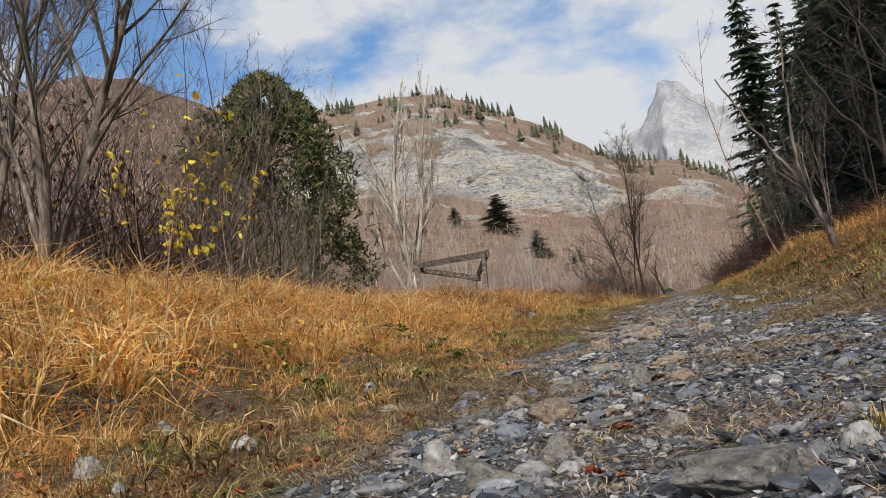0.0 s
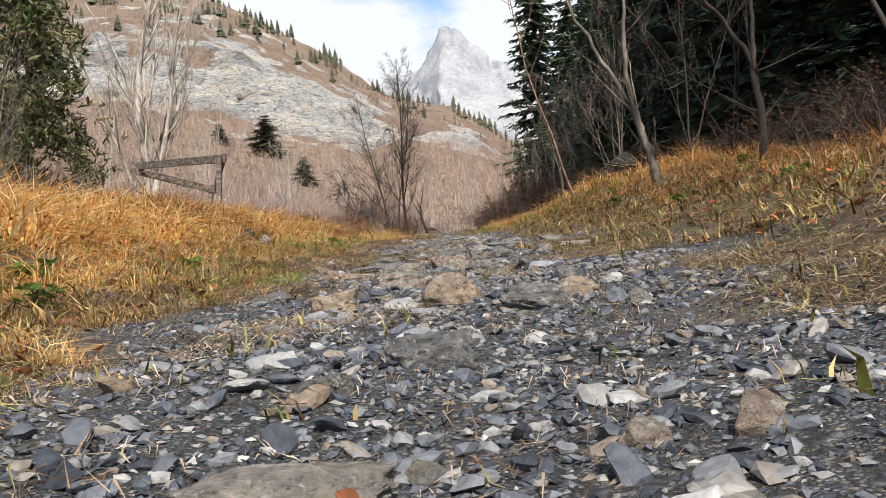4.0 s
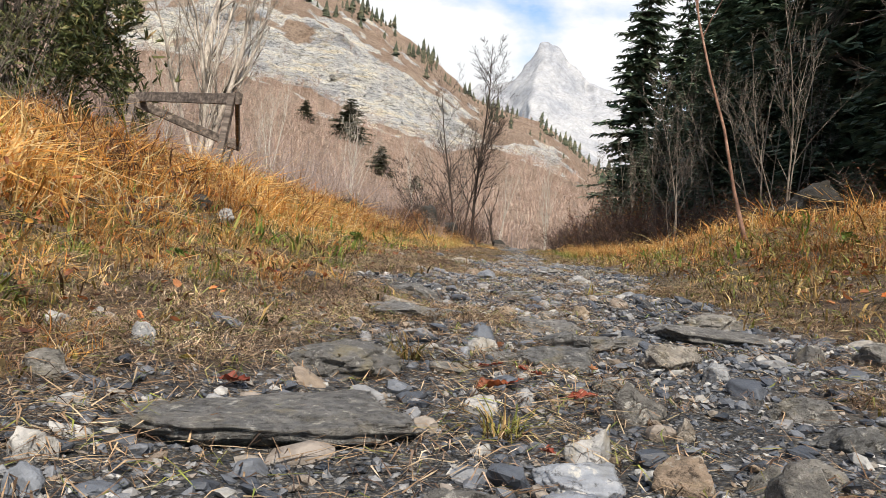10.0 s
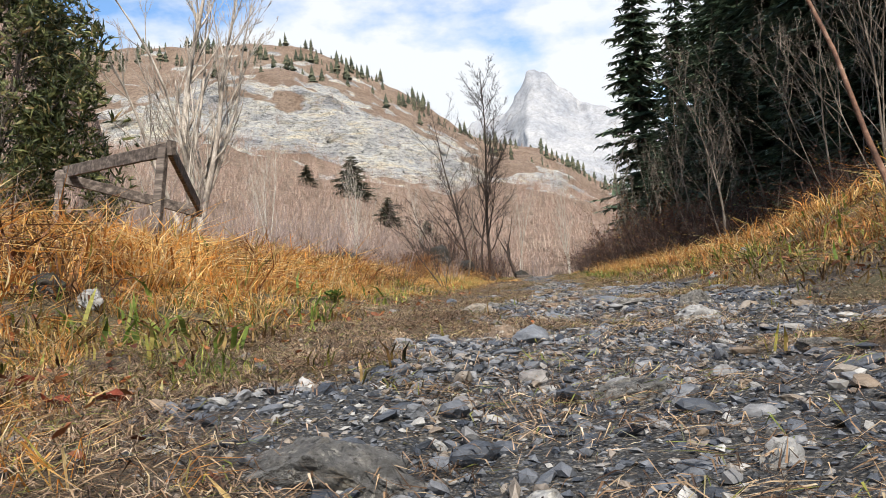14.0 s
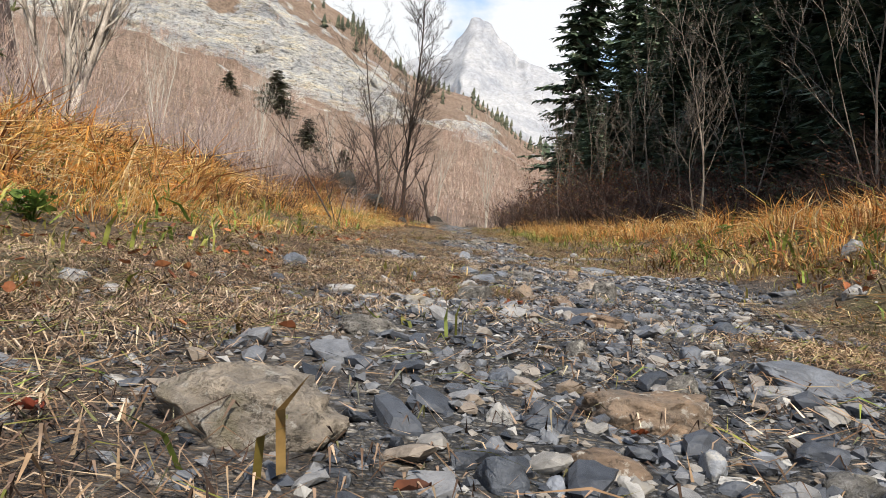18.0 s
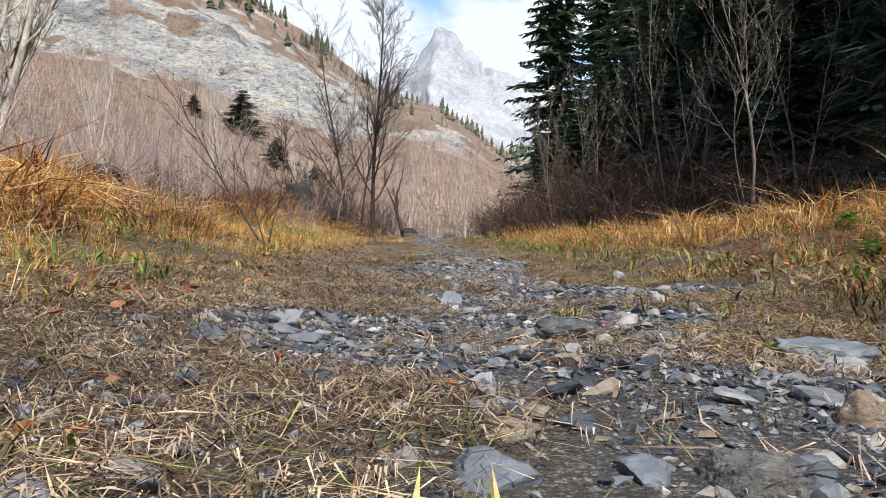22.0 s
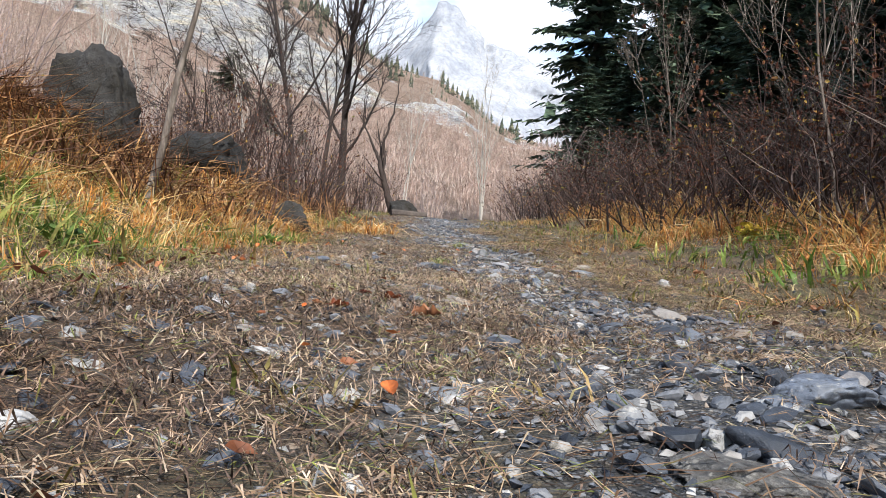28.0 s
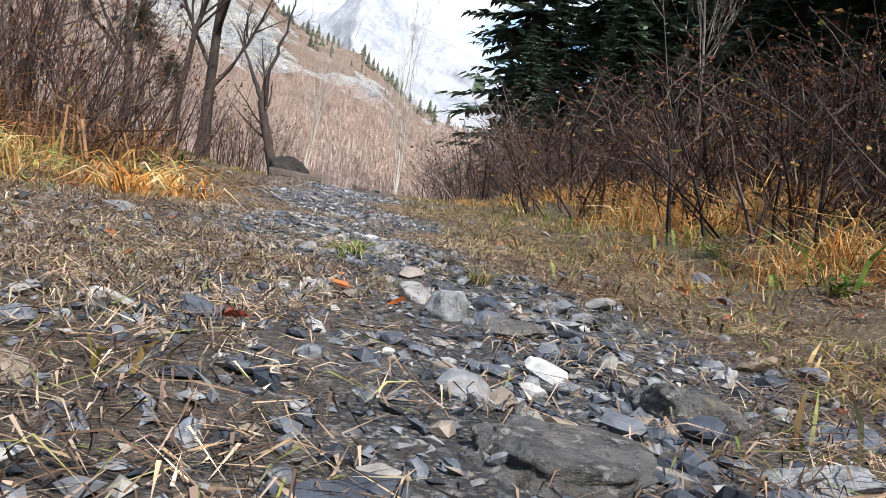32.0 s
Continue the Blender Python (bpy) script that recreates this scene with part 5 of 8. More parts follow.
def shrubs():
    """Wine-brown thickets along the right of the path and round the alders."""
    rng = np.random.default_rng(15)
    made = []
    for k in range(4):
        pile, foliage = dead_shrub(rng, 38, 1.8, 1.9, 420, 0.6)
        ob = tagged(new("shrub"), "wine-brown leafless shrub with a few withered leaves", "shrub", "thicket beside the path")
        part("crown", pile.mesh("crown", WINE_TWIG), ob)
        part("foliage", foliage.mesh("foliage", RUST_LEAF), ob, "withered brown leaves")
        made.append(ob)
    spots = [(2.3, 36.5, 1.0), (2.9, 38.0, 1.3), (1.7, 40.2, 1.0), (2.4, 41.5, 1.2), (1.5, 43.5, 1.0), (2.2, 45.5, 1.2), (1.3, 47.5, 1.0), (2.2, 49.5, 1.2), (1.5, 52, 1.0), (2.4, 54.5, 1.2), (3.4, 34.5, 1.1), (3.0, 31.6, 1.0), (3.9, 37.5, 1.5), (3.7, 41, 1.5), (3.5, 45, 1.5), (4.4, 33, 1.3), (3.6, 28.5, 0.9), (4.6, 29.5, 1.2), (4.3, 25.5, 0.9), (3.7, 23, 0.8), (4.9, 22, 1.0), (4.3, 19, 0.9), (5.2, 16.5, 0.7), (4.6, 13.5, 0.8), (5.4, 10.5, 0.9), (4.2, 11.5, 0.7), (4.7, 9.0, 0.8), (4.1, 15.0, 0.75), (5.2, 12.4, 1.0), (5.8, 8.6, 1.0), (4.4, 7.0, 0.7), (5.9, 14.4, 1.1), (5.4, 5.6, 0.9), (3.2, 20.6, 0.6), (5.4, 26.5, 1.3), (4.9, 39.5, 1.6), (3.3, 50, 1.4), (3.3, 36, 1.4), (4.6, 35.5, 1.6), (5.4, 37.5, 1.8), (4.6, 43, 1.7), (3.0, 43.2, 1.4), (2.6, 47, 1.3), (5.6, 41.5, 1.8), (4.2, 48, 1.6), (5.6, 46, 1.8), (3.2, 53, 1.4), (4.4, 52.5, 1.6), (2.5, 57.5, 1.3), (6.2, 33, 1.6), (6.4, 29, 1.5), (5.8, 50, 1.7), (6.6, 38, 1.8),
             (-2.9, 42.5, 0.75), (-3.6, 43.5, 0.9), (-4.6, 42.6, 0.85), (-2.8, 45.2, 0.7), (-3.4, 46, 0.8), (-4.8, 45, 0.9), (-2.4, 48, 0.55), (-5.4, 47.5, 0.9), (-3.9, 28.8, 0.42), (-3.2, 29.8, 0.36), (-4.9, 30.4, 0.5), (-3.0, 26.2, 0.32), (-4.3, 35.6, 0.45), (-3.9, 39.8, 0.55), (-5.8, 40.5, 0.7), (-2.3, 51.5, 0.6), (-9.5, 12.5, 2.0), (-11.5, 14, 2.2), (-10.2, 9.5, 2.0), (-12.5, 17.5, 2.2), (-14.5, 20, 2.3), (-9.6, 15.5, 1.8), (-13.5, 12.5, 2.4), (-16.5, 24, 2.3), (-16, 16, 2.4)]
    for k, (x, y, s) in enumerate(spots):
        m = Matrix.LocRotScale(stand(x, y), Euler((0, 0, rng.uniform(0, 6.28))), (1, 1, 1))
        ob = made[k] if k < 4 else copy_thing(made[k % 4], m)
        ob.matrix_basis = m
        near = 0.5 if x > 0 else 1.0
        ob.scale = (s * 1.1, s * 1.1, s * near * rng.uniform(0.8, 1.2))
    made = []
    for k in range(3):
        pile, foliage = dead_shrub(rng, 11, 2.7, 2.0, 1500, 0.6)
        ob = tagged(new("leafy_shrub"), "tall brown shrub that still holds withered leaves", "shrub", "tall shrubs beside the path")
        part("crown", pile.mesh("crown", WINE_TWIG), ob)
        part("foliage", foliage.mesh("foliage", RUST_LEAF), ob, "rust brown withered leaves")
        made.append(ob)
    for k, (x, y, s) in enumerate([(2.1, 38.8, 0.8), (2.6, 37.2, 0.8), (2.9, 39.2, 0.85), (1.7, 41.5, 0.5), (2.5, 41.0, 0.55), (2.9, 42.6, 0.55), (3.4, 38.0, 0.9), (2.1, 43.4, 0.45), (3.6, 40.8, 0.65)]):
        m = Matrix.LocRotScale(stand(x, y), Euler((0, 0, k * 2.3)), (1, 1, 1))
        ob = made[k] if k < 3 else copy_thing(made[k % 3], m)
        ob.matrix_basis = m
        ob.scale = (s * 0.9, s * 0.9, s)
    made = []
    for k in range(3):
        pile, _ = dead_shrub(rng, 22, 2.6, 2.2)
        ob = tagged(new("brush"), "pale grey leafless brush with upright stems", "shrub", "brush behind the golden grass")
        part("crown", pile.mesh("crown", GREY_TWIG), ob)
        made.append(ob)
    spots = [(-9, 33), (-11.5, 35), (-14, 37), (-8, 38), (-10, 41), (-13, 43), (-16, 41), (-7.5, 42.5), (-19, 38), (-17, 34), (-9.3, 46), (-12, 48), (-15, 47), (-6.8, 50), (-9, 52), (-21, 45), (-24, 42), (-20, 52), (-5.6, 58), (-8.5, 57), (-12, 57), (-15.5, 62), (-3.6, 62), (-6, 66), (-1.2, 70), (-9.5, 68), (3, 66), (5.5, 72), (-14, 29), (-17.5, 28), (-20, 31), (-23, 35), (2.2, 59), (3.6, 57)]
    for k, (x, y) in enumerate(spots):
        s = rng.uniform(0.8, 1.35)
        m = Matrix.LocRotScale(stand(x, y), Euler((0, 0, rng.uniform(0, 6.28))), (1, 1, 1))
        ob = made[k] if k < 3 else copy_thing(made[k % 3], m)
        ob.matrix_basis = m
        ob.scale = (s, s, s)
    for x, y, s in ((-3.6, 27.3, 0.75), (-4.4, 30.5, 0.8), (-2.9, 32.4, 0.5)):
        ob = copy_thing(made[0], Matrix.LocRotScale(stand(x, y), Euler((0, 0, x * 3)), (1, 1, 1)))
        ob.scale = (s * 0.7, s * 0.7, s * 0.6)


shrubs()


# ---- wooden frame ----
def wooden_frame():
    ob = tagged(new("wooden_frame"), "weathered three-cornered wooden frame of posts and boards in tall grass", "frame")
    ob.location = stand(-6.0, 22.2)
    o = Vector(ob.location)
    tops = {}
    for key, (bx, by, tx, ty, tz) in {"a": (-4.92, 20.38, -4.91, 20.77, 3.69), "b": (-7.25, 22.0, -7.61, 22.95, 4.0), "c": (-6.32, 23.9, -6.2, 24.42, 3.56)}.items():
        base, tip = Vector((bx, by, ground_z(bx, by) - 0.25)), Vector((tx, ty, tz))
        post = part("post", box_mesh("post", (0.1, 0.1, (tip - base).length), WOOD, None, 0.012, 0.008), ob, "split grey post")
        turn = (tip - base).to_track_quat("Z", "Y").to_matrix().to_4x4()
        post.matrix_basis = Matrix.Translation((base + tip) / 2 - o) @ turn
        tops[key] = tip
    for p, q, drop, high in (("a", "b", 0.0, 0.17), ("a", "c", 0.02, 0.2), ("b", "c", 0.12, 0.16)):
        u, v = tops[p] - Vector((0, 0, drop)), tops[q] - Vector((0, 0, drop))
        d = (v - u).normalized()
        u, v = u - d * 0.12, v + d * 0.12
        board = part("board", box_mesh("board", ((v - u).length, 0.055, high), WOOD, None, 0.01, 0.006), ob, "cracked grey board")
        side = Vector((0, 0, 1)).cross(d).normalized() * 0.08
        x, z = d, Vector((0, 0, 1))
        y = z.cross(x).normalized()
        z = x.cross(y)
        board.matrix_basis = Matrix.Translation((u + v) / 2 - o - side) @ Matrix((x, y, z)).transposed().to_4x4()


wooden_frame()


# ---- rocks ----
SLATE_ROCK = speckled("blue_grey_slate", [(0.0, (0.04, 0.047, 0.06)), (0.6, (0.085, 0.095, 0.115)), (1.0, (0.15, 0.16, 0.18))], 26, 0.42, 0.7, 0.012, "object", ((0.26, 0.26, 0.25), 6.0, 0.56, 0.7), spread=0.45)
LEDGE = speckled("layered_bedrock", [(0.0, (0.12, 0.12, 0.12)), (1.0, (0.2, 0.19, 0.178))], 34, 0.5, 1.0, 0.04, "object", ((0.16, 0.14, 0.1), 10.0, 0.58, 0.72), spread=0.7, strata=0.75)
BLUE = speckled("smooth_blue_slate", [(0.0, (0.11, 0.125, 0.155)), (0.6, (0.165, 0.18, 0.21)), (1.0, (0.23, 0.24, 0.26))], 30, 0.4, 0.6, 0.01, "object", ((0.12, 0.12, 0.115), 9.0, 0.54, 0.7), spread=0.45, strata=0.25)
MUD = speckled("trodden_mud", [(0.0, (0.035, 0.027, 0.024)), (1.0, (0.06, 0.048, 0.042))], 60, 0.55, 1.0, 0.03, "object", ((0.09, 0.075, 0.06), 30.0, 0.52, 0.62), spread=0.6)
rock_rng = np.random.default_rng(4)


def filled(shape):
    """A stone's vertices stretched to fill the cube from -1 to 1."""
    v, f = shape
    low, high = v.min(0), v.max(0)
    return (v - (low + high) / 2) / (high - low) * 2, f


BIG_SHAPES = [filled(lump(rock_rng, 5, 0.2, 5, 0.7)) for n in range(8)]
SMALL_SHAPES = [filled(lump(rock_rng, 4, 0.14, 10, 0.62)) for n in range(14)]
SLAB_SHAPES = [filled(lump(rock_rng, 5, 0.14, 8, 0.5)) for n in range(6)]
BOULDER_SHAPES = [filled(lump(rock_rng, 5, 0.13, 6, 0.95)) for _ in range(6)]
ROCK_WORDS = {"weathered_rock": "grey weathered rock half sunk in the stony path", "pale_rock": "pale angular stone lying on the path", "brown_rock": "brown rough stone lying on the path", "blue_grey_slate": "flat blue-grey slate lying on the path", "smooth_blue_slate": "smooth pale blue slate slab on the path", "trodden_mud": "dark lump of trodden mud on the path", "layered_bedrock": "dark layered ledge of bedrock in the path"}
rock_meshes = {}


def stone_mesh(name, shapes, family, material):
    k = int(rock_rng.integers(0, len(shapes)))
    if (family, k, material.name) not in rock_meshes:
        v, f = shapes[k]
        rock_meshes[family, k, material.name] = mesh_of(name, v, f, material, True)
    return rock_meshes[family, k, material.name]


def rock(x, y, width, up, material, label=""):
    """A stone of that width that stands up out of the ground by so much."""
    flat = material in (LEDGE, BLUE, MUD)
    shapes, family = (SLAB_SHAPES, "slab") if flat and width > 0.1 else (BIG_SHAPES, "big") if width > 0.14 else (SMALL_SHAPES, "small")
    ob = tagged(new("rock", stone_mesh("rock", shapes, family, material)), label or ROCK_WORDS[material.name], "rock", "" if label else "rocks in the path")
    up = max(min(up, width * 0.3) if flat else up, 0.012)
    ob.scale = (width * 0.53, width * (0.34 if flat else 0.42) * rock_rng.uniform(0.9, 1.15), up * 0.95)
    ob.rotation_euler = (rock_rng.uniform(-0.1, 0.1), rock_rng.uniform(-0.12, 0.12), rock_rng.uniform(-0.35, 0.35) + math.pi * float(rock_rng.integers(0, 2)))
    ob.location = (x, y, float(ground_z(x, y)) + up * 0.06)
    return ob


def stone(x, y, width, up, material):
    """A small stone of the path, a part of the ground."""
    ob = part("stone", stone_mesh("stone", SMALL_SHAPES, "stone", material), bpy.data.objects["ground"])
    ob.scale = (width * 0.53, width * 0.42 * rock_rng.uniform(0.9, 1.15), max(up, 0.012) * 0.95)
    ob.rotation_euler = (rock_rng.uniform(-0.15, 0.15), rock_rng.uniform(-0.15, 0.15), rock_rng.uniform(0, 6.28))
    ob.location = (x, y, float(ground_z(x, y)) + up * 0.06)


def boulder(x, y, width, high, label, deep=0.9, sunk=0.12):
    ob = tagged(new("boulder", stone_mesh("boulder", BOULDER_SHAPES, "boulder", DARK_ROCK)), label, "rock")
    ob.scale = (width / 2, width * deep / 2, high / 2 + sunk)
    ob.rotation_euler = (rock_rng.uniform(-0.1, 0.1), rock_rng.uniform(-0.1, 0.1), rock_rng.uniform(0, 6.28))
    ob.location = (x, y, float(ground_z(x, y)) + high / 2 - sunk)
    return ob


rock(-0.28, 3.86, 0.159, 0.066, ROCK)
rock(-0.18, 3.59, 0.058, 0.048, ROCK)
rock(-0.47, 3.66, 0.124, 0.052, ROCK)
rock(-0.56, 3.64, 0.071, 0.047, BLUE)
rock(0.01, 3.75, 0.084, 0.057, LEDGE)
rock(0.09, 3.66, 0.123, 0.081, ROCK)
rock(0.25, 3.76, 0.112, 0.058, ROCK)
rock(-0.18, 4.63, 0.232, 0.048, ROCK)
rock(0.21, 4.25, 0.235, 0.045, TAN)
rock(-0.05, 3.56, 0.092, 0.026, BLUE)
rock(0.18, 3.51, 0.069, 0.031, LEDGE)
rock(-0.69, 4.65, 0.136, 0.031, SLATE_ROCK)
rock(-0.75, 3.96, 0.159, 0.050, LEDGE)
rock(-0.44, 3.87, 0.060, 0.045, SLATE_ROCK)
rock(-0.39, 3.80, 0.042, 0.020, TAN)
rock(-0.13, 10.96, 0.224, 0.078, LEDGE)
rock(-0.11, 11.22, 0.200, 0.066, LEDGE)
rock(-0.28, 10.92, 0.106, 0.038, LEDGE)
rock(-0.15, 11.63, 0.255, 0.045, LEDGE)
rock(-0.59, 11.58, 0.321, 0.049, LEDGE)
rock(0.12, 11.51, 0.133, 0.034, ROCK)
rock(-0.38, 25.79, 0.228, 0.078, LEDGE)
rock(-0.60, 25.72, 0.190, 0.041, LEDGE)
rock(-0.34, 11.06, 0.071, 0.040, PALE)
rock(-0.35, 11.22, 0.095, 0.049, SLATE_ROCK)
rock(-0.38, 10.90, 0.057, 0.034, BLUE)
rock(-0.03, 8.84, 0.185, 0.07, ROCK)
rock(-0.48, 9.31, 0.148, 0.072, ROCK)
rock(-0.12, 9.47, 0.203, 0.061, ROCK)
rock(-0.36, 9.53, 0.162, 0.060, ROCK)
rock(-0.93, 9.60, 0.187, 0.080, TAN)
rock(-0.65, 10.13, 0.515, 0.047, LEDGE)
rock(-0.66, 10.6, 0.3, 0.055, ROCK)
rock(-0.13, 9.77, 0.137, 0.060, BLUE)
rock(0.11, 9.75, 0.080, 0.084, ROCK)
rock(0.33, 9.68, 0.151, 0.048, ROCK)
rock(0.18, 9.03, 0.081, 0.034, SLATE_ROCK)
rock(0.61, 9.61, 0.117, 0.064, ROCK)
rock(0.12, 9.02, 0.084, 0.024, BLUE)
rock(0.28, 8.92, 0.073, 0.029, PALE)
rock(0.63, 9.92, 0.129, 0.063, ROCK)
rock(-0.28, 9.73, 0.134, 0.054, ROCK)
rock(0.46, 1.35, 0.242, 0.059, LEDGE)
rock(0.66, 1.56, 0.069, 0.047, PALE)
rock(-0.08, 1.74, 0.110, 0.061, BLUE)
stone(-0.00, 1.82, 0.033, 0.025, BLUE)
rock(-0.10, 1.82, 0.123, 0.064, ROCK)
stone(0.13, 1.91, 0.046, 0.020, PALE)
rock(0.04, 2.01, 0.063, 0.030, PALE)
rock(-0.05, 2.03, 0.108, 0.032, PALE)
stone(0.28, 2.08, 0.032, 0.024, ROCK)
rock(-0.24, 2.10, 0.091, 0.050, ROCK)
rock(-1.42, 2.12, 0.093, 0.070, PALE)
stone(0.10, 2.14, 0.046, 0.034, ROCK)
rock(-0.38, 2.19, 0.109, 0.082, PALE)
rock(-0.03, 2.20, 0.118, 0.064, ROCK)
rock(-1.71, 2.32, 0.117, 0.073, PALE)
rock(-0.43, 2.37, 0.087, 0.065, PALE)
rock(0.28, 2.39, 0.132, 0.063, ROCK)
stone(-0.07, 2.55, 0.049, 0.022, PALE)
rock(-0.01, 2.56, 0.066, 0.016, PALE)
rock(-0.44, 2.60, 0.054, 0.018, TAN)
stone(-0.14, 2.63, 0.032, 0.018, PALE)
stone(-0.05, 2.68, 0.024, 0.016, TAN)
rock(0.06, 2.70, 0.135, 0.027, LEDGE)
rock(-0.27, 2.71, 0.126, 0.045, SLATE_ROCK)
stone(-0.15, 2.72, 0.048, 0.012, ROCK)
stone(0.12, 2.74, 0.034, 0.015, SLATE_ROCK)
stone(-0.07, 2.75, 0.042, 0.019, PALE)
stone(0.12, 2.79, 0.042, 0.022, PALE)
stone(-0.18, 2.79, 0.035, 0.020, PALE)
rock(-0.55, 2.81, 0.087, 0.024, ROCK)
rock(-0.07, 2.82, 0.103, 0.021, LEDGE)
stone(-0.20, 2.86, 0.030, 0.019, PALE)
rock(0.22, 2.87, 0.062, 0.024, BLUE)
rock(0.05, 2.89, 0.058, 0.027, TAN)
rock(-1.46, 2.90, 0.122, 0.065, PALE)
rock(-0.18, 3.01, 0.193, 0.072, TAN)
rock(0.06, 3.01, 0.072, 0.016, PALE)
rock(0.29, 3.12, 0.051, 0.036, ROCK)
rock(-0.53, 3.14, 0.171, 0.055, ROCK)
rock(-0.40, 3.15, 0.077, 0.049, BLUE)
rock(0.13, 3.16, 0.054, 0.034, PALE)
rock(-2.23, 3.46, 0.126, 0.076, ROCK)
rock(0.28, 3.52, 0.105, 0.043, TAN)
rock(-1.13, 3.72, 0.102, 0.045, ROCK)
rock(-0.77, 3.76, 0.092, 0.050, SLATE_ROCK)
stone(0.33, 3.88, 0.034, 0.025, PALE)
stone(-0.26, 4.38, 0.047, 0.027, TAN)
rock(-0.39, 4.39, 0.131, 0.026, PALE)
rock(-0.32, 4.54, 0.058, 0.031, PALE)
stone(-0.43, 4.55, 0.047, 0.029, PALE)
rock(-0.03, 4.73, 0.057, 0.028, ROCK)
rock(0.36, 4.74, 0.062, 0.047, ROCK)
rock(0.23, 4.77, 0.064, 0.035, ROCK)
rock(-1.73, 4.89, 0.105, 0.079, PALE)
rock(-0.22, 5.13, 0.108, 0.034, ROCK)
rock(-0.33, 5.34, 0.069, 0.032, PALE)
rock(-0.06, 5.49, 0.222, 0.074, LEDGE)
rock(-1.24, 5.49, 0.075, 0.044, PALE)
rock(0.53, 6.16, 0.071, 0.045, ROCK)
rock(0.24, 6.20, 0.224, 0.064, LEDGE)
rock(-0.07, 6.21, 0.166, 0.017, BLUE)
rock(0.48, 6.21, 0.066, 0.040, SLATE_ROCK)
stone(-0.19, 6.26, 0.035, 0.017, SLATE_ROCK)
rock(0.20, 6.29, 0.093, 0.038, PALE)
rock(-0.44, 6.29, 0.149, 0.035, BLUE)
stone(-0.27, 6.33, 0.046, 0.017, SLATE_ROCK)
rock(0.39, 6.39, 0.135, 0.059, ROCK)
rock(-0.18, 6.42, 0.118, 0.040, PALE)
rock(-0.02, 6.43, 0.197, 0.098, ROCK)
rock(0.69, 6.48, 0.060, 0.038, ROCK)
rock(0.29, 6.49, 0.106, 0.032, PALE)
rock(-0.48, 6.53, 0.091, 0.068, BLUE)
rock(0.55, 6.67, 0.069, 0.029, PALE)
rock(-0.44, 6.68, 0.172, 0.076, TAN)
rock(0.40, 6.81, 0.103, 0.047, ROCK)
rock(-0.27, 6.95, 0.075, 0.032, ROCK)
rock(0.58, 6.96, 0.125, 0.033, LEDGE)
rock(-0.40, 7.02, 0.103, 0.045, LEDGE)
rock(-0.76, 7.02, 0.186, 0.040, LEDGE)
rock(0.45, 7.26, 0.063, 0.030, BLUE)
rock(0.31, 7.29, 0.052, 0.039, ROCK)
rock(-0.26, 7.42, 0.266, 0.075, ROCK)
rock(0.34, 7.51, 0.075, 0.036, ROCK)
rock(0.39, 7.57, 0.161, 0.082, BLUE)
rock(-0.03, 7.61, 0.061, 0.021, ROCK)
stone(-0.11, 7.65, 0.036, 0.014, PALE)
rock(-0.27, 7.68, 0.300, 0.063, LEDGE)
rock(0.05, 7.73, 0.076, 0.035, PALE)
stone(-0.08, 7.74, 0.043, 0.032, SLATE_ROCK)
rock(-0.02, 7.78, 0.059, 0.019, SLATE_ROCK)
rock(-0.78, 7.88, 0.137, 0.085, LEDGE)
rock(-0.49, 7.93, 0.087, 0.029, ROCK)
rock(0.15, 8.02, 0.211, 0.094, ROCK)
rock(-0.01, 8.05, 0.110, 0.023, PALE)
rock(0.40, 8.10, 0.224, 0.072, LEDGE)
rock(-0.55, 8.16, 0.195, 0.039, TAN)
rock(-0.28, 8.29, 0.113, 0.056, TAN)
rock(-1.03, 8.54, 0.117, 0.065, ROCK)
rock(-0.08, 9.05, 0.201, 0.097, ROCK)
rock(-0.81, 9.71, 0.051, 0.037, SLATE_ROCK)
rock(-0.74, 9.75, 0.056, 0.011, SLATE_ROCK)
rock(-0.88, 9.82, 0.064, 0.045, PALE)
rock(-0.13, 9.92, 0.126, 0.040, BLUE)
rock(0.01, 9.92, 0.083, 0.049, ROCK)
rock(0.12, 9.93, 0.053, 0.040, ROCK)
rock(0.21, 9.99, 0.079, 0.037, ROCK)
rock(-0.11, 10.05, 0.077, 0.058, PALE)
rock(0.90, 10.08, 0.252, 0.050, ROCK)
rock(-0.99, 10.10, 0.081, 0.016, PALE)
rock(0.33, 10.20, 0.119, 0.047, LEDGE)
stone(0.07, 10.23, 0.049, 0.037, ROCK)
rock(-1.12, 10.24, 0.105, 0.046, ROCK)
rock(0.01, 10.36, 0.095, 0.071, ROCK)
stone(-0.05, 10.36, 0.048, 0.032, ROCK)
rock(0.31, 10.37, 0.136, 0.044, LEDGE)
rock(-0.29, 10.39, 0.066, 0.036, PALE)
stone(-0.21, 10.47, 0.046, 0.035, PALE)
rock(-1.08, 10.54, 0.069, 0.050, PALE)
rock(-0.02, 10.64, 0.077, 0.027, ROCK)
stone(-0.44, 10.67, 0.040, 0.025, SLATE_ROCK)
rock(-0.39, 10.70, 0.100, 0.022, ROCK)
stone(-0.27, 10.71, 0.036, 0.017, PALE)
rock(0.01, 10.71, 0.061, 0.023, PALE)
rock(-1.40, 10.74, 0.078, 0.037, PALE)
rock(0.26, 10.84, 0.062, 0.047, PALE)
stone(-0.37, 10.87, 0.047, 0.035, BLUE)
rock(-1.41, 11.00, 0.072, 0.034, PALE)
rock(0.19, 11.03, 0.164, 0.064, ROCK)
rock(-0.32, 11.09, 0.066, 0.036, PALE)
stone(-0.26, 11.15, 0.033, 0.024, PALE)
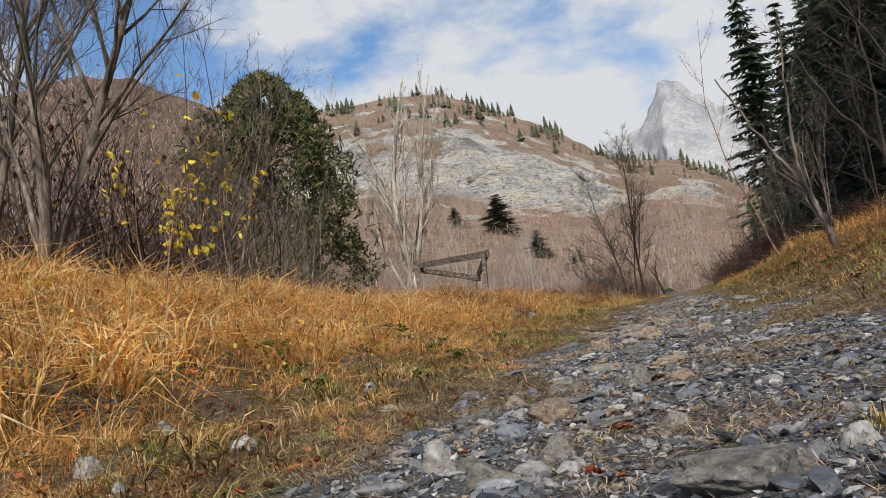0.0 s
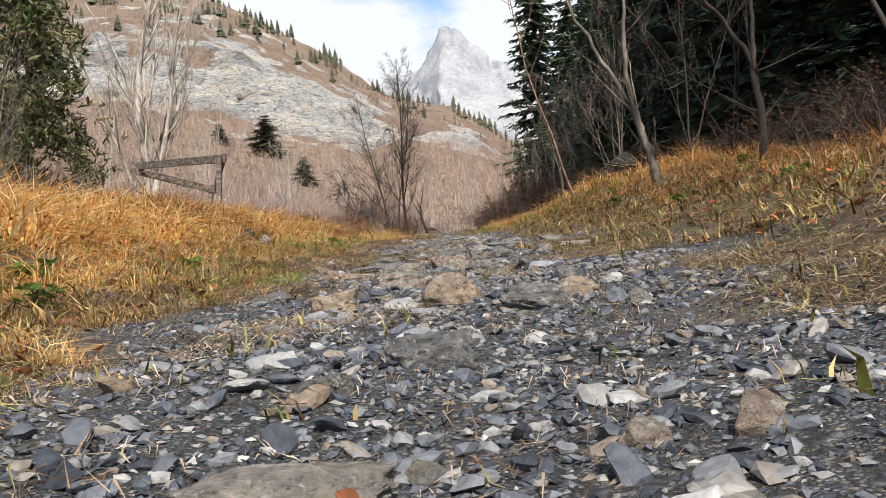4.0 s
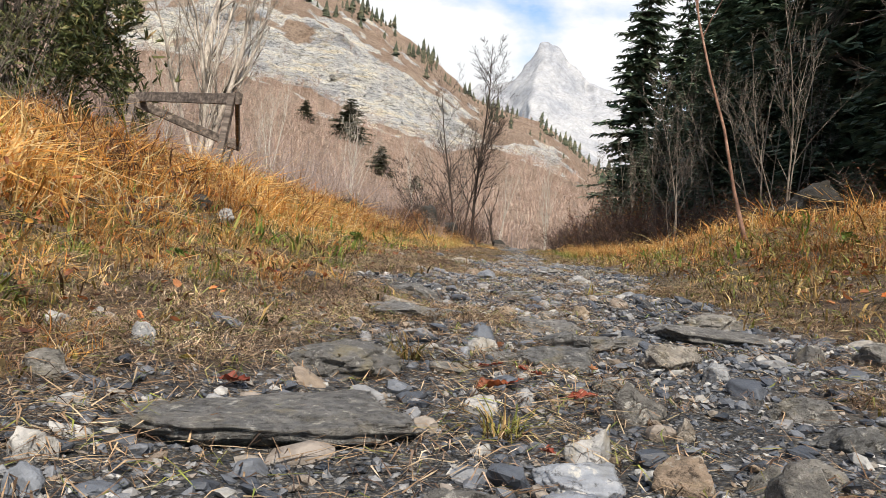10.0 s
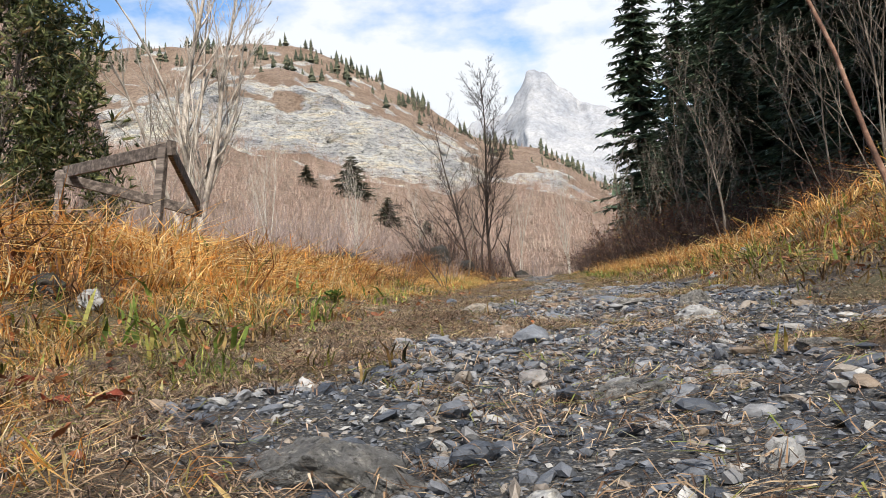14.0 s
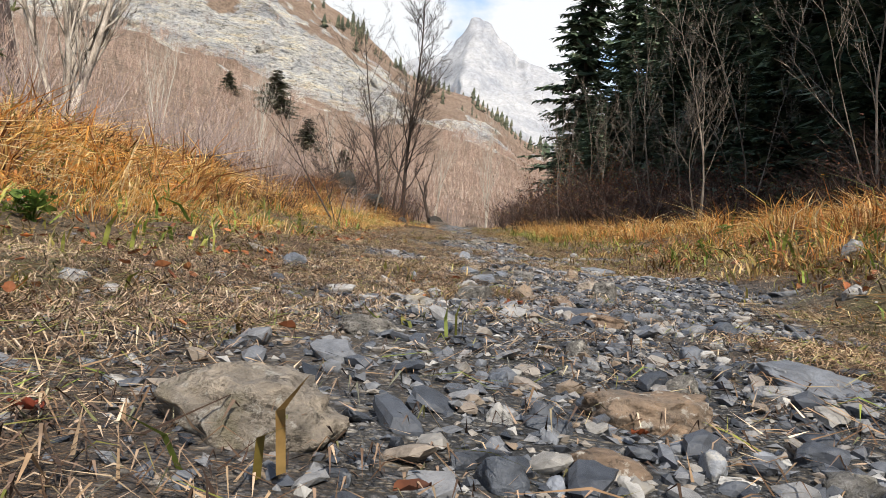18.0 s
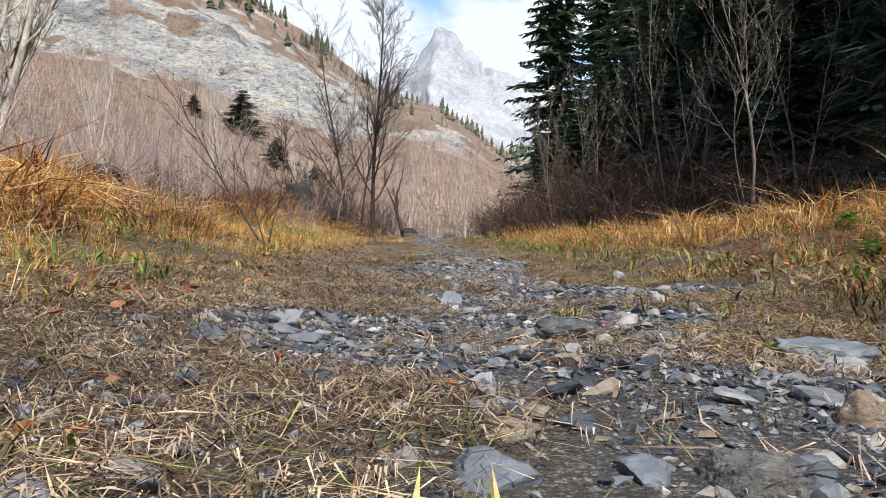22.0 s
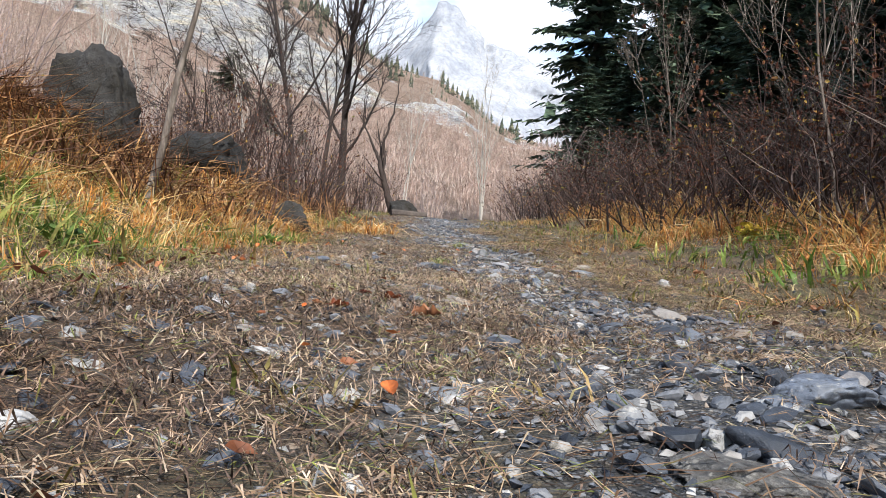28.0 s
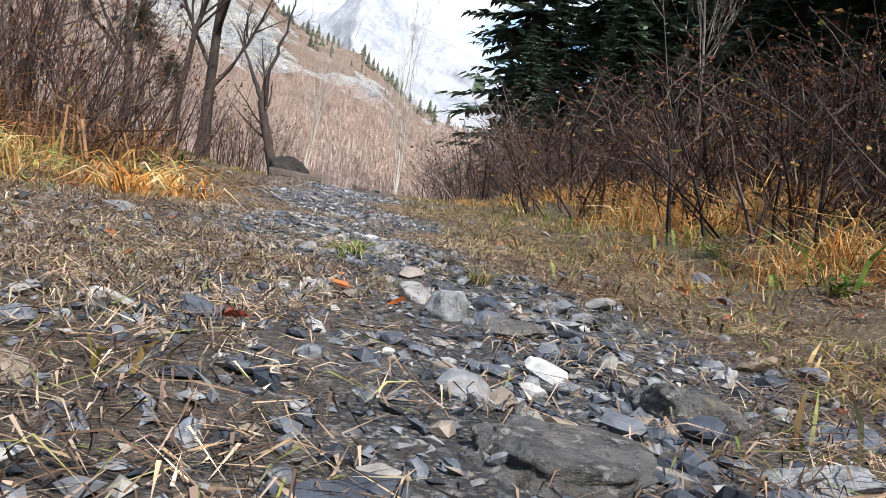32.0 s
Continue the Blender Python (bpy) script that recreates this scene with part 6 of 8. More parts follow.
rock(0.83, 11.22, 0.199, 0.071, ROCK)
rock(0.61, 11.23, 0.097, 0.060, ROCK)
rock(-0.34, 11.27, 0.080, 0.047, SLATE_ROCK)
rock(-0.06, 11.35, 0.331, 0.033, LEDGE)
rock(-0.89, 11.38, 0.089, 0.030, ROCK)
rock(-0.17, 11.66, 0.217, 0.043, LEDGE)
rock(-0.54, 11.74, 0.265, 0.033, LEDGE)
rock(0.46, 11.76, 0.484, 0.05, LEDGE)
rock(-0.82, 11.86, 0.053, 0.031, SLATE_ROCK)
rock(-0.21, 11.88, 0.061, 0.016, SLATE_ROCK)
rock(-0.13, 11.91, 0.072, 0.034, ROCK)
stone(-0.07, 11.92, 0.018, 0.014, PALE)
stone(0.02, 11.92, 0.024, 0.018, PALE)
stone(-0.47, 11.93, 0.038, 0.018, PALE)
rock(-0.53, 11.96, 0.090, 0.018, ROCK)
stone(-0.21, 11.97, 0.036, 0.024, PALE)
stone(-0.43, 11.98, 0.040, 0.023, ROCK)
rock(-0.90, 11.98, 0.068, 0.014, SLATE_ROCK)
stone(-0.36, 11.99, 0.027, 0.018, BLUE)
rock(-0.29, 12.03, 0.092, 0.034, ROCK)
rock(0.00, 12.05, 0.069, 0.052, ROCK)
rock(-0.12, 12.12, 0.078, 0.028, PALE)
stone(-0.35, 12.12, 0.038, 0.028, PALE)
rock(-0.71, 12.15, 0.193, 0.042, ROCK)
rock(-0.23, 12.15, 0.085, 0.032, BLUE)
rock(0.54, 12.17, 0.277, 0.06, ROCK)
stone(-0.06, 12.19, 0.036, 0.021, PALE)
rock(-0.56, 12.20, 0.086, 0.026, ROCK)
stone(-0.03, 12.22, 0.033, 0.021, PALE)
rock(-0.33, 12.34, 0.121, 0.027, LEDGE)
rock(-0.17, 12.35, 0.103, 0.039, SLATE_ROCK)
rock(-0.46, 12.37, 0.102, 0.023, PALE)
rock(-0.58, 12.50, 0.067, 0.038, PALE)
rock(-0.44, 12.53, 0.052, 0.035, PALE)
rock(-1.23, 12.55, 0.098, 0.022, SLATE_ROCK)
rock(0.21, 12.60, 0.084, 0.048, ROCK)
rock(-0.13, 12.61, 0.054, 0.036, PALE)
rock(-0.74, 12.68, 0.278, 0.069, LEDGE)
rock(0.19, 12.82, 0.121, 0.038, LEDGE)
rock(-0.26, 13.31, 0.201, 0.037, LEDGE)
rock(0.27, 13.70, 0.162, 0.033, LEDGE)
rock(-0.67, 14.18, 0.055, 0.016, BLUE)
stone(-0.72, 14.18, 0.039, 0.008, SLATE_ROCK)
stone(-0.81, 14.19, 0.048, 0.020, SLATE_ROCK)
rock(-0.37, 14.20, 0.054, 0.016, BLUE)
rock(-0.95, 14.22, 0.051, 0.012, SLATE_ROCK)
rock(-0.49, 14.23, 0.136, 0.060, SLATE_ROCK)
rock(-0.87, 14.24, 0.060, 0.014, SLATE_ROCK)
rock(-0.27, 14.28, 0.051, 0.038, SLATE_ROCK)
stone(-0.87, 14.31, 0.035, 0.023, PALE)
stone(-0.94, 14.32, 0.041, 0.015, SLATE_ROCK)
stone(-1.16, 14.33, 0.026, 0.020, PALE)
stone(-0.76, 14.35, 0.026, 0.014, PALE)
stone(-0.74, 14.38, 0.033, 0.014, SLATE_ROCK)
stone(-0.69, 14.53, 0.042, 0.017, SLATE_ROCK)
rock(-0.09, 14.58, 0.052, 0.012, SLATE_ROCK)
stone(-0.23, 14.62, 0.048, 0.024, BLUE)
rock(-0.60, 14.67, 0.117, 0.059, TAN)
stone(-0.51, 14.78, 0.037, 0.028, ROCK)
stone(-0.68, 14.86, 0.035, 0.013, PALE)
rock(0.18, 14.95, 0.186, 0.065, PALE)
rock(-0.14, 15.10, 0.187, 0.024, LEDGE)
rock(-0.66, 15.20, 0.067, 0.043, ROCK)
rock(-0.79, 15.49, 0.078, 0.030, SLATE_ROCK)
rock(0.29, 15.60, 0.156, 0.084, ROCK)
rock(-0.37, 15.70, 0.130, 0.034, SLATE_ROCK)
rock(0.03, 16.05, 0.174, 0.042, ROCK)
stone(-0.71, 16.09, 0.014, 0.010, SLATE_ROCK)
rock(-0.58, 16.13, 0.052, 0.026, SLATE_ROCK)
stone(-0.53, 16.14, 0.022, 0.013, BLUE)
stone(-0.45, 16.16, 0.023, 0.011, PALE)
rock(-0.47, 16.21, 0.081, 0.016, TAN)
rock(-0.23, 16.22, 0.063, 0.045, LEDGE)
rock(-0.82, 16.22, 0.190, 0.060, ROCK)
stone(-0.36, 16.23, 0.039, 0.026, BLUE)
stone(-0.52, 16.28, 0.026, 0.015, BLUE)
stone(-0.29, 16.30, 0.033, 0.015, BLUE)
rock(-0.51, 16.33, 0.067, 0.013, SLATE_ROCK)
stone(-0.87, 16.33, 0.031, 0.008, BLUE)
stone(-0.57, 16.33, 0.037, 0.021, PALE)
rock(-0.38, 16.45, 0.173, 0.045, TAN)
stone(-0.56, 16.55, 0.031, 0.020, SLATE_ROCK)
rock(-0.28, 16.65, 0.050, 0.033, ROCK)
rock(0.65, 16.74, 0.218, 0.051, LEDGE)
stone(-0.40, 16.75, 0.045, 0.019, PALE)
rock(-0.03, 16.78, 0.187, 0.037, SLATE_ROCK)
rock(-1.31, 16.80, 0.057, 0.011, SLATE_ROCK)
stone(-0.41, 16.85, 0.044, 0.033, ROCK)
rock(-0.78, 16.89, 0.110, 0.054, LEDGE)
stone(-0.17, 16.99, 0.043, 0.032, SLATE_ROCK)
stone(-1.46, 17.25, 0.044, 0.023, BLUE)
rock(-1.55, 17.39, 0.074, 0.027, PALE)
rock(-0.26, 17.47, 0.145, 0.029, TAN)
rock(0.08, 17.53, 0.128, 0.050, SLATE_ROCK)
rock(-0.73, 17.61, 0.090, 0.033, PALE)
stone(-0.57, 17.85, 0.033, 0.019, ROCK)
stone(-0.52, 17.85, 0.031, 0.018, SLATE_ROCK)
rock(-0.62, 17.88, 0.052, 0.021, PALE)
rock(-0.75, 17.91, 0.102, 0.020, PALE)
stone(-0.38, 17.92, 0.024, 0.018, BLUE)
stone(-0.41, 17.93, 0.046, 0.018, PALE)
rock(-0.88, 17.94, 0.059, 0.018, SLATE_ROCK)
stone(-0.67, 17.94, 0.030, 0.022, PALE)
rock(-0.45, 18.02, 0.063, 0.013, PALE)
rock(-0.62, 18.03, 0.075, 0.015, ROCK)
stone(-0.86, 18.04, 0.031, 0.023, SLATE_ROCK)
stone(-0.73, 18.06, 0.044, 0.021, SLATE_ROCK)
rock(-0.27, 18.09, 0.093, 0.034, ROCK)
stone(-0.71, 18.13, 0.022, 0.017, BLUE)
stone(-0.84, 18.15, 0.042, 0.011, PALE)
stone(-0.99, 18.15, 0.026, 0.010, SLATE_ROCK)
rock(-0.56, 18.22, 0.131, 0.058, ROCK)
stone(-0.83, 18.24, 0.043, 0.011, BLUE)
rock(-0.75, 18.25, 0.057, 0.034, PALE)
rock(-0.70, 18.28, 0.055, 0.041, PALE)
stone(-0.46, 18.31, 0.023, 0.017, SLATE_ROCK)
rock(-0.37, 18.41, 0.077, 0.058, TAN)
rock(-0.05, 18.54, 0.114, 0.070, ROCK)
stone(-0.73, 18.56, 0.033, 0.020, PALE)
rock(-1.27, 18.67, 0.100, 0.058, SLATE_ROCK)
rock(1.01, 18.80, 0.092, 0.052, PALE)
rock(-0.74, 18.82, 0.066, 0.022, PALE)
rock(-0.07, 18.85, 0.111, 0.048, ROCK)
rock(-0.58, 18.90, 0.120, 0.038, PALE)
rock(-1.33, 18.93, 0.065, 0.029, PALE)
stone(-0.81, 18.95, 0.048, 0.036, BLUE)
rock(-0.69, 19.11, 0.122, 0.031, TAN)
rock(-0.49, 19.19, 0.114, 0.047, SLATE_ROCK)
rock(-1.83, 19.42, 0.061, 0.046, ROCK)
rock(-1.43, 19.46, 0.108, 0.053, ROCK)
stone(-0.70, 19.54, 0.047, 0.020, TAN)
rock(-0.56, 19.55, 0.106, 0.033, SLATE_ROCK)
rock(-0.28, 19.56, 0.128, 0.040, LEDGE)
rock(-0.40, 19.58, 0.061, 0.023, SLATE_ROCK)
rock(-1.64, 19.64, 0.142, 0.036, ROCK)
rock(-0.54, 19.70, 0.085, 0.023, ROCK)
rock(-0.44, 19.76, 0.059, 0.020, SLATE_ROCK)
stone(-0.78, 19.77, 0.026, 0.015, SLATE_ROCK)
stone(-0.68, 19.82, 0.039, 0.012, PALE)
stone(-0.53, 19.85, 0.044, 0.018, SLATE_ROCK)
rock(-0.00, 19.88, 0.073, 0.049, TAN)
rock(-1.22, 19.89, 0.065, 0.022, SLATE_ROCK)
rock(-1.76, 19.98, 0.077, 0.033, ROCK)
stone(-0.55, 19.99, 0.045, 0.034, BLUE)
stone(-1.18, 20.05, 0.037, 0.017, SLATE_ROCK)
rock(0.20, 20.33, 0.096, 0.040, PALE)
rock(0.27, 20.52, 0.237, 0.047, SLATE_ROCK)
rock(-1.18, 20.67, 0.081, 0.032, SLATE_ROCK)
rock(-0.25, 20.83, 0.218, 0.046, LEDGE)
rock(-0.52, 21.19, 0.103, 0.034, LEDGE)
rock(0.30, 22.06, 0.081, 0.044, PALE)
rock(-0.57, 22.18, 0.108, 0.068, SLATE_ROCK)
stone(-0.88, 22.29, 0.043, 0.010, SLATE_ROCK)
stone(-0.70, 22.37, 0.030, 0.013, ROCK)
rock(-0.51, 22.43, 0.066, 0.019, LEDGE)
stone(-0.41, 22.44, 0.038, 0.013, BLUE)
rock(-0.65, 22.44, 0.052, 0.026, BLUE)
stone(-0.35, 22.46, 0.048, 0.019, BLUE)
stone(-0.96, 22.50, 0.031, 0.018, SLATE_ROCK)
stone(-1.03, 22.51, 0.025, 0.018, SLATE_ROCK)
stone(-0.26, 22.51, 0.038, 0.008, SLATE_ROCK)
stone(-0.73, 22.52, 0.019, 0.013, PALE)
rock(-0.63, 22.55, 0.052, 0.021, SLATE_ROCK)
stone(-0.49, 22.62, 0.025, 0.014, BLUE)
stone(-0.83, 22.63, 0.046, 0.022, BLUE)
rock(-0.34, 22.69, 0.064, 0.027, TAN)
stone(-1.06, 22.70, 0.023, 0.013, PALE)
stone(-0.63, 22.72, 0.043, 0.012, TAN)
rock(0.99, 22.74, 0.084, 0.056, TAN)
rock(-1.88, 22.75, 0.056, 0.035, PALE)
stone(-0.68, 22.77, 0.045, 0.029, BLUE)
stone(-0.99, 22.77, 0.044, 0.015, SLATE_ROCK)
stone(-0.80, 22.77, 0.048, 0.019, SLATE_ROCK)
rock(-1.18, 22.77, 0.068, 0.023, ROCK)
rock(-0.33, 22.83, 0.055, 0.026, LEDGE)
rock(-0.52, 22.91, 0.098, 0.043, SLATE_ROCK)
stone(-0.10, 23.11, 0.042, 0.026, SLATE_ROCK)
rock(-1.19, 23.30, 0.104, 0.022, SLATE_ROCK)
rock(0.05, 23.38, 0.110, 0.030, PALE)
rock(-0.55, 23.44, 0.082, 0.032, PALE)
stone(-1.47, 23.45, 0.026, 0.019, PALE)
rock(-0.19, 23.52, 0.079, 0.044, SLATE_ROCK)
rock(-0.23, 24.08, 0.077, 0.048, TAN)
rock(-0.34, 24.21, 0.081, 0.051, SLATE_ROCK)
rock(0.67, 24.43, 0.099, 0.059, PALE)
rock(-0.02, 24.66, 0.105, 0.054, SLATE_ROCK)
stone(-0.71, 25.36, 0.022, 0.009, TAN)
stone(-0.65, 25.40, 0.026, 0.008, SLATE_ROCK)
stone(-0.72, 25.41, 0.047, 0.011, PALE)
stone(-0.58, 25.42, 0.027, 0.011, SLATE_ROCK)
stone(-1.00, 25.42, 0.018, 0.008, PALE)
rock(-0.19, 25.57, 0.053, 0.037, SLATE_ROCK)
stone(-0.25, 25.58, 0.039, 0.017, PALE)
stone(-0.98, 25.59, 0.032, 0.014, BLUE)
stone(-0.36, 25.61, 0.024, 0.016, SLATE_ROCK)
stone(-0.83, 25.69, 0.025, 0.015, PALE)
stone(-0.94, 25.71, 0.026, 0.019, SLATE_ROCK)
stone(-0.70, 25.74, 0.023, 0.017, ROCK)
stone(-0.81, 25.81, 0.020, 0.008, PALE)
stone(-1.26, 25.88, 0.029, 0.018, ROCK)
rock(-0.63, 25.89, 0.085, 0.025, LEDGE)
stone(-0.02, 25.91, 0.040, 0.023, PALE)
rock(-0.07, 26.07, 0.093, 0.022, SLATE_ROCK)
rock(-0.15, 26.13, 0.061, 0.037, TAN)
stone(-0.29, 26.29, 0.029, 0.021, SLATE_ROCK)
stone(-0.46, 26.56, 0.040, 0.022, PALE)
rock(-0.66, 32.02, 0.179, 0.020, LEDGE)
stone(-1.20, 32.04, 0.023, 0.017, SLATE_ROCK)
rock(-1.01, 32.05, 0.053, 0.016, LEDGE)
stone(-0.85, 32.11, 0.026, 0.010, PALE)
stone(-0.66, 32.13, 0.042, 0.023, PALE)
stone(-0.99, 32.17, 0.024, 0.008, SLATE_ROCK)
stone(-0.69, 32.24, 0.022, 0.014, SLATE_ROCK)
rock(-0.73, 32.24, 0.072, 0.026, PALE)
stone(-1.26, 32.25, 0.025, 0.014, SLATE_ROCK)
stone(-1.14, 32.29, 0.034, 0.016, SLATE_ROCK)
stone(-1.24, 32.31, 0.019, 0.010, BLUE)
rock(-0.97, 32.40, 0.066, 0.018, SLATE_ROCK)
rock(-0.42, 32.42, 0.171, 0.049, BLUE)
stone(-1.55, 32.45, 0.039, 0.013, PALE)
stone(-0.70, 32.57, 0.043, 0.024, PALE)
stone(-0.50, 32.61, 0.025, 0.015, SLATE_ROCK)
stone(-0.83, 32.80, 0.033, 0.011, PALE)
rock(-0.84, 32.90, 0.082, 0.030, SLATE_ROCK)
stone(-0.32, 32.95, 0.049, 0.022, BLUE)
stone(-1.46, 33.07, 0.045, 0.017, PALE)
stone(-1.42, 33.09, 0.039, 0.021, PALE)
rock(-0.33, 33.23, 0.063, 0.031, SLATE_ROCK)
rock(-0.82, 33.98, 0.058, 0.015, PALE)
stone(-0.58, 34.63, 0.028, 0.019, BLUE)
stone(-0.63, 34.64, 0.042, 0.025, ROCK)
stone(-0.69, 34.64, 0.042, 0.017, SLATE_ROCK)
stone(-0.72, 34.67, 0.027, 0.010, SLATE_ROCK)
stone(-0.54, 34.69, 0.049, 0.036, BLUE)
stone(-0.77, 34.76, 0.048, 0.024, SLATE_ROCK)
stone(-0.67, 34.77, 0.025, 0.018, ROCK)
stone(-0.62, 34.80, 0.022, 0.014, SLATE_ROCK)
rock(-0.94, 34.82, 0.074, 0.034, MUD)
stone(-0.69, 34.84, 0.012, 0.009, PALE)
stone(-0.40, 34.85, 0.033, 0.025, SLATE_ROCK)
stone(-0.46, 34.91, 0.040, 0.024, BLUE)
stone(-0.61, 34.91, 0.026, 0.020, ROCK)
rock(-0.70, 34.93, 0.059, 0.032, PALE)
stone(-0.62, 35.00, 0.029, 0.014, SLATE_ROCK)
rock(-1.39, 35.06, 0.066, 0.027, SLATE_ROCK)
rock(-0.50, 35.10, 0.051, 0.030, PALE)
rock(-0.63, 35.15, 0.053, 0.012, TAN)
stone(-0.35, 35.18, 0.043, 0.030, SLATE_ROCK)
rock(-0.70, 35.21, 0.064, 0.014, LEDGE)
stone(-0.85, 35.24, 0.030, 0.020, SLATE_ROCK)
rock(-0.21, 35.29, 0.084, 0.023, LEDGE)
rock(-1.37, 35.54, 0.057, 0.024, SLATE_ROCK)
rock(0.26, 35.56, 0.076, 0.038, PALE)
rock(-0.15, 35.68, 0.165, 0.033, SLATE_ROCK)
stone(-1.18, 35.68, 0.041, 0.020, ROCK)
stone(-1.30, 35.75, 0.048, 0.017, PALE)
rock(-0.41, 35.77, 0.119, 0.063, BLUE)
rock(-1.32, 35.86, 0.060, 0.032, SLATE_ROCK)
rock(-0.03, 36.29, 0.113, 0.048, ROCK)
rock(-0.58, 36.51, 0.053, 0.022, PALE)
stone(-0.96, 36.62, 0.012, 0.009, SLATE_ROCK)
stone(-0.95, 36.65, 0.022, 0.013, SLATE_ROCK)
stone(-0.72, 36.66, 0.025, 0.011, SLATE_ROCK)
stone(-0.88, 36.67, 0.022, 0.016, BLUE)
rock(-0.61, 36.71, 0.163, 0.033, ROCK)
stone(-0.92, 36.72, 0.017, 0.010, SLATE_ROCK)
rock(-0.35, 36.76, 0.127, 0.025, PALE)
stone(-0.55, 36.77, 0.020, 0.008, PALE)
stone(-0.60, 36.83, 0.024, 0.018, LEDGE)
stone(-0.47, 36.87, 0.031, 0.015, SLATE_ROCK)
stone(-0.84, 36.88, 0.014, 0.006, PALE)
stone(-1.06, 36.96, 0.020, 0.011, PALE)
stone(-0.87, 36.97, 0.018, 0.009, PALE)
stone(-0.81, 36.97, 0.027, 0.013, SLATE_ROCK)
stone(-0.56, 36.98, 0.028, 0.021, SLATE_ROCK)
rock(-0.15, 37.00, 0.086, 0.023, SLATE_ROCK)
rock(-0.36, 37.00, 0.143, 0.056, LEDGE)
stone(-1.05, 37.03, 0.040, 0.016, ROCK)
stone(-0.87, 37.10, 0.024, 0.009, SLATE_ROCK)
stone(-0.99, 37.22, 0.045, 0.013, ROCK)
stone(-0.47, 37.24, 0.037, 0.028, SLATE_ROCK)
stone(-0.38, 37.24, 0.033, 0.025, PALE)
stone(-0.18, 37.26, 0.032, 0.024, PALE)
stone(-0.80, 37.33, 0.025, 0.010, SLATE_ROCK)
rock(-0.50, 37.38, 0.134, 0.024, LEDGE)
rock(-0.60, 37.45, 0.073, 0.048, PALE)
rock(-0.48, 37.64, 0.093, 0.030, SLATE_ROCK)
rock(-0.21, 37.65, 0.128, 0.036, LEDGE)
stone(-1.22, 38.24, 0.029, 0.020, ROCK)
rock(0.74, 39.34, 0.094, 0.053, SLATE_ROCK)
boulder(-3.85, 38.0, 1.0, 0.9, "big dark mossy boulder beside the path", 0.9, 0.3)
boulder(-3.2, 38.9, 1.05, 0.5, "dark mossy boulder under dry grass")
boulder(-2.2, 38.3, 0.42, 0.28, "small dark boulder in dry grass")
boulder(-2.45, 37.95, 0.3, 0.2, "small dark boulder in dry grass")
boulder(-4.75, 28.5, 1.05, 0.42, "flat dark boulder in golden grass", 0.7)
boulder(-1.55, 48.0, 0.7, 0.36, "dark boulder at the foot of the leaning tree", 0.8)
boulder(3.0, 18.6, 0.85, 0.5, "dark grey boulder on the grassy slope", 0.8)
boulder(-3.05, 15.5, 0.2, 0.12, "dark stone at the edge of the grass")
rock(1.55, 19.95, 0.14, 0.08, PALE, "pale stone at the foot of the slope")
rock(-2.82, 15.55, 0.16, 0.1, PALE, "pale stone at the edge of the grass")


def fallen_log(x, y, length, radius, turn):
    pile = Pile()
    v, f = tube(np.array([[-length / 2, 0, 0], [-length / 4, 0.01, 0.01], [length / 4, -0.01, 0], [length / 2, 0, 0.01]]), np.array([1, 0.95, 0.9, 0.8]) * radius, 10)
    n = len(v)
    v = np.concatenate([v, v[:10].mean(0)[None], v[-10:].mean(0)[None]])
    cap = np.array([[n, (k + 1) % 10, k] for k in range(10)] + [[n + 1, n - 10 + k, n - 10 + (k + 1) % 10] for k in range(10)])
    pile.put(v, f, cap)
    ob = tagged(new("fallen_log", pile.mesh("fallen_log", DARK_BARK)), "short dark log lying beside a boulder", "log")
    ob.matrix_basis = Matrix.Translation(stand(x, y, -radius * 0.8)) @ Euler((0, 0, turn)).to_matrix().to_4x4()


fallen_log(-1.42, 47.2, 0.7, 0.09, 0.2)


# ---- stones, grass and litter ----
def pebble(rng):
    """A small broken pebble of unit size."""
    v, f = lump(rng, 1, 0.3, 3, 0.6)
    return v * rng.uniform(0.8, 1.2, v.shape), f


def chip(rng):
    """A slate chip: a skewed flat splinter of unit size."""
    v = np.array([[1, 0, 0], [0, 1, 0], [-1, 0, 0], [0, -1, 0], [0, 0, 1], [0, 0, -1]], float)
    v = v * (rng.uniform(0.9, 1.25), rng.uniform(0.75, 1.05), rng.uniform(0.5, 0.75)) + rng.normal(0, 0.16, (6, 3))
    f = np.array([[0, 1, 4], [1, 2, 4], [2, 3, 4], [3, 0, 4], [1, 0, 5], [2, 1, 5], [3, 2, 5], [0, 3, 5]])
    return v, [f]


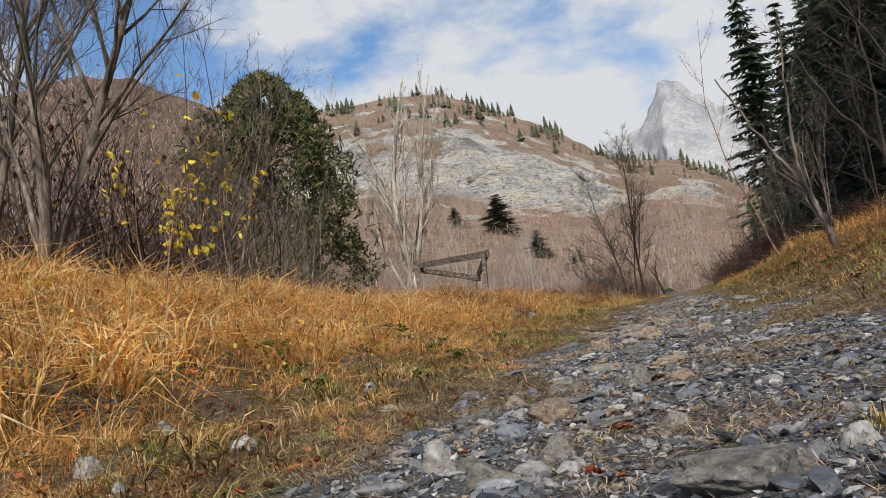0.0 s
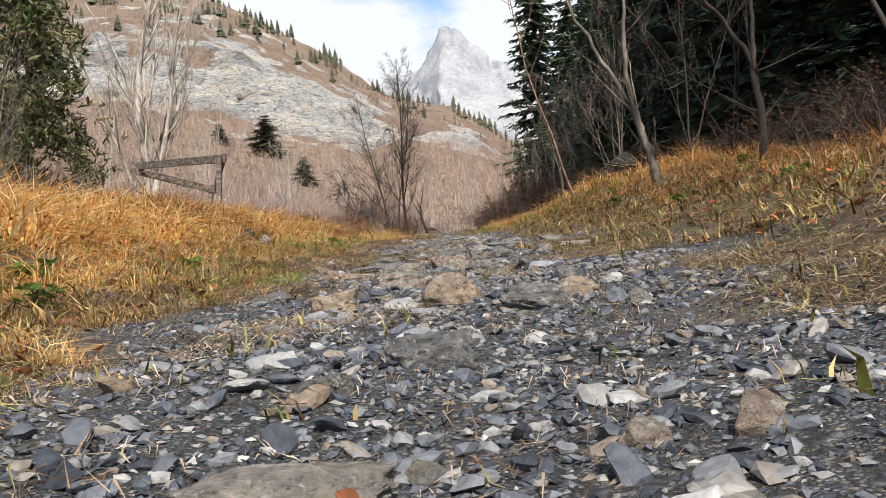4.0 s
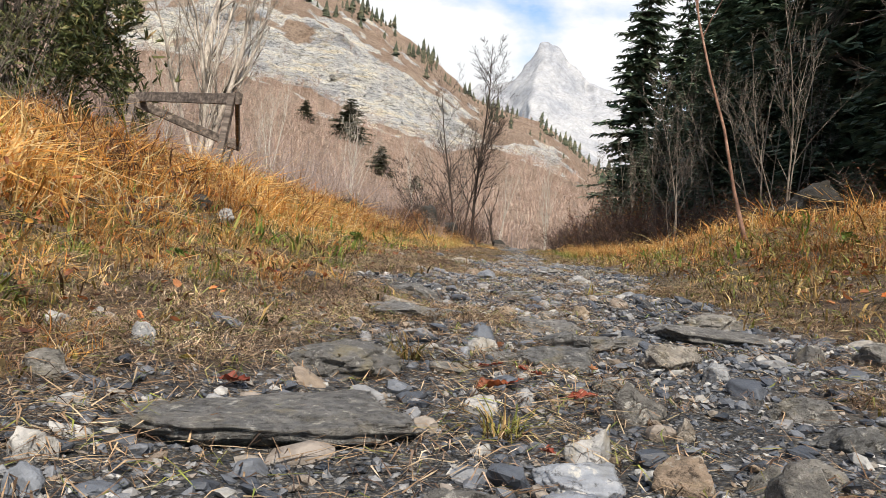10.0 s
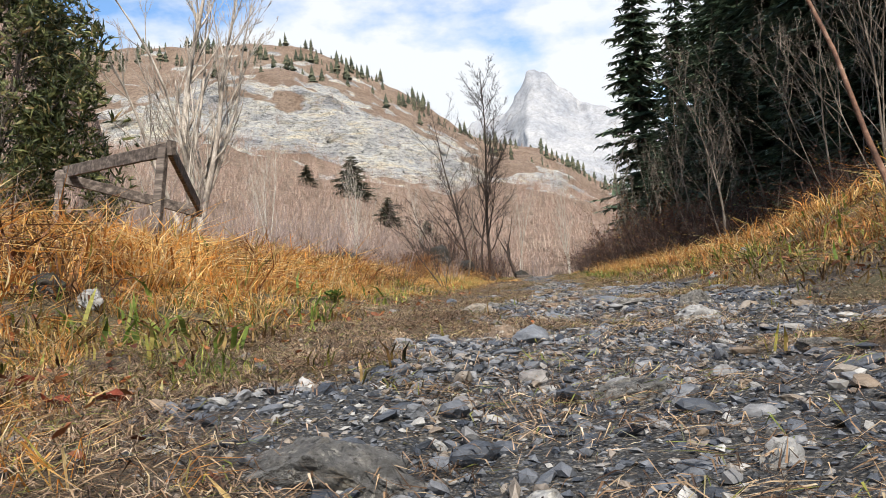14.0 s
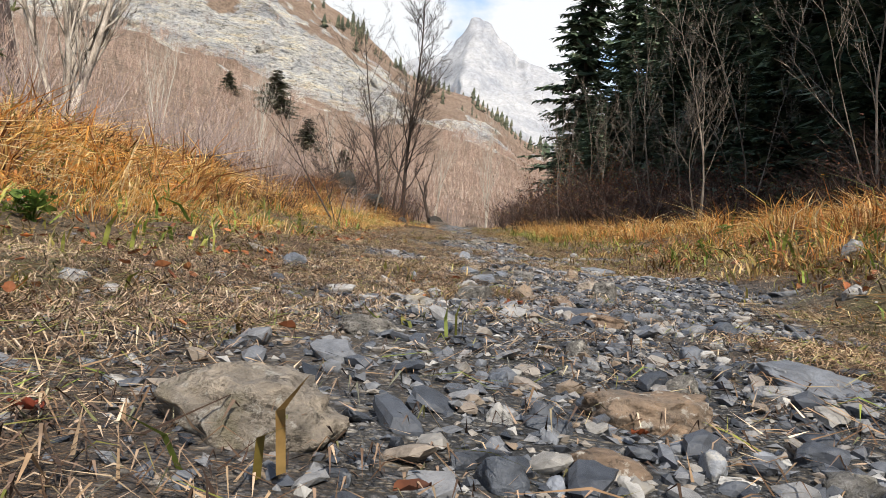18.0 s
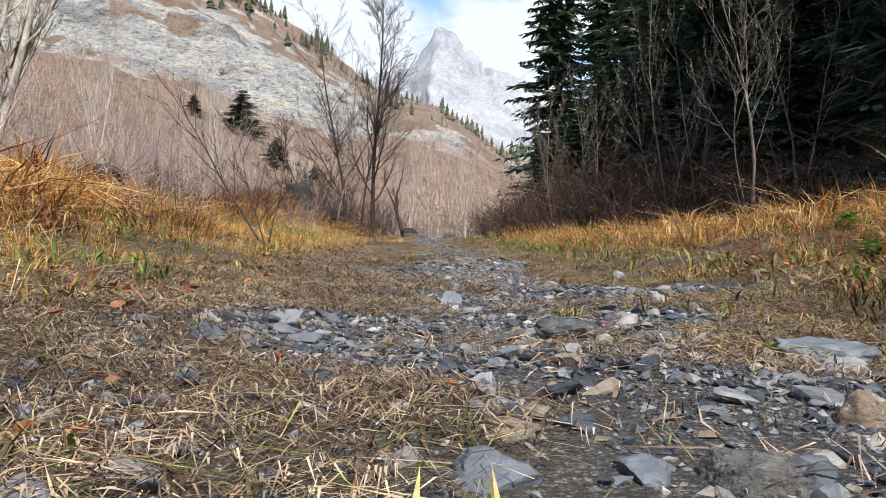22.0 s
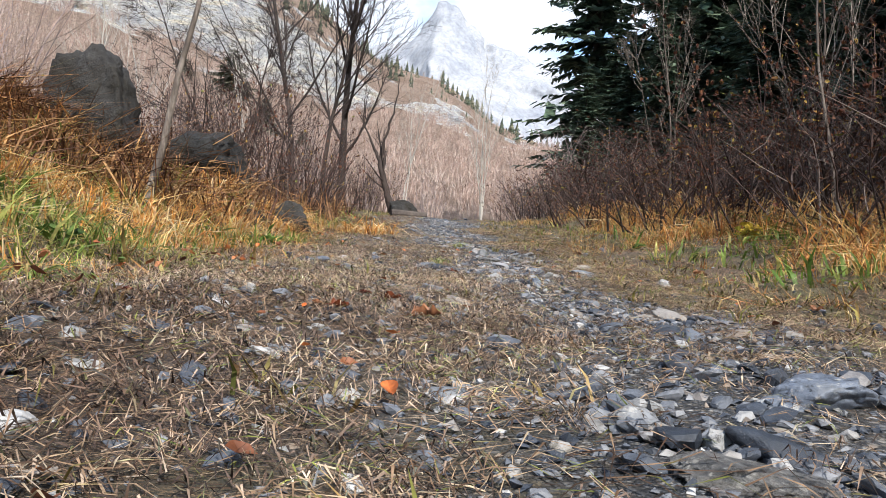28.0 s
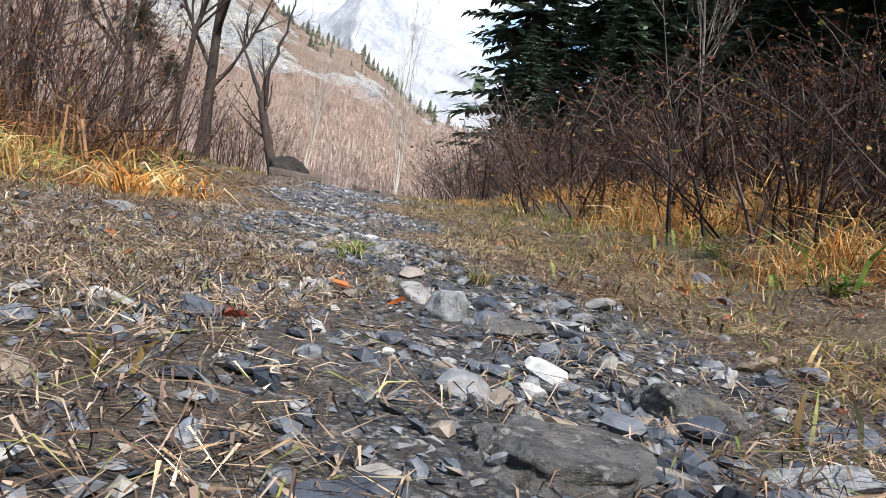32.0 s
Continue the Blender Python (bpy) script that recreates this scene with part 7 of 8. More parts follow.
def gravel():
    rng = np.random.default_rng(5)
    tiny = [chip(rng) for _ in range(40)]
    mid = [lump(rng, 2, 0.25, 7, 0.55) for _ in range(20)]
    floor = bpy.data.objects["ground"]
    small = [pebble(rng) for _ in range(30)]
    for name, n, low, high, power, bases, label in (("pebbles", 240000, 0.004, 0.0115, 1.3, tiny, "loose slate pebbles and chips"), ("gravel_chips", 34000, 0.011, 0.024, 1.4, small, "angular slate chips on the path"), ("gravel_stones", 11000, 0.016, 0.042, 1.6, mid, "loose angular slate stones on the path")):
        u, y = np.where(rng.uniform(0, 1, n) < 0.7, rng.uniform(-1.0, 1.2, n), rng.uniform(-1.9, 1.75, n)), 0.2 + 46 * rng.uniform(0, 1, n) ** 1.05
        x = path_mid(y) + u
        clump = 0.5 + 0.5 * np.sin(2.3 * x + 1.1 * y) * np.sin(1.7 * y - 1.9 * x + 2)
        mud = (y > 17) & (y < 46) & (u > -1.2) & (u < 0.15)
        keep = rng.uniform(0, 1, n) < np.maximum(np.where(mud, np.interp(y, [33, 37], [0.3, 0.38]), 0.07), stony(x, y) * (0.5 + 0.5 * clump)) * np.where((y > 27) & (low > 0.012), 0.8, 1.0)
        x, y = x[keep], y[keep]
        n = len(x)
        s = low + (high - low) * rng.uniform(0, 1, n) ** power
        sizes = np.stack([s * rng.uniform(0.8, 1.4, n), s * rng.uniform(0.7, 1.1, n), s * rng.uniform(0.6, 1.1, n)], 1)
        v, f = scatter(bases, np.stack([x, y, ground_z(x, y) + s * 0.2], 1), sizes, turns(n, rng, 0.9), rng)
        tagged(part(name, mesh_of(name, v, f, SLATE), floor, label), kind="stuff")
    shapes = [mesh_of("stone", *lump(rng, 3, 0.2, 11, 0.5), SLATE_PIECE, True) for _ in range(12)]
    count = 0
    while count < 125:
        y = 0.8 + 47 * rng.uniform(0, 1)
        x = float(path_mid(y)) + rng.uniform(-1.3, 1.4)
        if rng.uniform() > 0.15 + stony(x, y):
            continue
        s = rng.uniform(0.03, 0.065)
        ob = part("stone", shapes[count % 12], floor)
        ob.matrix_basis = Matrix.LocRotScale((x, y, float(ground_z(x, y)) + s * 0.12), Euler((rng.uniform(-0.3, 0.3), rng.uniform(-0.3, 0.3), rng.uniform(0, 6.28))), (s * 1.25, s, s * rng.uniform(0.5, 0.9)))
        count += 1


SLATE_PIECE = speckled("slate_pieces", [(0.0, (0.03, 0.035, 0.045)), (0.4, (0.07, 0.077, 0.092)), (0.7, (0.14, 0.145, 0.155)), (0.88, (0.26, 0.255, 0.25)), (0.94, (0.17, 0.13, 0.09)), (1.0, (0.34, 0.33, 0.32))], 34, 0.45, 0.6, 0.01, "object", spread=0.45)
gravel()


def grow_grass(name, label, bases, x, y, heights, material, rng, tilt=0.5, lift=-0.01):
    n = len(x)
    s = heights
    v, f = scatter(bases, np.stack([x, y, ground_z(x, y) + lift], 1), np.stack([s, s, s], 1), turns(n, rng, tilt), rng)
    tagged(new(name, mesh_of(name, v, f, material)), label, "grass", kind="stuff")


BANK_LEAF = leafy("bank_leaves", [(0.0, (0.16, 0.06, 0.03)), (0.35, (0.3, 0.1, 0.035)), (0.6, (0.42, 0.18, 0.06)), (0.85, (0.5, 0.3, 0.07)), (0.95, (0.5, 0.42, 0.08)), (1.0, (0.2, 0.26, 0.05))], 0.55, 0.3)


LUSH = leafy("fresh_grass", [(0.0, (0.07, 0.13, 0.02)), (0.5, (0.17, 0.24, 0.05)), (0.8, (0.32, 0.33, 0.09)), (1.0, (0.42, 0.33, 0.13))], 0.55, 0.35)
FADED = leafy("faded_grass", [(0.0, (0.04, 0.022, 0.012)), (0.3, (0.2, 0.12, 0.045)), (0.5, (0.5, 0.38, 0.18)), (0.65, (0.1, 0.06, 0.03)), (0.85, (0.3, 0.22, 0.08)), (0.93, (0.2, 0.22, 0.05)), (1.0, (0.12, 0.17, 0.035))], 0.6, 0.3)
RUSSET = leafy("russet_grass", [(0.0, (0.12, 0.05, 0.02)), (0.35, (0.36, 0.15, 0.05)), (0.6, (0.52, 0.27, 0.09)), (0.85, (0.5, 0.36, 0.18)), (0.95, (0.24, 0.22, 0.06)), (1.0, (0.1, 0.14, 0.03))], 0.6, 0.3)
WITHERED = leafy("withered_growth", [(0.0, (0.05, 0.025, 0.015)), (0.5, (0.15, 0.075, 0.04)), (0.85, (0.3, 0.17, 0.08)), (1.0, (0.4, 0.24, 0.1))], 0.65, 0.25)
BITS = leafy("trodden_bits", [(0.0, (0.03, 0.022, 0.02)), (0.3, (0.11, 0.078, 0.064)), (0.55, (0.25, 0.185, 0.145)), (0.75, (0.37, 0.29, 0.225)), (0.86, (0.48, 0.41, 0.33)), (0.92, (0.13, 0.14, 0.06)), (1.0, (0.11, 0.115, 0.13))], 0.75, 0.1)


def meadow():
    rng = np.random.default_rng(6)
    tall = [blade_clump(rng, 16, 1.0, 1.35, 0.0125, 1.15, 0.35, 2) for _ in range(10)]
    short = [blade_clump(rng, 7, 1.0, 1.1, 0.042, 1.0, 0.9, 2) for _ in range(12)]
    flat = [straw_clump(rng, 15, 0.085, 0.085, 0.0012) for _ in range(14)]
    # golden grass on the left bank, and in patches on the right slope
    n = 2100
    y = np.repeat(rng.uniform(2.0, 44, n), 6)
    u = np.repeat(-(1.5 + 8.0 * rng.uniform(0, 1, n) ** 1.25), 6)
    size = np.repeat(rng.uniform(0.55, 1.15, n), 6)
    start = np.interp(y, [0, 8, 14, 20, 27, 30, 36, 44], [2.5, 2.5, 2.6, 2.2, 2.1, 2.9, 2.6, 2.0])
    keep = ((-u > start + 0.5 * np.sin(2.1 * y) + 0.25 * np.sin(5 * y + 3 * u)) | (np.repeat(rng.uniform(0, 1, n), 6) < 0.22)) & (np.repeat(rng.uniform(0, 1, n), 6) < np.interp(y, [2, 30, 36, 44], [1, 1, 0.75, 0.5]))
    y, u, size = y[keep], u[keep], size[keep]
    y, u = y + rng.normal(0, 0.13, len(y)), u + rng.normal(0, 0.13, len(y))
    h = size * rng.uniform(0.22, 0.52, len(y)) * np.clip((-u - 1.4) / 1.5, 0.4, 1.1) * np.interp(y, [8, 15, 27, 31], [1.1, 1.15, 1.1, 0.7])
    grow_grass("golden_grass", "tall golden autumn grass on the bank", tall, path_mid(y) + u, y, h, GOLD, rng, 0.9)
    y = rng.uniform(3, 40, 3600)
    u = rng.uniform(1.6, 5.2, 3600)
    keep = (np.sin(1.3 * y + 0.7 * u) * np.sin(0.8 * y - 2.2 * u + 1) > np.interp(u, [1.6, 2.6, 5], [0.45, -0.1, -0.5]))
    y, u = y[keep], u[keep]
    grow_grass("dry_slope_grass", "dry orange grass in tufts on the slope", tall, path_mid(y) + u, y, rng.uniform(0.12, 0.3, len(y)), RUSSET, rng, 1.0)
    # russet and golden grass at the foot of the thicket
    y = np.r_[rng.uniform(16, 46, 1500), rng.uniform(31, 48, 900)]
    u = np.r_[1.7 + 2.9 * rng.uniform(0, 1, 1500) ** 0.8, rng.uniform(1.3, 3.2, 900)]
    keep = np.sin(1.9 * y + 1.3 * u) + np.sin(0.9 * y - 2 * u) > np.interp(u, [1.3, 1.7, 2.6], [1.1, 0.6, -0.7])
    y, u = y[keep], u[keep]
    h = rng.uniform(0.2, 0.46, len(y)) * np.clip((u - 1.2) / 1.2, 0.45, 1)
    half = np.arange(len(y)) % 5 < 3
    grow_grass("thicket_foot_grass", "orange autumn grass at the foot of the thicket", tall, path_mid(y[half]) + u[half], y[half], h[half], GOLD, rng, 1.0)
    grow_grass("russet_foot_grass", "russet withered grass at the foot of the thicket", tall, path_mid(y[~half]) + u[~half], y[~half], h[~half], RUSSET, rng, 1.0)
    # short grass on both verges
    y = 0.3 + 50 * rng.uniform(0, 1, 22000)
    u = rng.uniform(-3.4, 4.0, 22000)
    x = path_mid(y) + u
    patch = 0.5 + 0.5 * np.sin(1.9 * x + 0.9 * y) * np.sin(1.2 * y - 1.4 * x)
    keep = rng.uniform(0, 1, 22000) < ((1 - stony(x, y)) * (0.25 + 0.75 * patch) + 0.02) * np.where((u > -1.2) & (u < 0.6) & (y > 14), 0.15, 1.0)
    x, y = x[keep], y[keep]
    grow_grass("verge_grass", "short green and brown grass on the verges", short, x, y, rng.uniform(0.03, 0.11, len(x)), GREEN, rng)
    # greener tufts on the verges, and thin cover on the slope and by the start
    y = np.r_[np.where(rng.uniform(0, 1, 2600) < 0.45, rng.uniform(29, 39, 2600), rng.uniform(14, 44, 2600)), rng.uniform(2, 24, 5200), rng.uniform(1.5, 17, 4200)]
    u = np.r_[np.where(rng.uniform(0, 1, 2600) < 0.55, rng.uniform(-3.2, -1.3, 2600), rng.uniform(1.5, 3.4, 2600)), rng.uniform(1.25, 3.6, 5200), rng.uniform(-3.4, -1.2, 4200)]
    x = path_mid(y) + u
    keep = (0.5 + 0.5 * np.sin(2.1 * x + 1.7 * y) * np.sin(1.5 * y - 1.1 * x + 2) > rng.uniform(0.1, 0.9, len(x))) & (stony(x, y) < 0.6)
    first = np.arange(len(x)) < 2600
    a, b = keep & first, keep & ~first
    grow_grass("green_tufts", "fresh green grass in tufts on the verge", short, x[a], y[a], rng.uniform(0.08, 0.24, a.sum()), LUSH, rng, 0.6)
    grow_grass("slope_grass", "thin faded grass on the slope and verge", short, x[b], y[b], rng.uniform(0.05, 0.14, b.sum()), FADED, rng, 0.9)
    # uneven tufts on the left verge by the start
    n = 420
    cy, cu = np.repeat(rng.uniform(1.2, 14, n), 7), np.repeat(-rng.uniform(0.9, 3.2, n), 7)
    y, u = cy + rng.normal(0, 0.07, n * 7), cu + rng.normal(0, 0.07, n * 7)
    h = np.repeat(rng.uniform(0.05, 0.15, n), 7) * rng.uniform(0.7, 1.2, n * 7)
    kind = np.repeat(rng.uniform(0, 1, n), 7)
    for low, high, name, label, material in ((0, 0.45, "verge_gold_tufts", "golden tufts of grass on the verge", GOLD), (0.45, 0.75, "verge_green_tufts", "green tufts of grass on the verge", LUSH), (0.75, 1, "verge_brown_tufts", "withered brown tufts on the verge", RUSSET)):
        m = (kind >= low) & (kind < high) & (stony(path_mid(y) + u, y) < 0.5)
        grow_grass(name, label, tall, path_mid(y[m]) + u[m], y[m], h[m], material, rng, 0.9)
    # bent tussocks and matted tufts that break up the verges and the slope
    mat = [blade_clump(rng, 13, 1.0, 1.9, 0.055, 1.2, 0.7, 1) for _ in range(12)]
    n = 9000
    y, u = 0.8 + 45 * rng.uniform(0, 1, n), np.where(rng.uniform(0, 1, n) < 0.5, -rng.uniform(0.9, 4.2, n), rng.uniform(1.1, 4.4, n))
    x = path_mid(y) + u
    lumpy = np.sin(5.1 * x + 2.3 * y) * np.sin(4.3 * y - 2.9 * x + 1) + 0.6 * np.sin(9 * x) * np.sin(8 * y)
    keep = (lumpy > rng.uniform(-0.5, 0.5, n)) & (stony(x, y) < 0.45)
    kind = np.sin(1.7 * x + 0.6 * y) + np.sin(1.1 * y - 2.3 * x) + rng.normal(0, 0.9, n)
    h = rng.uniform(0.035, 0.12, n)
    for low, high, name, label, material in ((-9, -0.7, "brown_tussocks", "matted brown tussocks on the verges", RUSSET), (-0.7, 0.5, "straw_tussocks", "bleached straw tussocks on the verges", STRAW), (0.5, 1.3, "faded_tussocks", "faded grass tussocks on the verges", FADED), (1.3, 9, "green_tussocks", "green grass tussocks on the verges", LUSH)):
        m = keep & (kind >= low) & (kind < high)
        grow_grass(name, label, mat, x[m], y[m], h[m], material, rng, 0.9)
    # matted short grass on the right slope, and on both verges towards the bend
    n = 18000
    y, u = np.where(rng.uniform(0, 1, n) < 0.67, rng.uniform(24, 47, n), rng.uniform(3, 24, n)), np.where(rng.uniform(0, 1, n) < 0.45, -rng.uniform(0.75, 3.2, n), rng.uniform(0.95, 3.6, n))
    u = np.where((y < 24) & (u < 0), rng.uniform(1.2, 4.6, n), u)
    x = path_mid(y) + u
    keep = (stony(x, y) < 0.3) & (np.sin(4.1 * x + 2.7 * y) * np.sin(3.7 * y - 2.2 * x) > rng.uniform(-0.9, 0.4, n))
    kind = 0.8 * np.sin(1.3 * x + 0.9 * y) + 0.8 * np.sin(1.6 * y - 1.9 * x) + rng.normal(0, 0.8, n)
    h = rng.uniform(0.025, 0.08, n) * np.interp(np.abs(u), [0.8, 1.8], [0.6, 1.15])
    for low, high, name, label, material in ((-9, -0.9, "matted_russet_grass", "matted russet grass on the verges", RUSSET), (-0.9, 0.3, "matted_straw", "matted tan straw on the verges", STRAW), (0.3, 0.8, "matted_gold_grass", "matted golden grass on the verges", GOLD), (0.8, 9, "matted_green_grass", "matted fresh green grass on the verges", LUSH)):
        m = keep & (kind >= low) & (kind < high)
        grow_grass(name, label, mat, x[m], y[m], h[m], material, rng, 0.9)
    # coarse rust clumps with dark gaps on the left bank
    n = 260
    cy, cu = np.repeat(rng.uniform(15, 37, n), 5), np.repeat(-rng.uniform(2.5, 6.5, n), 5)
    y, u = cy + rng.normal(0, 0.1, n * 5), cu + rng.normal(0, 0.1, n * 5)
    h = np.repeat(rng.uniform(0.3, 0.7, n), 5) * rng.uniform(0.7, 1.1, n * 5)
    brown = np.repeat(rng.uniform(0, 1, n) < 0.4, 5)
    grow_grass("rust_grass", "tall rust orange grass clumps on the bank", tall, path_mid(y[~brown]) + u[~brown], y[~brown], h[~brown], RUSSET, rng, 1.1)
    grow_grass("brown_stalks", "dark brown withered stalks among golden grass", tall, path_mid(y[brown]) + u[brown], y[brown], h[brown], WITHERED, rng, 1.1)
    # straw lying about: thick close to the path, thinner and coarser beyond
    n = 66000
    y = rng.uniform(0.3, 44, n)
    u = np.where(rng.uniform(0, 1, n) < 0.62, rng.uniform(-1.7, 1.3, n), rng.uniform(-3.2, 4.2, n))
    x = path_mid(y) + u
    patch = 0.5 + 0.5 * np.sin(2.7 * x + 1.3 * y + 1) * np.sin(2.2 * y - 1.1 * x)
    mud = (y > 17) & (y < 46) & (u > np.interp(y, [27, 30], [-1.15, -1.0])) & (u < 0.1)
    keep = rng.uniform(0, 1, n) < np.where(stony(x, y) > 0.5, np.where(u < 0.25, np.interp(y, [9.5, 10.4, 12.2, 13], [0.0, 0.4, 0.4, 0.0]), 0.0) + np.interp(y, [26, 32, 38, 41], [0.05, 0.22, 0.18, 0.04]) + 0.3 * (patch > np.interp(y, [26, 32, 38], [0.7, 0.45, 0.75])), np.where(mud, np.interp(y, [26, 30, 35, 37], [0.8, 0.75, 0.75, 0.6]) + 0.2 * (patch > 0.6), np.where((y < 10) & (u < 1), 0.6 + 0.4 * (patch > 0.45), np.where(u > 0.3, 1.0, np.interp(y, [10, 16, 27, 30], [1.0, 0.8, 0.7, 1.0])))))
    keep &= (np.abs(u + 0.2) < 1.9) | (rng.uniform(0, 1, n) < 0.6)
    x, y, u = x[keep], y[keep], u[keep]
    size = rng.uniform(0.75, 1.4, len(x)) * np.where((u < -1.8) | (u > 1.5), 1.35, 1.0) * np.interp(y, [26, 30], [1.0, 0.8])
    grow_grass("straw", "dry straw and flattened grass on the ground", flat, x, y, size, STRAW, rng, 0.2, rng.uniform(0.003, 0.014, len(x)))
    # short broken bits of straw, bark and leaf trodden into the ground
    bits = [straw_clump(rng, 26, 0.11, 0.034, 0.0013) for _ in range(14)]
    n = 26000
    y = np.where(rng.uniform(0, 1, n) < 0.75, rng.uniform(14, 46, n), rng.uniform(0.8, 14, n))
    u = np.where(rng.uniform(0, 1, n) < 0.7, rng.uniform(-1.5, 0.5, n), rng.uniform(-2.2, 2.4, n))
    x = path_mid(y) + u
    keep = rng.uniform(0, 1, n) < np.where(stony(x, y) > 0.5, 0.12, 1.0) * np.interp(y, [35, 37], [1.0, 0.85])
    x, y = x[keep], y[keep]
    grow_grass("trodden_litter", "short bits of straw and leaf trodden into the mud", bits, x, y, rng.uniform(0.7, 1.3, len(x)), BITS, rng, 0.3, rng.uniform(0.001, 0.008, len(x)))
    # rank green and golden grass on the bank towards the bend
    y, u = rng.uniform(27, 41, 2400), -(1.0 + 2.6 * rng.uniform(0, 1, 2400))
    x = path_mid(y) + u
    green = np.sin(2.3 * x + 1.1 * y) + np.sin(1.7 * y) + rng.normal(0, 0.7, 2400) > 1.0
    h = rng.uniform(0.1, 0.27, 2400) * np.clip((-u - 0.7) / 1.0, 0.3, 1)
    grow_grass("rank_green_grass", "rank green grass on the bank beside the path", tall, x[green], y[green], h[green], LUSH, rng, 0.9)
    grow_grass("rank_dry_grass", "rank orange dry grass on the bank beside the path", tall, x[~green], y[~green], h[~green] * 1.15, GOLD, rng, 0.9)
    # brown withered growth hanging over the mound and the boulders
    y, u = np.r_[rng.normal(37.4, 0.8, 480), rng.normal(42.5, 1.6, 220), rng.normal(39.1, 0.35, 130)], np.r_[rng.normal(-3.3, 0.8, 480), rng.normal(-2.6, 0.8, 220), rng.normal(-2.5, 0.4, 130)]
    keep = u < -1.5
    grow_grass("withered_growth", "brown withered grass and fern over the mound", tall, path_mid(y[keep]) + u[keep], y[keep], rng.uniform(0.25, 0.55, keep.sum()), WITHERED, rng, 1.2)
    # broad yellow and rust leaves still standing in the grass by the start
    leaves = [leaf_shape(rng, 0), leaf_shape(rng)]
    y, u = rng.uniform(2.5, 15, 2600), -(2.2 + 5.5 * rng.uniform(0, 1, 2600) ** 1.4)
    x = path_mid(y) + u
    s = rng.uniform(0.018, 0.045, 2600)
    v, f = scatter(leaves, np.stack([x, y, ground_z(x, y) + rng.uniform(0.03, 0.38, 2600)], 1), np.stack([s, s, s], 1), turns(2600, rng, 2.4), rng)
    tagged(new("bank_leaves", mesh_of("bank_leaves", v, f, BANK_LEAF)), "yellow and rust leaves among golden grass", "leaves", kind="stuff")
    # brown leaves thick on the right slope
    y, u = rng.uniform(2, 24, 3600), rng.uniform(1.4, 4.8, 3600)
    x, s = path_mid(y) + u, rng.uniform(0.025, 0.06, 3600)
    v, f = scatter([leaf_shape(rng, 0), leaf_shape(rng, 0)], np.stack([x, y, ground_z(x, y) + rng.uniform(0.01, 0.05, 3600)], 1), np.stack([s, s, s], 1), turns(3600, rng, 1.2), rng)
    tagged(new("slope_leaves", mesh_of("slope_leaves", v, f, LITTER)), "brown withered leaves among grass on the slope", "leaves", kind="stuff")
    # withered leaves on the left verge
    n = 4200
    y, u = 0.6 + 44 * rng.uniform(0, 1, n) ** 1.3, -rng.uniform(0.9, 4.2, n)
    x, s = path_mid(y) + u, rng.uniform(0.022, 0.048, n)
    m = stony(x, y) < 0.5
    v, f = scatter([leaf_shape(rng), leaf_shape(rng)], np.stack([x, y, ground_z(x, y) + rng.uniform(0.01, 0.06, n)], 1)[m], np.stack([s, s, s], 1)[m], turns(n, rng, 1.4)[m], rng)
    tagged(new("verge_leaves", mesh_of("verge_leaves", v, f, LITTER)), "brown and rust withered leaves on the verge", "leaves", kind="stuff")
    # leaves
    leaves = [leaf_shape(rng), leaf_shape(rng), leaf_shape(rng)]
    y = rng.uniform(0.5, 46, 4200)
    u = rng.uniform(-4.5, 4.2, 4200)
    x = path_mid(y) + u
    keep = rng.uniform(0, 1, 4200) < np.where(stony(x, y) > 0.5, 0.07, 0.8)
    x, y = x[keep], y[keep]
    s = rng.uniform(0.014, 0.036, len(x))
    v, f = scatter(leaves, np.stack([x, y, ground_z(x, y) + 0.02], 1), np.stack([s, s, s], 1), turns(len(x), rng, 1.0), rng)
    tagged(new("leaf_litter", mesh_of("leaf_litter", v, f, LITTER)), "brown and rust fallen leaves scattered on the ground", "leaves", kind="stuff")


meadow()


def herb(x, y, size, seed, material, label):
    """A low rosette of broad leaves."""
    rng = np.random.default_rng(seed)
    n = 16
    a = rng.uniform(0, 6.283, n)
    r = rng.uniform(0.1, 0.5, n)
    p = np.stack([np.cos(a) * r, np.sin(a) * r, rng.uniform(0.1, 0.5, n)], 1)
    v, f = scatter([leaf_shape(rng, 2), leaf_shape(rng)], p, np.full((n, 3), 0.36) * rng.uniform(0.6, 1.3, (n, 1)), turns(n, rng, 1.0), rng)
    stems = Pile()
    for q in p:
        sv, sf = tube(np.array([[0, 0, -0.1], q * 0.5 + (0, 0, 0.08), q]), np.array([0.02, 0.015, 0.01]), 4)
        stems.put(sv, sf)
    ob = tagged(new("herb"), label, "plant", "low herbs on the verge")
    part("foliage", mesh_of("foliage", v, f, material), ob)
    tagged(part("stalk", stems.mesh("stalk", material), ob), kind="stuff")
    ob.location = stand(x, y)
    ob.scale = (size, size, size)


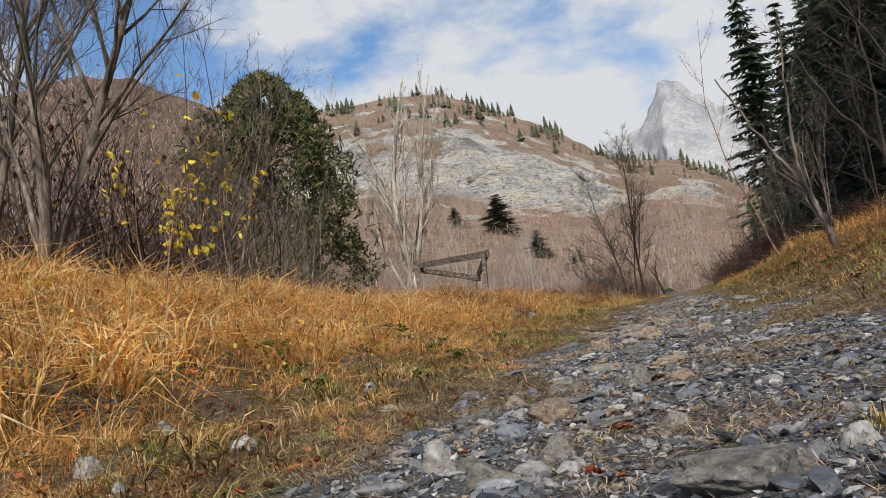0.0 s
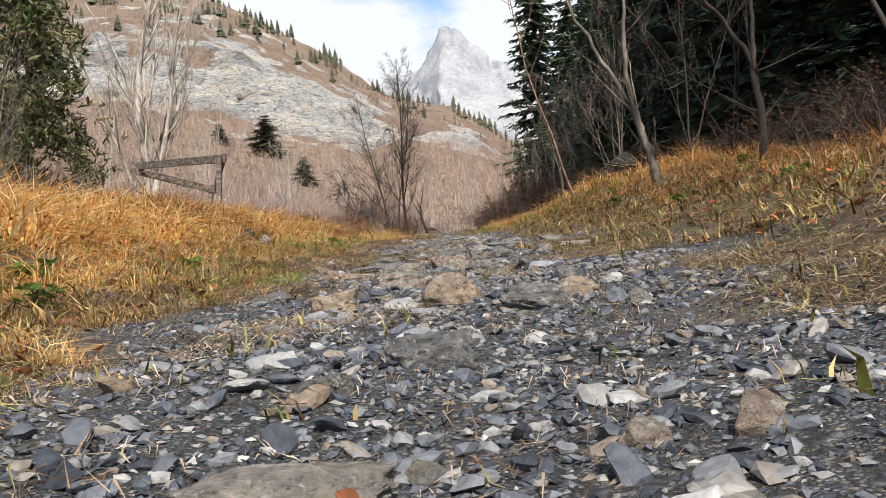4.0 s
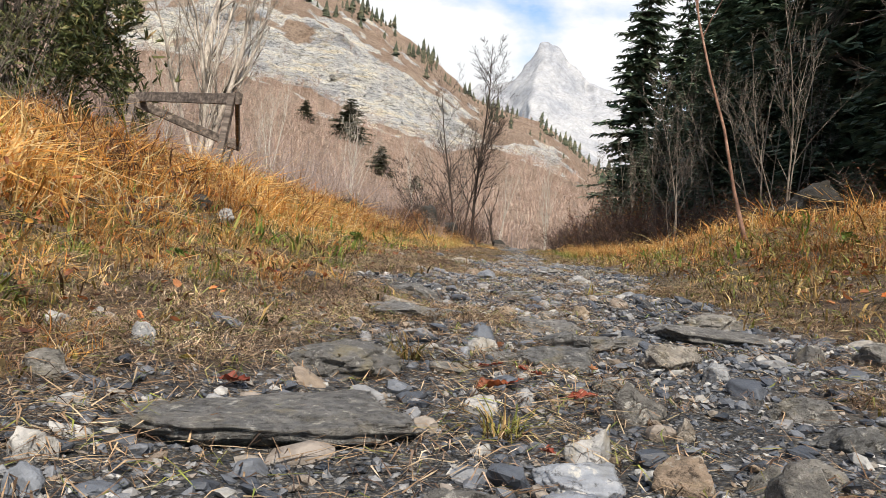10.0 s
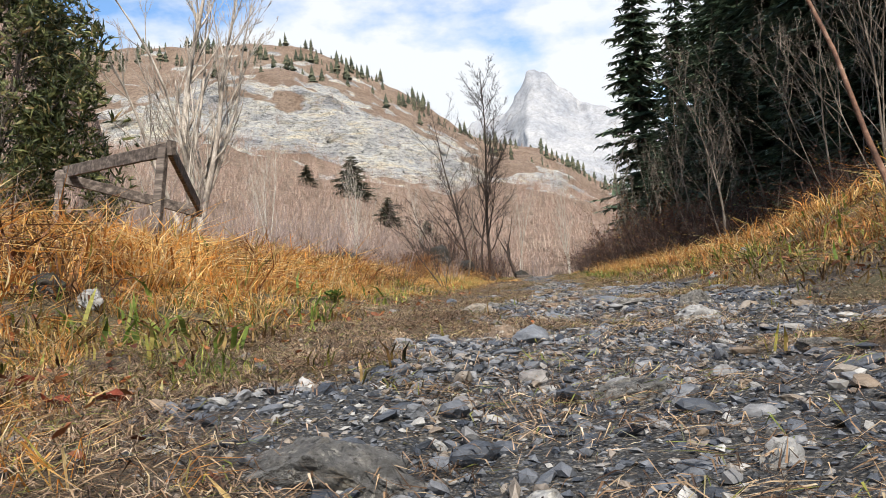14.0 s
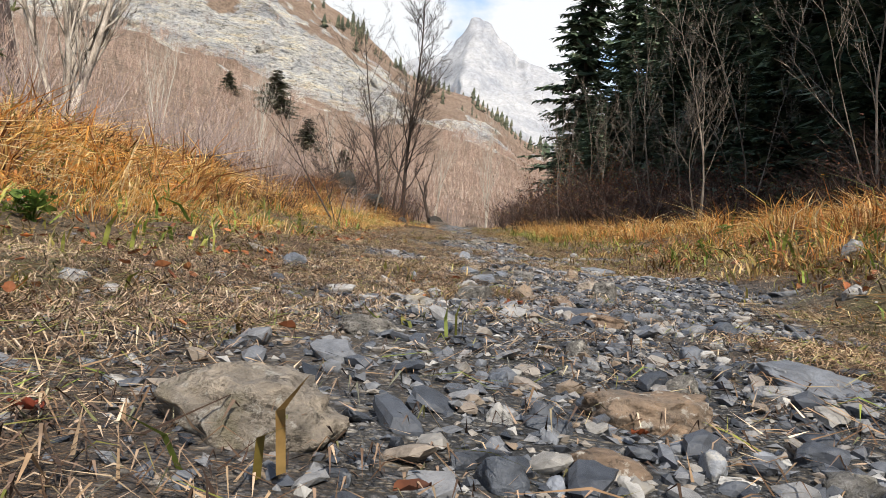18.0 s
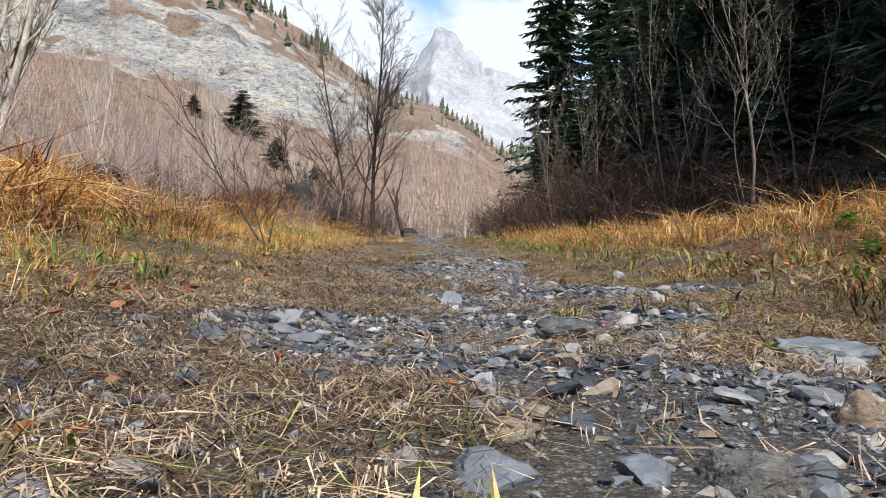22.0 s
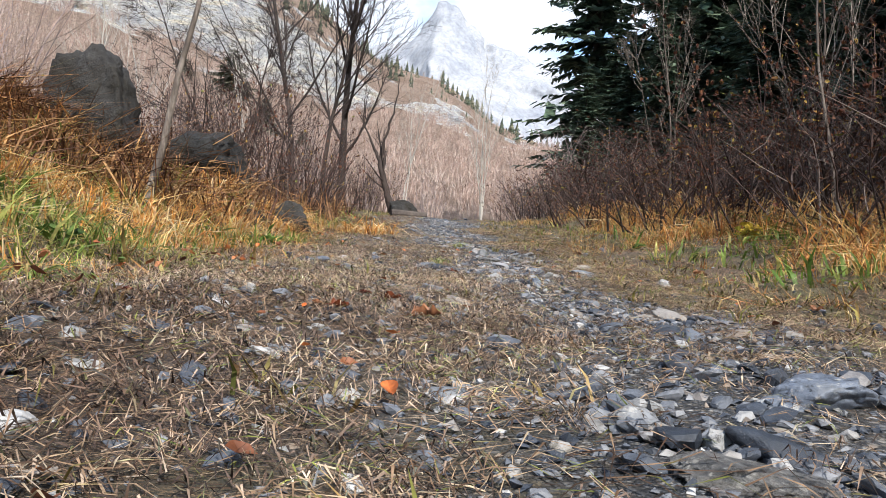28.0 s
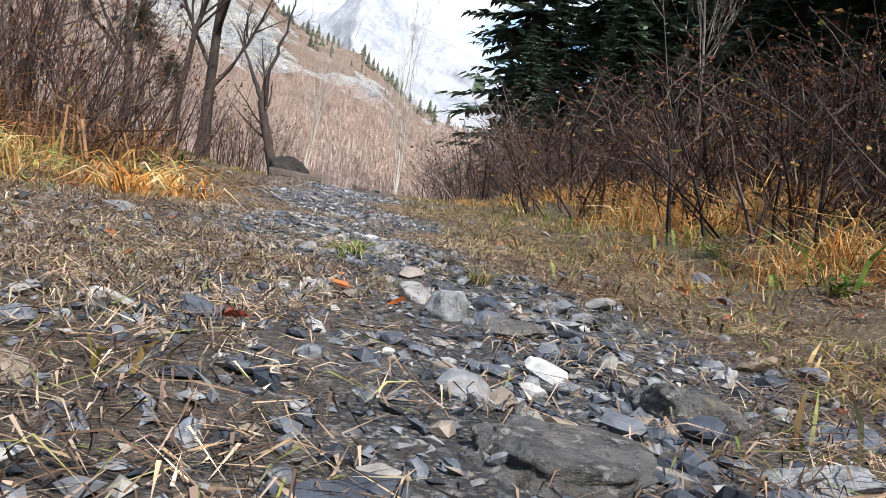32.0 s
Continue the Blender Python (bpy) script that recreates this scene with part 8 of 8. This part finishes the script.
for k, (x, y, s) in enumerate([(-2.8, 5.6, 0.3), (-2.05, 4.8, 0.2), (-1.6, 5.6, 0.16), (-1.9, 7.4, 0.2), (-2.2, 10.4, 0.2), (2.6, 7.6, 0.2), (2.9, 12.2, 0.22), (-2.3, 18.6, 0.2), (-2.5, 5.3, 0.22), (-2.76, 4.05, 0.16), (-2.4, 8.3, 0.25), (-3.0, 8.8, 0.25), (-3.6, 12.2, 0.35), (-1.9, 12.6, 0.16), (1.9, 10.6, 0.2), (2.4, 9.6, 0.2), (2.2, 15.2, 0.2), (1.7, 12.6, 0.18), (1.6, 22.8, 0.2), (2.3, 24.5, 0.25), (-2.6, 32.6, 0.3), (-2.9, 33.6, 0.35), (-2.3, 34.1, 0.25), (-2.8, 31.5, 0.3), (-2.0, 36.4, 0.25), (1.6, 35.6, 0.25), (1.9, 34.2, 0.25), (0.9, 38.6, 0.2), (1.3, 40.4, 0.2), (-2.5, 28.7, 0.22)]):
    herb(x, y, s if y < 30 else s * 0.6, 200 + k, HERB, "low green herb with broad leaves among dry grass")
for k, (x, y, s) in enumerate([(-3.45, 27.2, 0.4), (-3.3, 26.6, 0.3), (-4.3, 6.2, 0.35), (-4.8, 5.5, 0.35), (1.75, 38.1, 0.28)]):
    herb(x, y, s, 240 + k, YELLOW, "yellow-green leafy plant among golden grass")


def tuft(x, y, size, seed, material=STRAW):
    rng = np.random.default_rng(seed)
    v, f = blade_clump(rng, 60, 0.8, 1.7, 0.018, 1.2, 0.3)
    ob = tagged(new("grass_tuft", mesh_of("grass_tuft", v, f, material)), "arching tuft of %s grass beside the path" % ("fresh green" if material in (LUSH, GREEN) else "dry"), "grass", "grass tufts")
    ob.location, ob.scale = stand(x, y), (size, size, size)


for k, (x, y, s, m) in enumerate([(0.72, 1.75, 0.12, GREEN), (-0.85, 25.9, 0.16, GREEN), (-1.1, 24.9, 0.16, GREEN), (-1.58, 39.4, 0.36, GOLD), (-1.82, 39.9, 0.38, GOLD), (-1.45, 39.9, 0.34, GOLD), (-0.15, 21.6, 0.14, GREEN), (-0.25, 10.2, 0.12, GREEN), (-0.5, 10.75, 0.12, GREEN), (-0.42, 26.6, 0.14, STRAW), (-2.6, 38.9, 0.4, GOLD), (-3.0, 37.7, 0.4, GOLD), (-3.6, 38.8, 0.45, GOLD), (0.25, 8.15, 0.12, GREEN), (-2.5, 37.4, 0.4, RUSSET), (-2.9, 38.3, 0.42, GOLD), (-2.2, 37.8, 0.3, GOLD), (-3.2, 37.2, 0.45, RUSSET), (-2.2, 36.6, 0.22, LUSH), (-1.95, 37.0, 0.2, LUSH), (-2.5, 36.2, 0.24, LUSH), (-2.4, 32.4, 0.24, LUSH), (-2.0, 33.2, 0.2, LUSH), (-2.7, 33.4, 0.26, LUSH), (-1.9, 40.9, 0.2, LUSH), (-0.95, 36.0, 0.1, LUSH), (-0.75, 38.3, 0.12, LUSH), (-0.45, 38.0, 0.1, GREEN), (2.7, 28.2, 0.4, GOLD), (2.4, 27.4, 0.35, GREEN), (3.1, 27.6, 0.45, GOLD)]):
    tuft(x, y, s, 300 + k, m)

LEAF_ORANGE = leafy("orange_leaf", [(0.0, (0.1, 0.026, 0.012)), (1.0, (0.2, 0.06, 0.022))], 0.5, 0.25)
LEAF_TAN = leafy("tan_leaf", [(0.0, (0.3, 0.14, 0.07)), (1.0, (0.36, 0.18, 0.1))], 0.5, 0.25)
LEAF_WINE = leafy("wine_leaf", [(0.0, (0.13, 0.03, 0.02)), (1.0, (0.2, 0.05, 0.03))], 0.5, 0.2)
LEAF_YELLOW = leafy("yellow_leaf", [(0.0, (0.24, 0.18, 0.05)), (1.0, (0.3, 0.22, 0.07))], 0.5, 0.3)
leaf_rng = np.random.default_rng(90)


def fallen_leaf(x, y, size, material, word):
    lv, lf = curled_leaf(leaf_rng)
    ob = tagged(new("fallen_leaf", mesh_of("fallen_leaf", lv, lf, material, True)), "curled " + word + " leaf lying on the path", "leaf", "single fallen leaves")
    ob.location = (x, y, float(ground_z(x, y)) + 0.015)
    ob.rotation_euler = (leaf_rng.uniform(-0.3, 0.2), leaf_rng.uniform(-0.25, 0.25), leaf_rng.uniform(-0.7, 0.7))
    ob.scale = (size * 0.85, size * 0.85, size * 0.85)


fallen_leaf(0.13, 2.49, 0.087, LEAF_ORANGE, "rust orange")
fallen_leaf(-0.34, 2.36, 0.048, LEAF_ORANGE, "rust orange")
fallen_leaf(-1.28, 2.62, 0.054, LEAF_WINE, "wine red")
fallen_leaf(-1.28, 2.35, 0.090, LEAF_WINE, "wine red")
fallen_leaf(0.21, 1.70, 0.039, LEAF_ORANGE, "rust orange")
fallen_leaf(0.13, 1.84, 0.064, LEAF_WINE, "wine red")
fallen_leaf(-0.93, 3.47, 0.080, LEAF_WINE, "wine red")
fallen_leaf(0.03, 3.32, 0.037, LEAF_TAN, "tan")
fallen_leaf(0.19, 3.59, 0.097, LEAF_ORANGE, "rust orange")
fallen_leaf(0.03, 3.51, 0.029, LEAF_ORANGE, "rust orange")
fallen_leaf(-0.62, 6.73, 0.024, LEAF_WINE, "wine red")
fallen_leaf(-0.18, 6.64, 0.038, LEAF_ORANGE, "rust orange")
fallen_leaf(-0.28, 10.54, 0.081, LEAF_ORANGE, "rust orange")
fallen_leaf(-0.76, 10.28, 0.073, LEAF_WINE, "wine red")
fallen_leaf(-0.17, 10.06, 0.032, LEAF_WINE, "wine red")
fallen_leaf(-0.09, 10.49, 0.073, LEAF_WINE, "wine red")
fallen_leaf(-0.22, 10.78, 0.042, LEAF_WINE, "wine red")
fallen_leaf(-1.35, 12.33, 0.103, LEAF_WINE, "wine red")
fallen_leaf(-0.90, 10.38, 0.043, LEAF_YELLOW, "yellow")
fallen_leaf(-0.28, 10.79, 0.036, LEAF_WINE, "wine red")
fallen_leaf(-0.31, 10.73, 0.034, LEAF_WINE, "wine red")
fallen_leaf(-0.21, 10.83, 0.025, LEAF_WINE, "wine red")
fallen_leaf(-0.18, 10.73, 0.042, LEAF_WINE, "wine red")
fallen_leaf(-0.22, 10.63, 0.020, LEAF_ORANGE, "rust orange")
fallen_leaf(-0.24, 10.59, 0.038, LEAF_WINE, "wine red")
fallen_leaf(-0.04, 10.89, 0.044, LEAF_TAN, "tan")
fallen_leaf(-0.12, 10.82, 0.019, LEAF_TAN, "tan")
fallen_leaf(-1.87, 14.06, 0.059, LEAF_WINE, "wine red")
fallen_leaf(-1.63, 13.38, 0.112, LEAF_WINE, "wine red")
fallen_leaf(-1.49, 13.39, 0.129, LEAF_WINE, "wine red")
fallen_leaf(-1.89, 13.63, 0.105, LEAF_WINE, "wine red")
fallen_leaf(-0.43, 14.36, 0.027, LEAF_YELLOW, "yellow")
fallen_leaf(-0.32, 14.42, 0.022, LEAF_WINE, "wine red")
fallen_leaf(-1.03, 15.04, 0.029, LEAF_WINE, "wine red")
fallen_leaf(-1.93, 15.71, 0.111, LEAF_WINE, "wine red")
fallen_leaf(-1.00, 16.14, 0.052, LEAF_WINE, "wine red")
fallen_leaf(-0.42, 16.30, 0.029, LEAF_ORANGE, "rust orange")
fallen_leaf(-0.45, 17.79, 0.079, LEAF_ORANGE, "rust orange")
fallen_leaf(-0.62, 19.04, 0.051, LEAF_ORANGE, "rust orange")
fallen_leaf(-1.28, 18.36, 0.050, LEAF_WINE, "wine red")
fallen_leaf(-1.73, 19.24, 0.040, LEAF_WINE, "wine red")
fallen_leaf(-0.72, 18.74, 0.032, LEAF_WINE, "wine red")
fallen_leaf(-0.30, 18.46, 0.020, LEAF_ORANGE, "rust orange")
fallen_leaf(-1.57, 26.44, 0.069, LEAF_WINE, "wine red")
fallen_leaf(-1.33, 26.23, 0.059, LEAF_WINE, "wine red")
fallen_leaf(0.62, 27.53, 0.132, LEAF_WINE, "wine red")
fallen_leaf(-1.20, 33.00, 0.057, LEAF_ORANGE, "rust orange")
fallen_leaf(-1.01, 33.13, 0.094, LEAF_TAN, "tan")
fallen_leaf(-1.62, 32.86, 0.043, LEAF_WINE, "wine red")
fallen_leaf(-1.25, 32.99, 0.032, LEAF_TAN, "tan")
fallen_leaf(0.40, 34.11, 0.090, LEAF_TAN, "tan")
fallen_leaf(-1.10, 33.36, 0.059, LEAF_ORANGE, "rust orange")
fallen_leaf(-1.17, 33.34, 0.039, LEAF_WINE, "wine red")
fallen_leaf(-1.25, 33.25, 0.023, LEAF_WINE, "wine red")
fallen_leaf(-1.55, 34.36, 0.051, LEAF_ORANGE, "rust orange")
fallen_leaf(-1.69, 34.47, 0.033, LEAF_TAN, "tan")
fallen_leaf(-1.23, 33.60, 0.019, LEAF_WINE, "wine red")
fallen_leaf(0.77, 36.48, 0.115, LEAF_TAN, "tan")
fallen_leaf(-0.87, 35.36, 0.063, LEAF_ORANGE, "rust orange")
fallen_leaf(-0.90, 37.05, 0.041, LEAF_WINE, "wine red")
fallen_leaf(0.36, 38.65, 0.097, LEAF_ORANGE, "rust orange")
